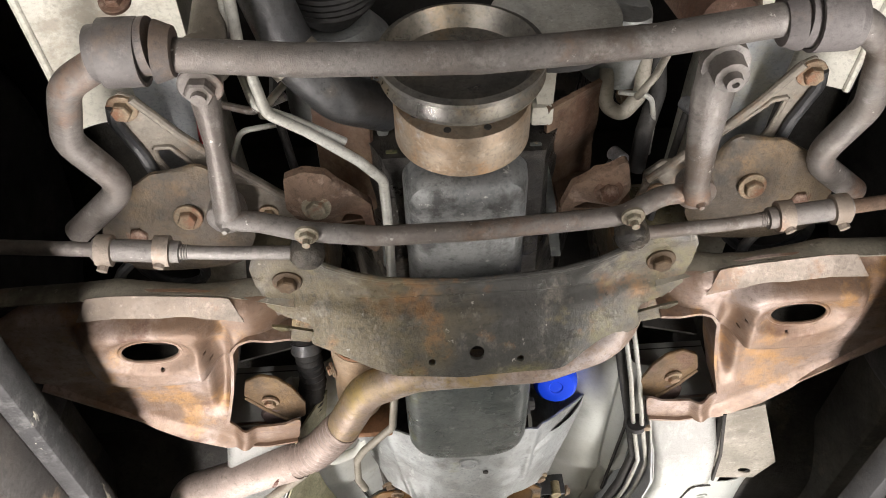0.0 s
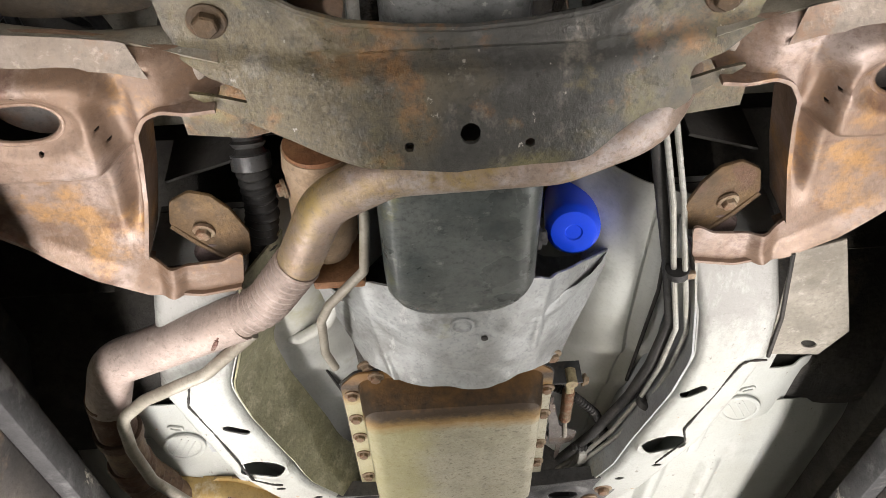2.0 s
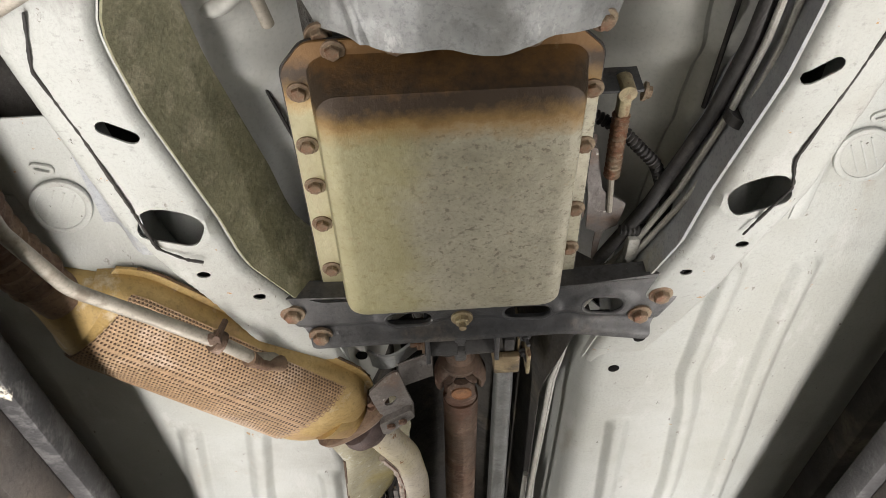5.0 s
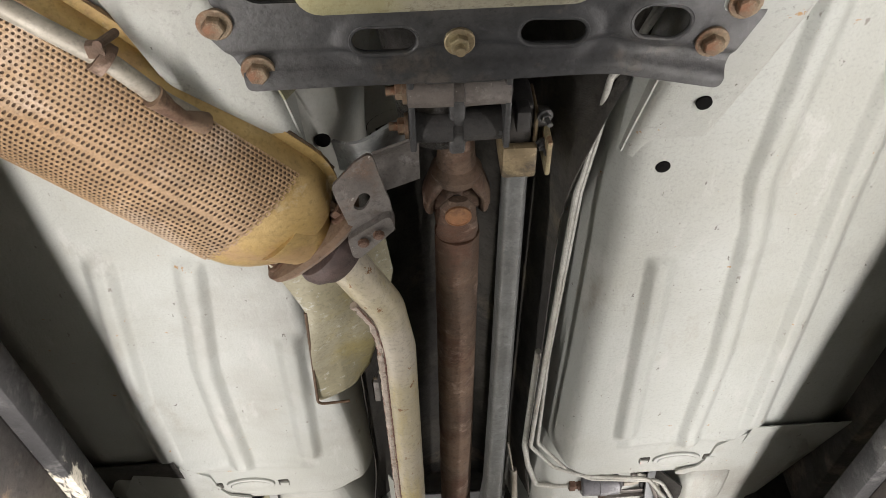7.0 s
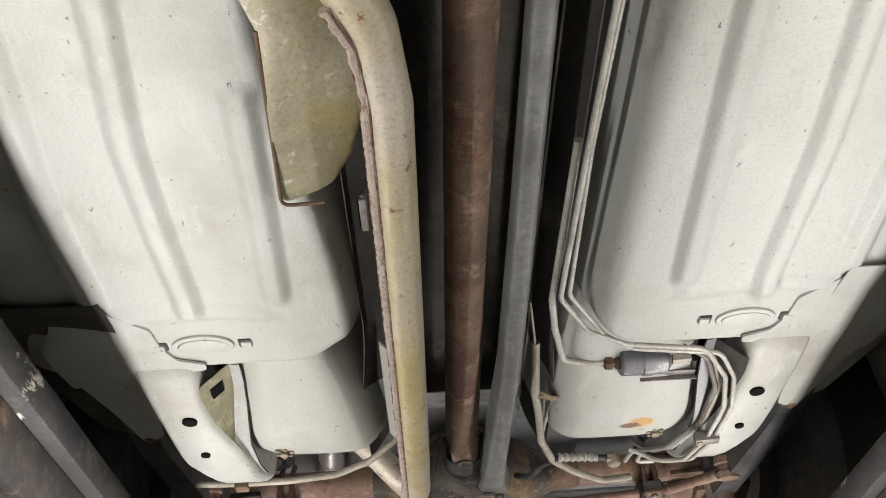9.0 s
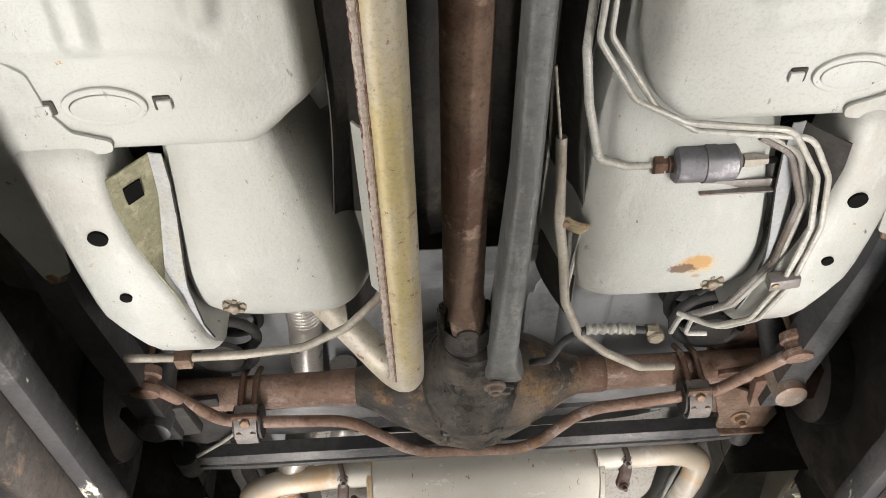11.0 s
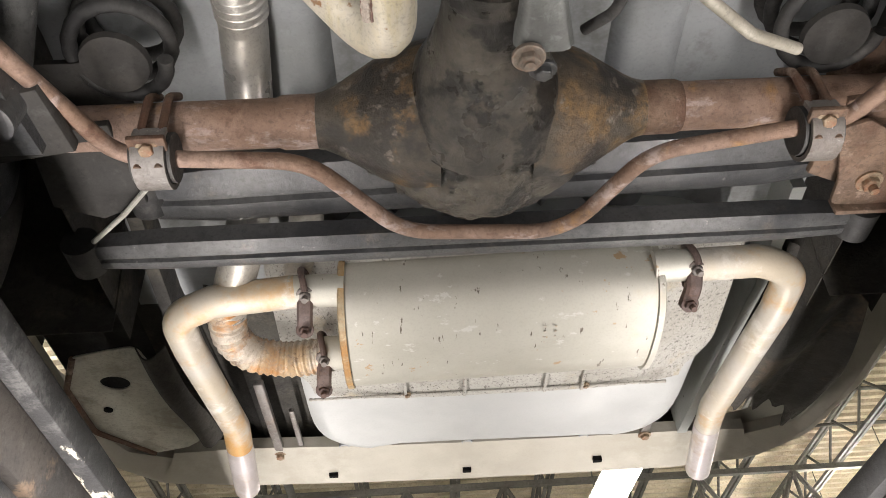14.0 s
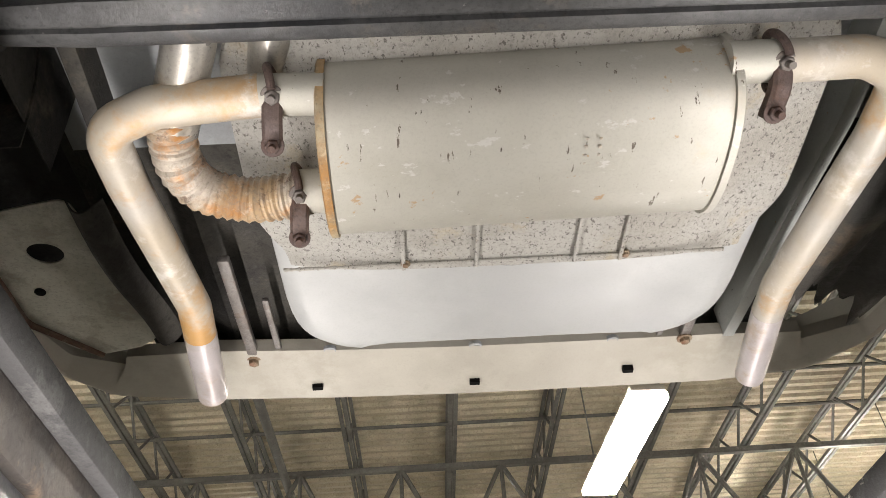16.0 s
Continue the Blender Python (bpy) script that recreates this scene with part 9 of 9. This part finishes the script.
hose("parking_brake_cable", "tan sheathed parking brake cable above the axle", [(0.100, 2.90, 1.825), (0.105, 3.02, 1.80), (0.116, 3.09, 1.80), (0.128, 3.19, 1.80), (0.157, 3.273, 1.80), (0.204, 3.327, 1.80), (0.264, 3.374, 1.80), (0.33, 3.41, 1.82)], 0.0068, M_LINE, "cable", 0.04)
hose("parking_brake_wire", "thin bare steel parking brake wire", [(0.085, 2.80, 1.83), (0.105, 2.95, 1.818)], 0.002, M_LINE, "cable")


def cable_bracket():
    t = thing("cable_bracket", "curled yellowish sheet bracket holding the brake cable", "bracket", (0.115, 3.03, 1.80))
    part("tab", sheet(lambda u, v: (0.108 + 0.045 * u, 3.015 + 0.03 * v + 0.02 * u * u, 1.806 - 0.01 * math.sin(3 * u) + 0.012 * v), 0, 1, 10, 0, 1, 6, 0.003), M_BOLT_PLATED, t)
    part("stay", tube([(0.14, 3.05, 1.81), (0.135, 3.11, 1.815), (0.13, 3.17, 1.81)], 0.004, 0.03, 8), M_LINE_PALE, t)
    bolt(t, (0.112, 3.022, 1.80), (0, 0, -1), 0.006, M_BOLT)
    return t


cable_bracket()
hose("brake_flex_hose", "black rubber brake hose with a spring guard", [(0.095, 3.375, 1.82), (0.117, 3.342, 1.80), (0.136, 3.290, 1.80), (0.166, 3.262, 1.80), (0.222, 3.266, 1.80), (0.262, 3.274, 1.80)], 0.006, M_BLACK, "hose", 0.03)
hose("spring_guard", "pale coiled guard over the brake hose", [(0.166, 3.262, 1.80), (0.222, 3.266, 1.80), (0.240, 3.269, 1.80)], 0.0078, M_LINE_PALE, "spring", 0.01, (0.0016, 0.012), 12)
fit_ = thing("brake_junction", "plated brake hose junction with a wire clip", "fitting", (0.28, 3.26, 1.79))
part("junction", join(cyl((0.258, 3.272, 1.80), (0.276, 3.277, 1.80), 0.009, seg=6), cyl((0.274, 3.283, 1.788), (0.274, 3.283, 1.812), 0.013, seg=12, bevel=0.003)), M_ANCHOR, fit_)
part("wire_clip", tube([(0.29, 3.26, 1.785), (0.297, 3.22, 1.785), (0.315, 3.225, 1.785), (0.312, 3.265, 1.785), (0.345, 3.268, 1.785)], 0.004, 0.01, 8), M_LINE_PALE, fit_)


# ---- small fittings on the body ----
for s, x, y in ((-1, -0.324, 3.124), (1, 0.321, 3.134)):
    z = bulge_z(s, abs(x), y)
    t = thing("seat_belt_nut", "plated anchor nut with tabs in the rear floor", "nut", (x, y, z), "floor anchor nuts")
    part("washer", turned((x, y, z), (0, 0, -1), [(-0.004, 0.0165), (0.0016, 0.0165), (0.0024, 0.013)], 24), M_ANCHOR, t)
    bolt(t, (x, y, z - 0.001), (0, 0, -1), 0.0085, M_ANCHOR, False)
    for k in range(6):
        a = 2 * math.pi * k / 6 + x
        part("tab", moved(box(0.009, 0.0155, -0.003, 0.003, -0.0045, 0.002, 0.001), Matrix.Translation((x, y, z - 0.001)) @ pose(0, 0, 0, 0, 0, math.degrees(a))), M_ANCHOR, t)
for s, x, y in ((-1, -0.384, 2.779), (1, 0.384, 2.781)):
    t = thing("floor_drain_plug", "oval pale plug with a ribbed face in the floor panel", "plug", (x, y, 1.775), "floor plugs")
    part("rim", plate(round_loop(0, 0, 0.041, 0.0225, 30), [round_loop(0, 0, 0.0372, 0.0190, 26)], 0.006, pose(x, y, 1.7655), 0.0022), M_PAINT, t)
    # dark oval plate paints the shadow of the recess round the plug
    part("groove_shade", plate(round_loop(0, 0, 0.038, 0.0195, 26), [], 0.002, pose(x, y, 1.7682), 0.0005), M_SHADED_COAT, t)
    part("plug", plate(round_loop(0.001, 0.001, 0.0335, 0.0155, 26), [], 0.0045, pose(x, y, 1.7650), 0.002), M_PAINT, t)
    for k in (-1, 1):
        # dark block under each clip paints the shade of its slot
        part("clip_slot_shade", box(x + k * 0.058 - 0.009, x + k * 0.058 + 0.009, y - 0.010, y + 0.008, 1.7675, 1.777, 0.002), M_SHADED_COAT, t)
        part("clip", box(x + k * 0.0605 - 0.0075, x + k * 0.0605 + 0.0075, y - 0.0065, y + 0.006, 1.7645, 1.7700, 0.0015), M_PAINT, t)
for x, y in ((0.220, 2.040), (0.239, 1.935), (-0.160, 1.99)):
    # black disc on the floor in place of a shaded opening
    part("hole", plate(round_loop(0, 0, 0.008), [], 0.004, pose(x, y, floor_z(1, abs(x), y) - 0.0035 if y > 2.0 else 1.7515 if x > 0 else 1.785), 0.0005), M_HOLE, body)


def thin_line(name, label, category, pts, r, material):
    t = thing(name, label, category, pts[0])
    part("line", tube(pts, r, 0.02, 10), material, t)
    return t


thin_line("battery_cable", "thin bright red battery cable beside the frame rail", "cable", [(-0.320, 0.60, 1.955), (-0.334, 0.652, 1.935), (-0.340, 0.715, 1.93), (-0.35, 0.76, 1.96)], 0.0055, M_RED_WIRE)
thin_line("vent_pipe", "thin pale steel pipe bent like a hook", "pipe", [(0.196, 0.676, 1.935), (0.238, 0.680, 1.93), (0.247, 0.72, 1.93), (0.252, 0.785, 1.935)], 0.0035, M_LINE_PALE)
thin_line("vent_pipe", "thin pale steel pipe curling beside the engine mount", "pipe", [(-0.245, 0.70, 1.935), (-0.290, 0.703, 1.93), (-0.310, 0.748, 1.93), (-0.303, 0.80, 1.94)], 0.0038, M_LINE_PALE)
thin_line("fuel_hose", "short grey hose between rail and engine", "hose", [(-0.318, 0.668, 1.945), (-0.27, 0.672, 1.93), (-0.225, 0.655, 1.935)], 0.0055, M_STEEL)
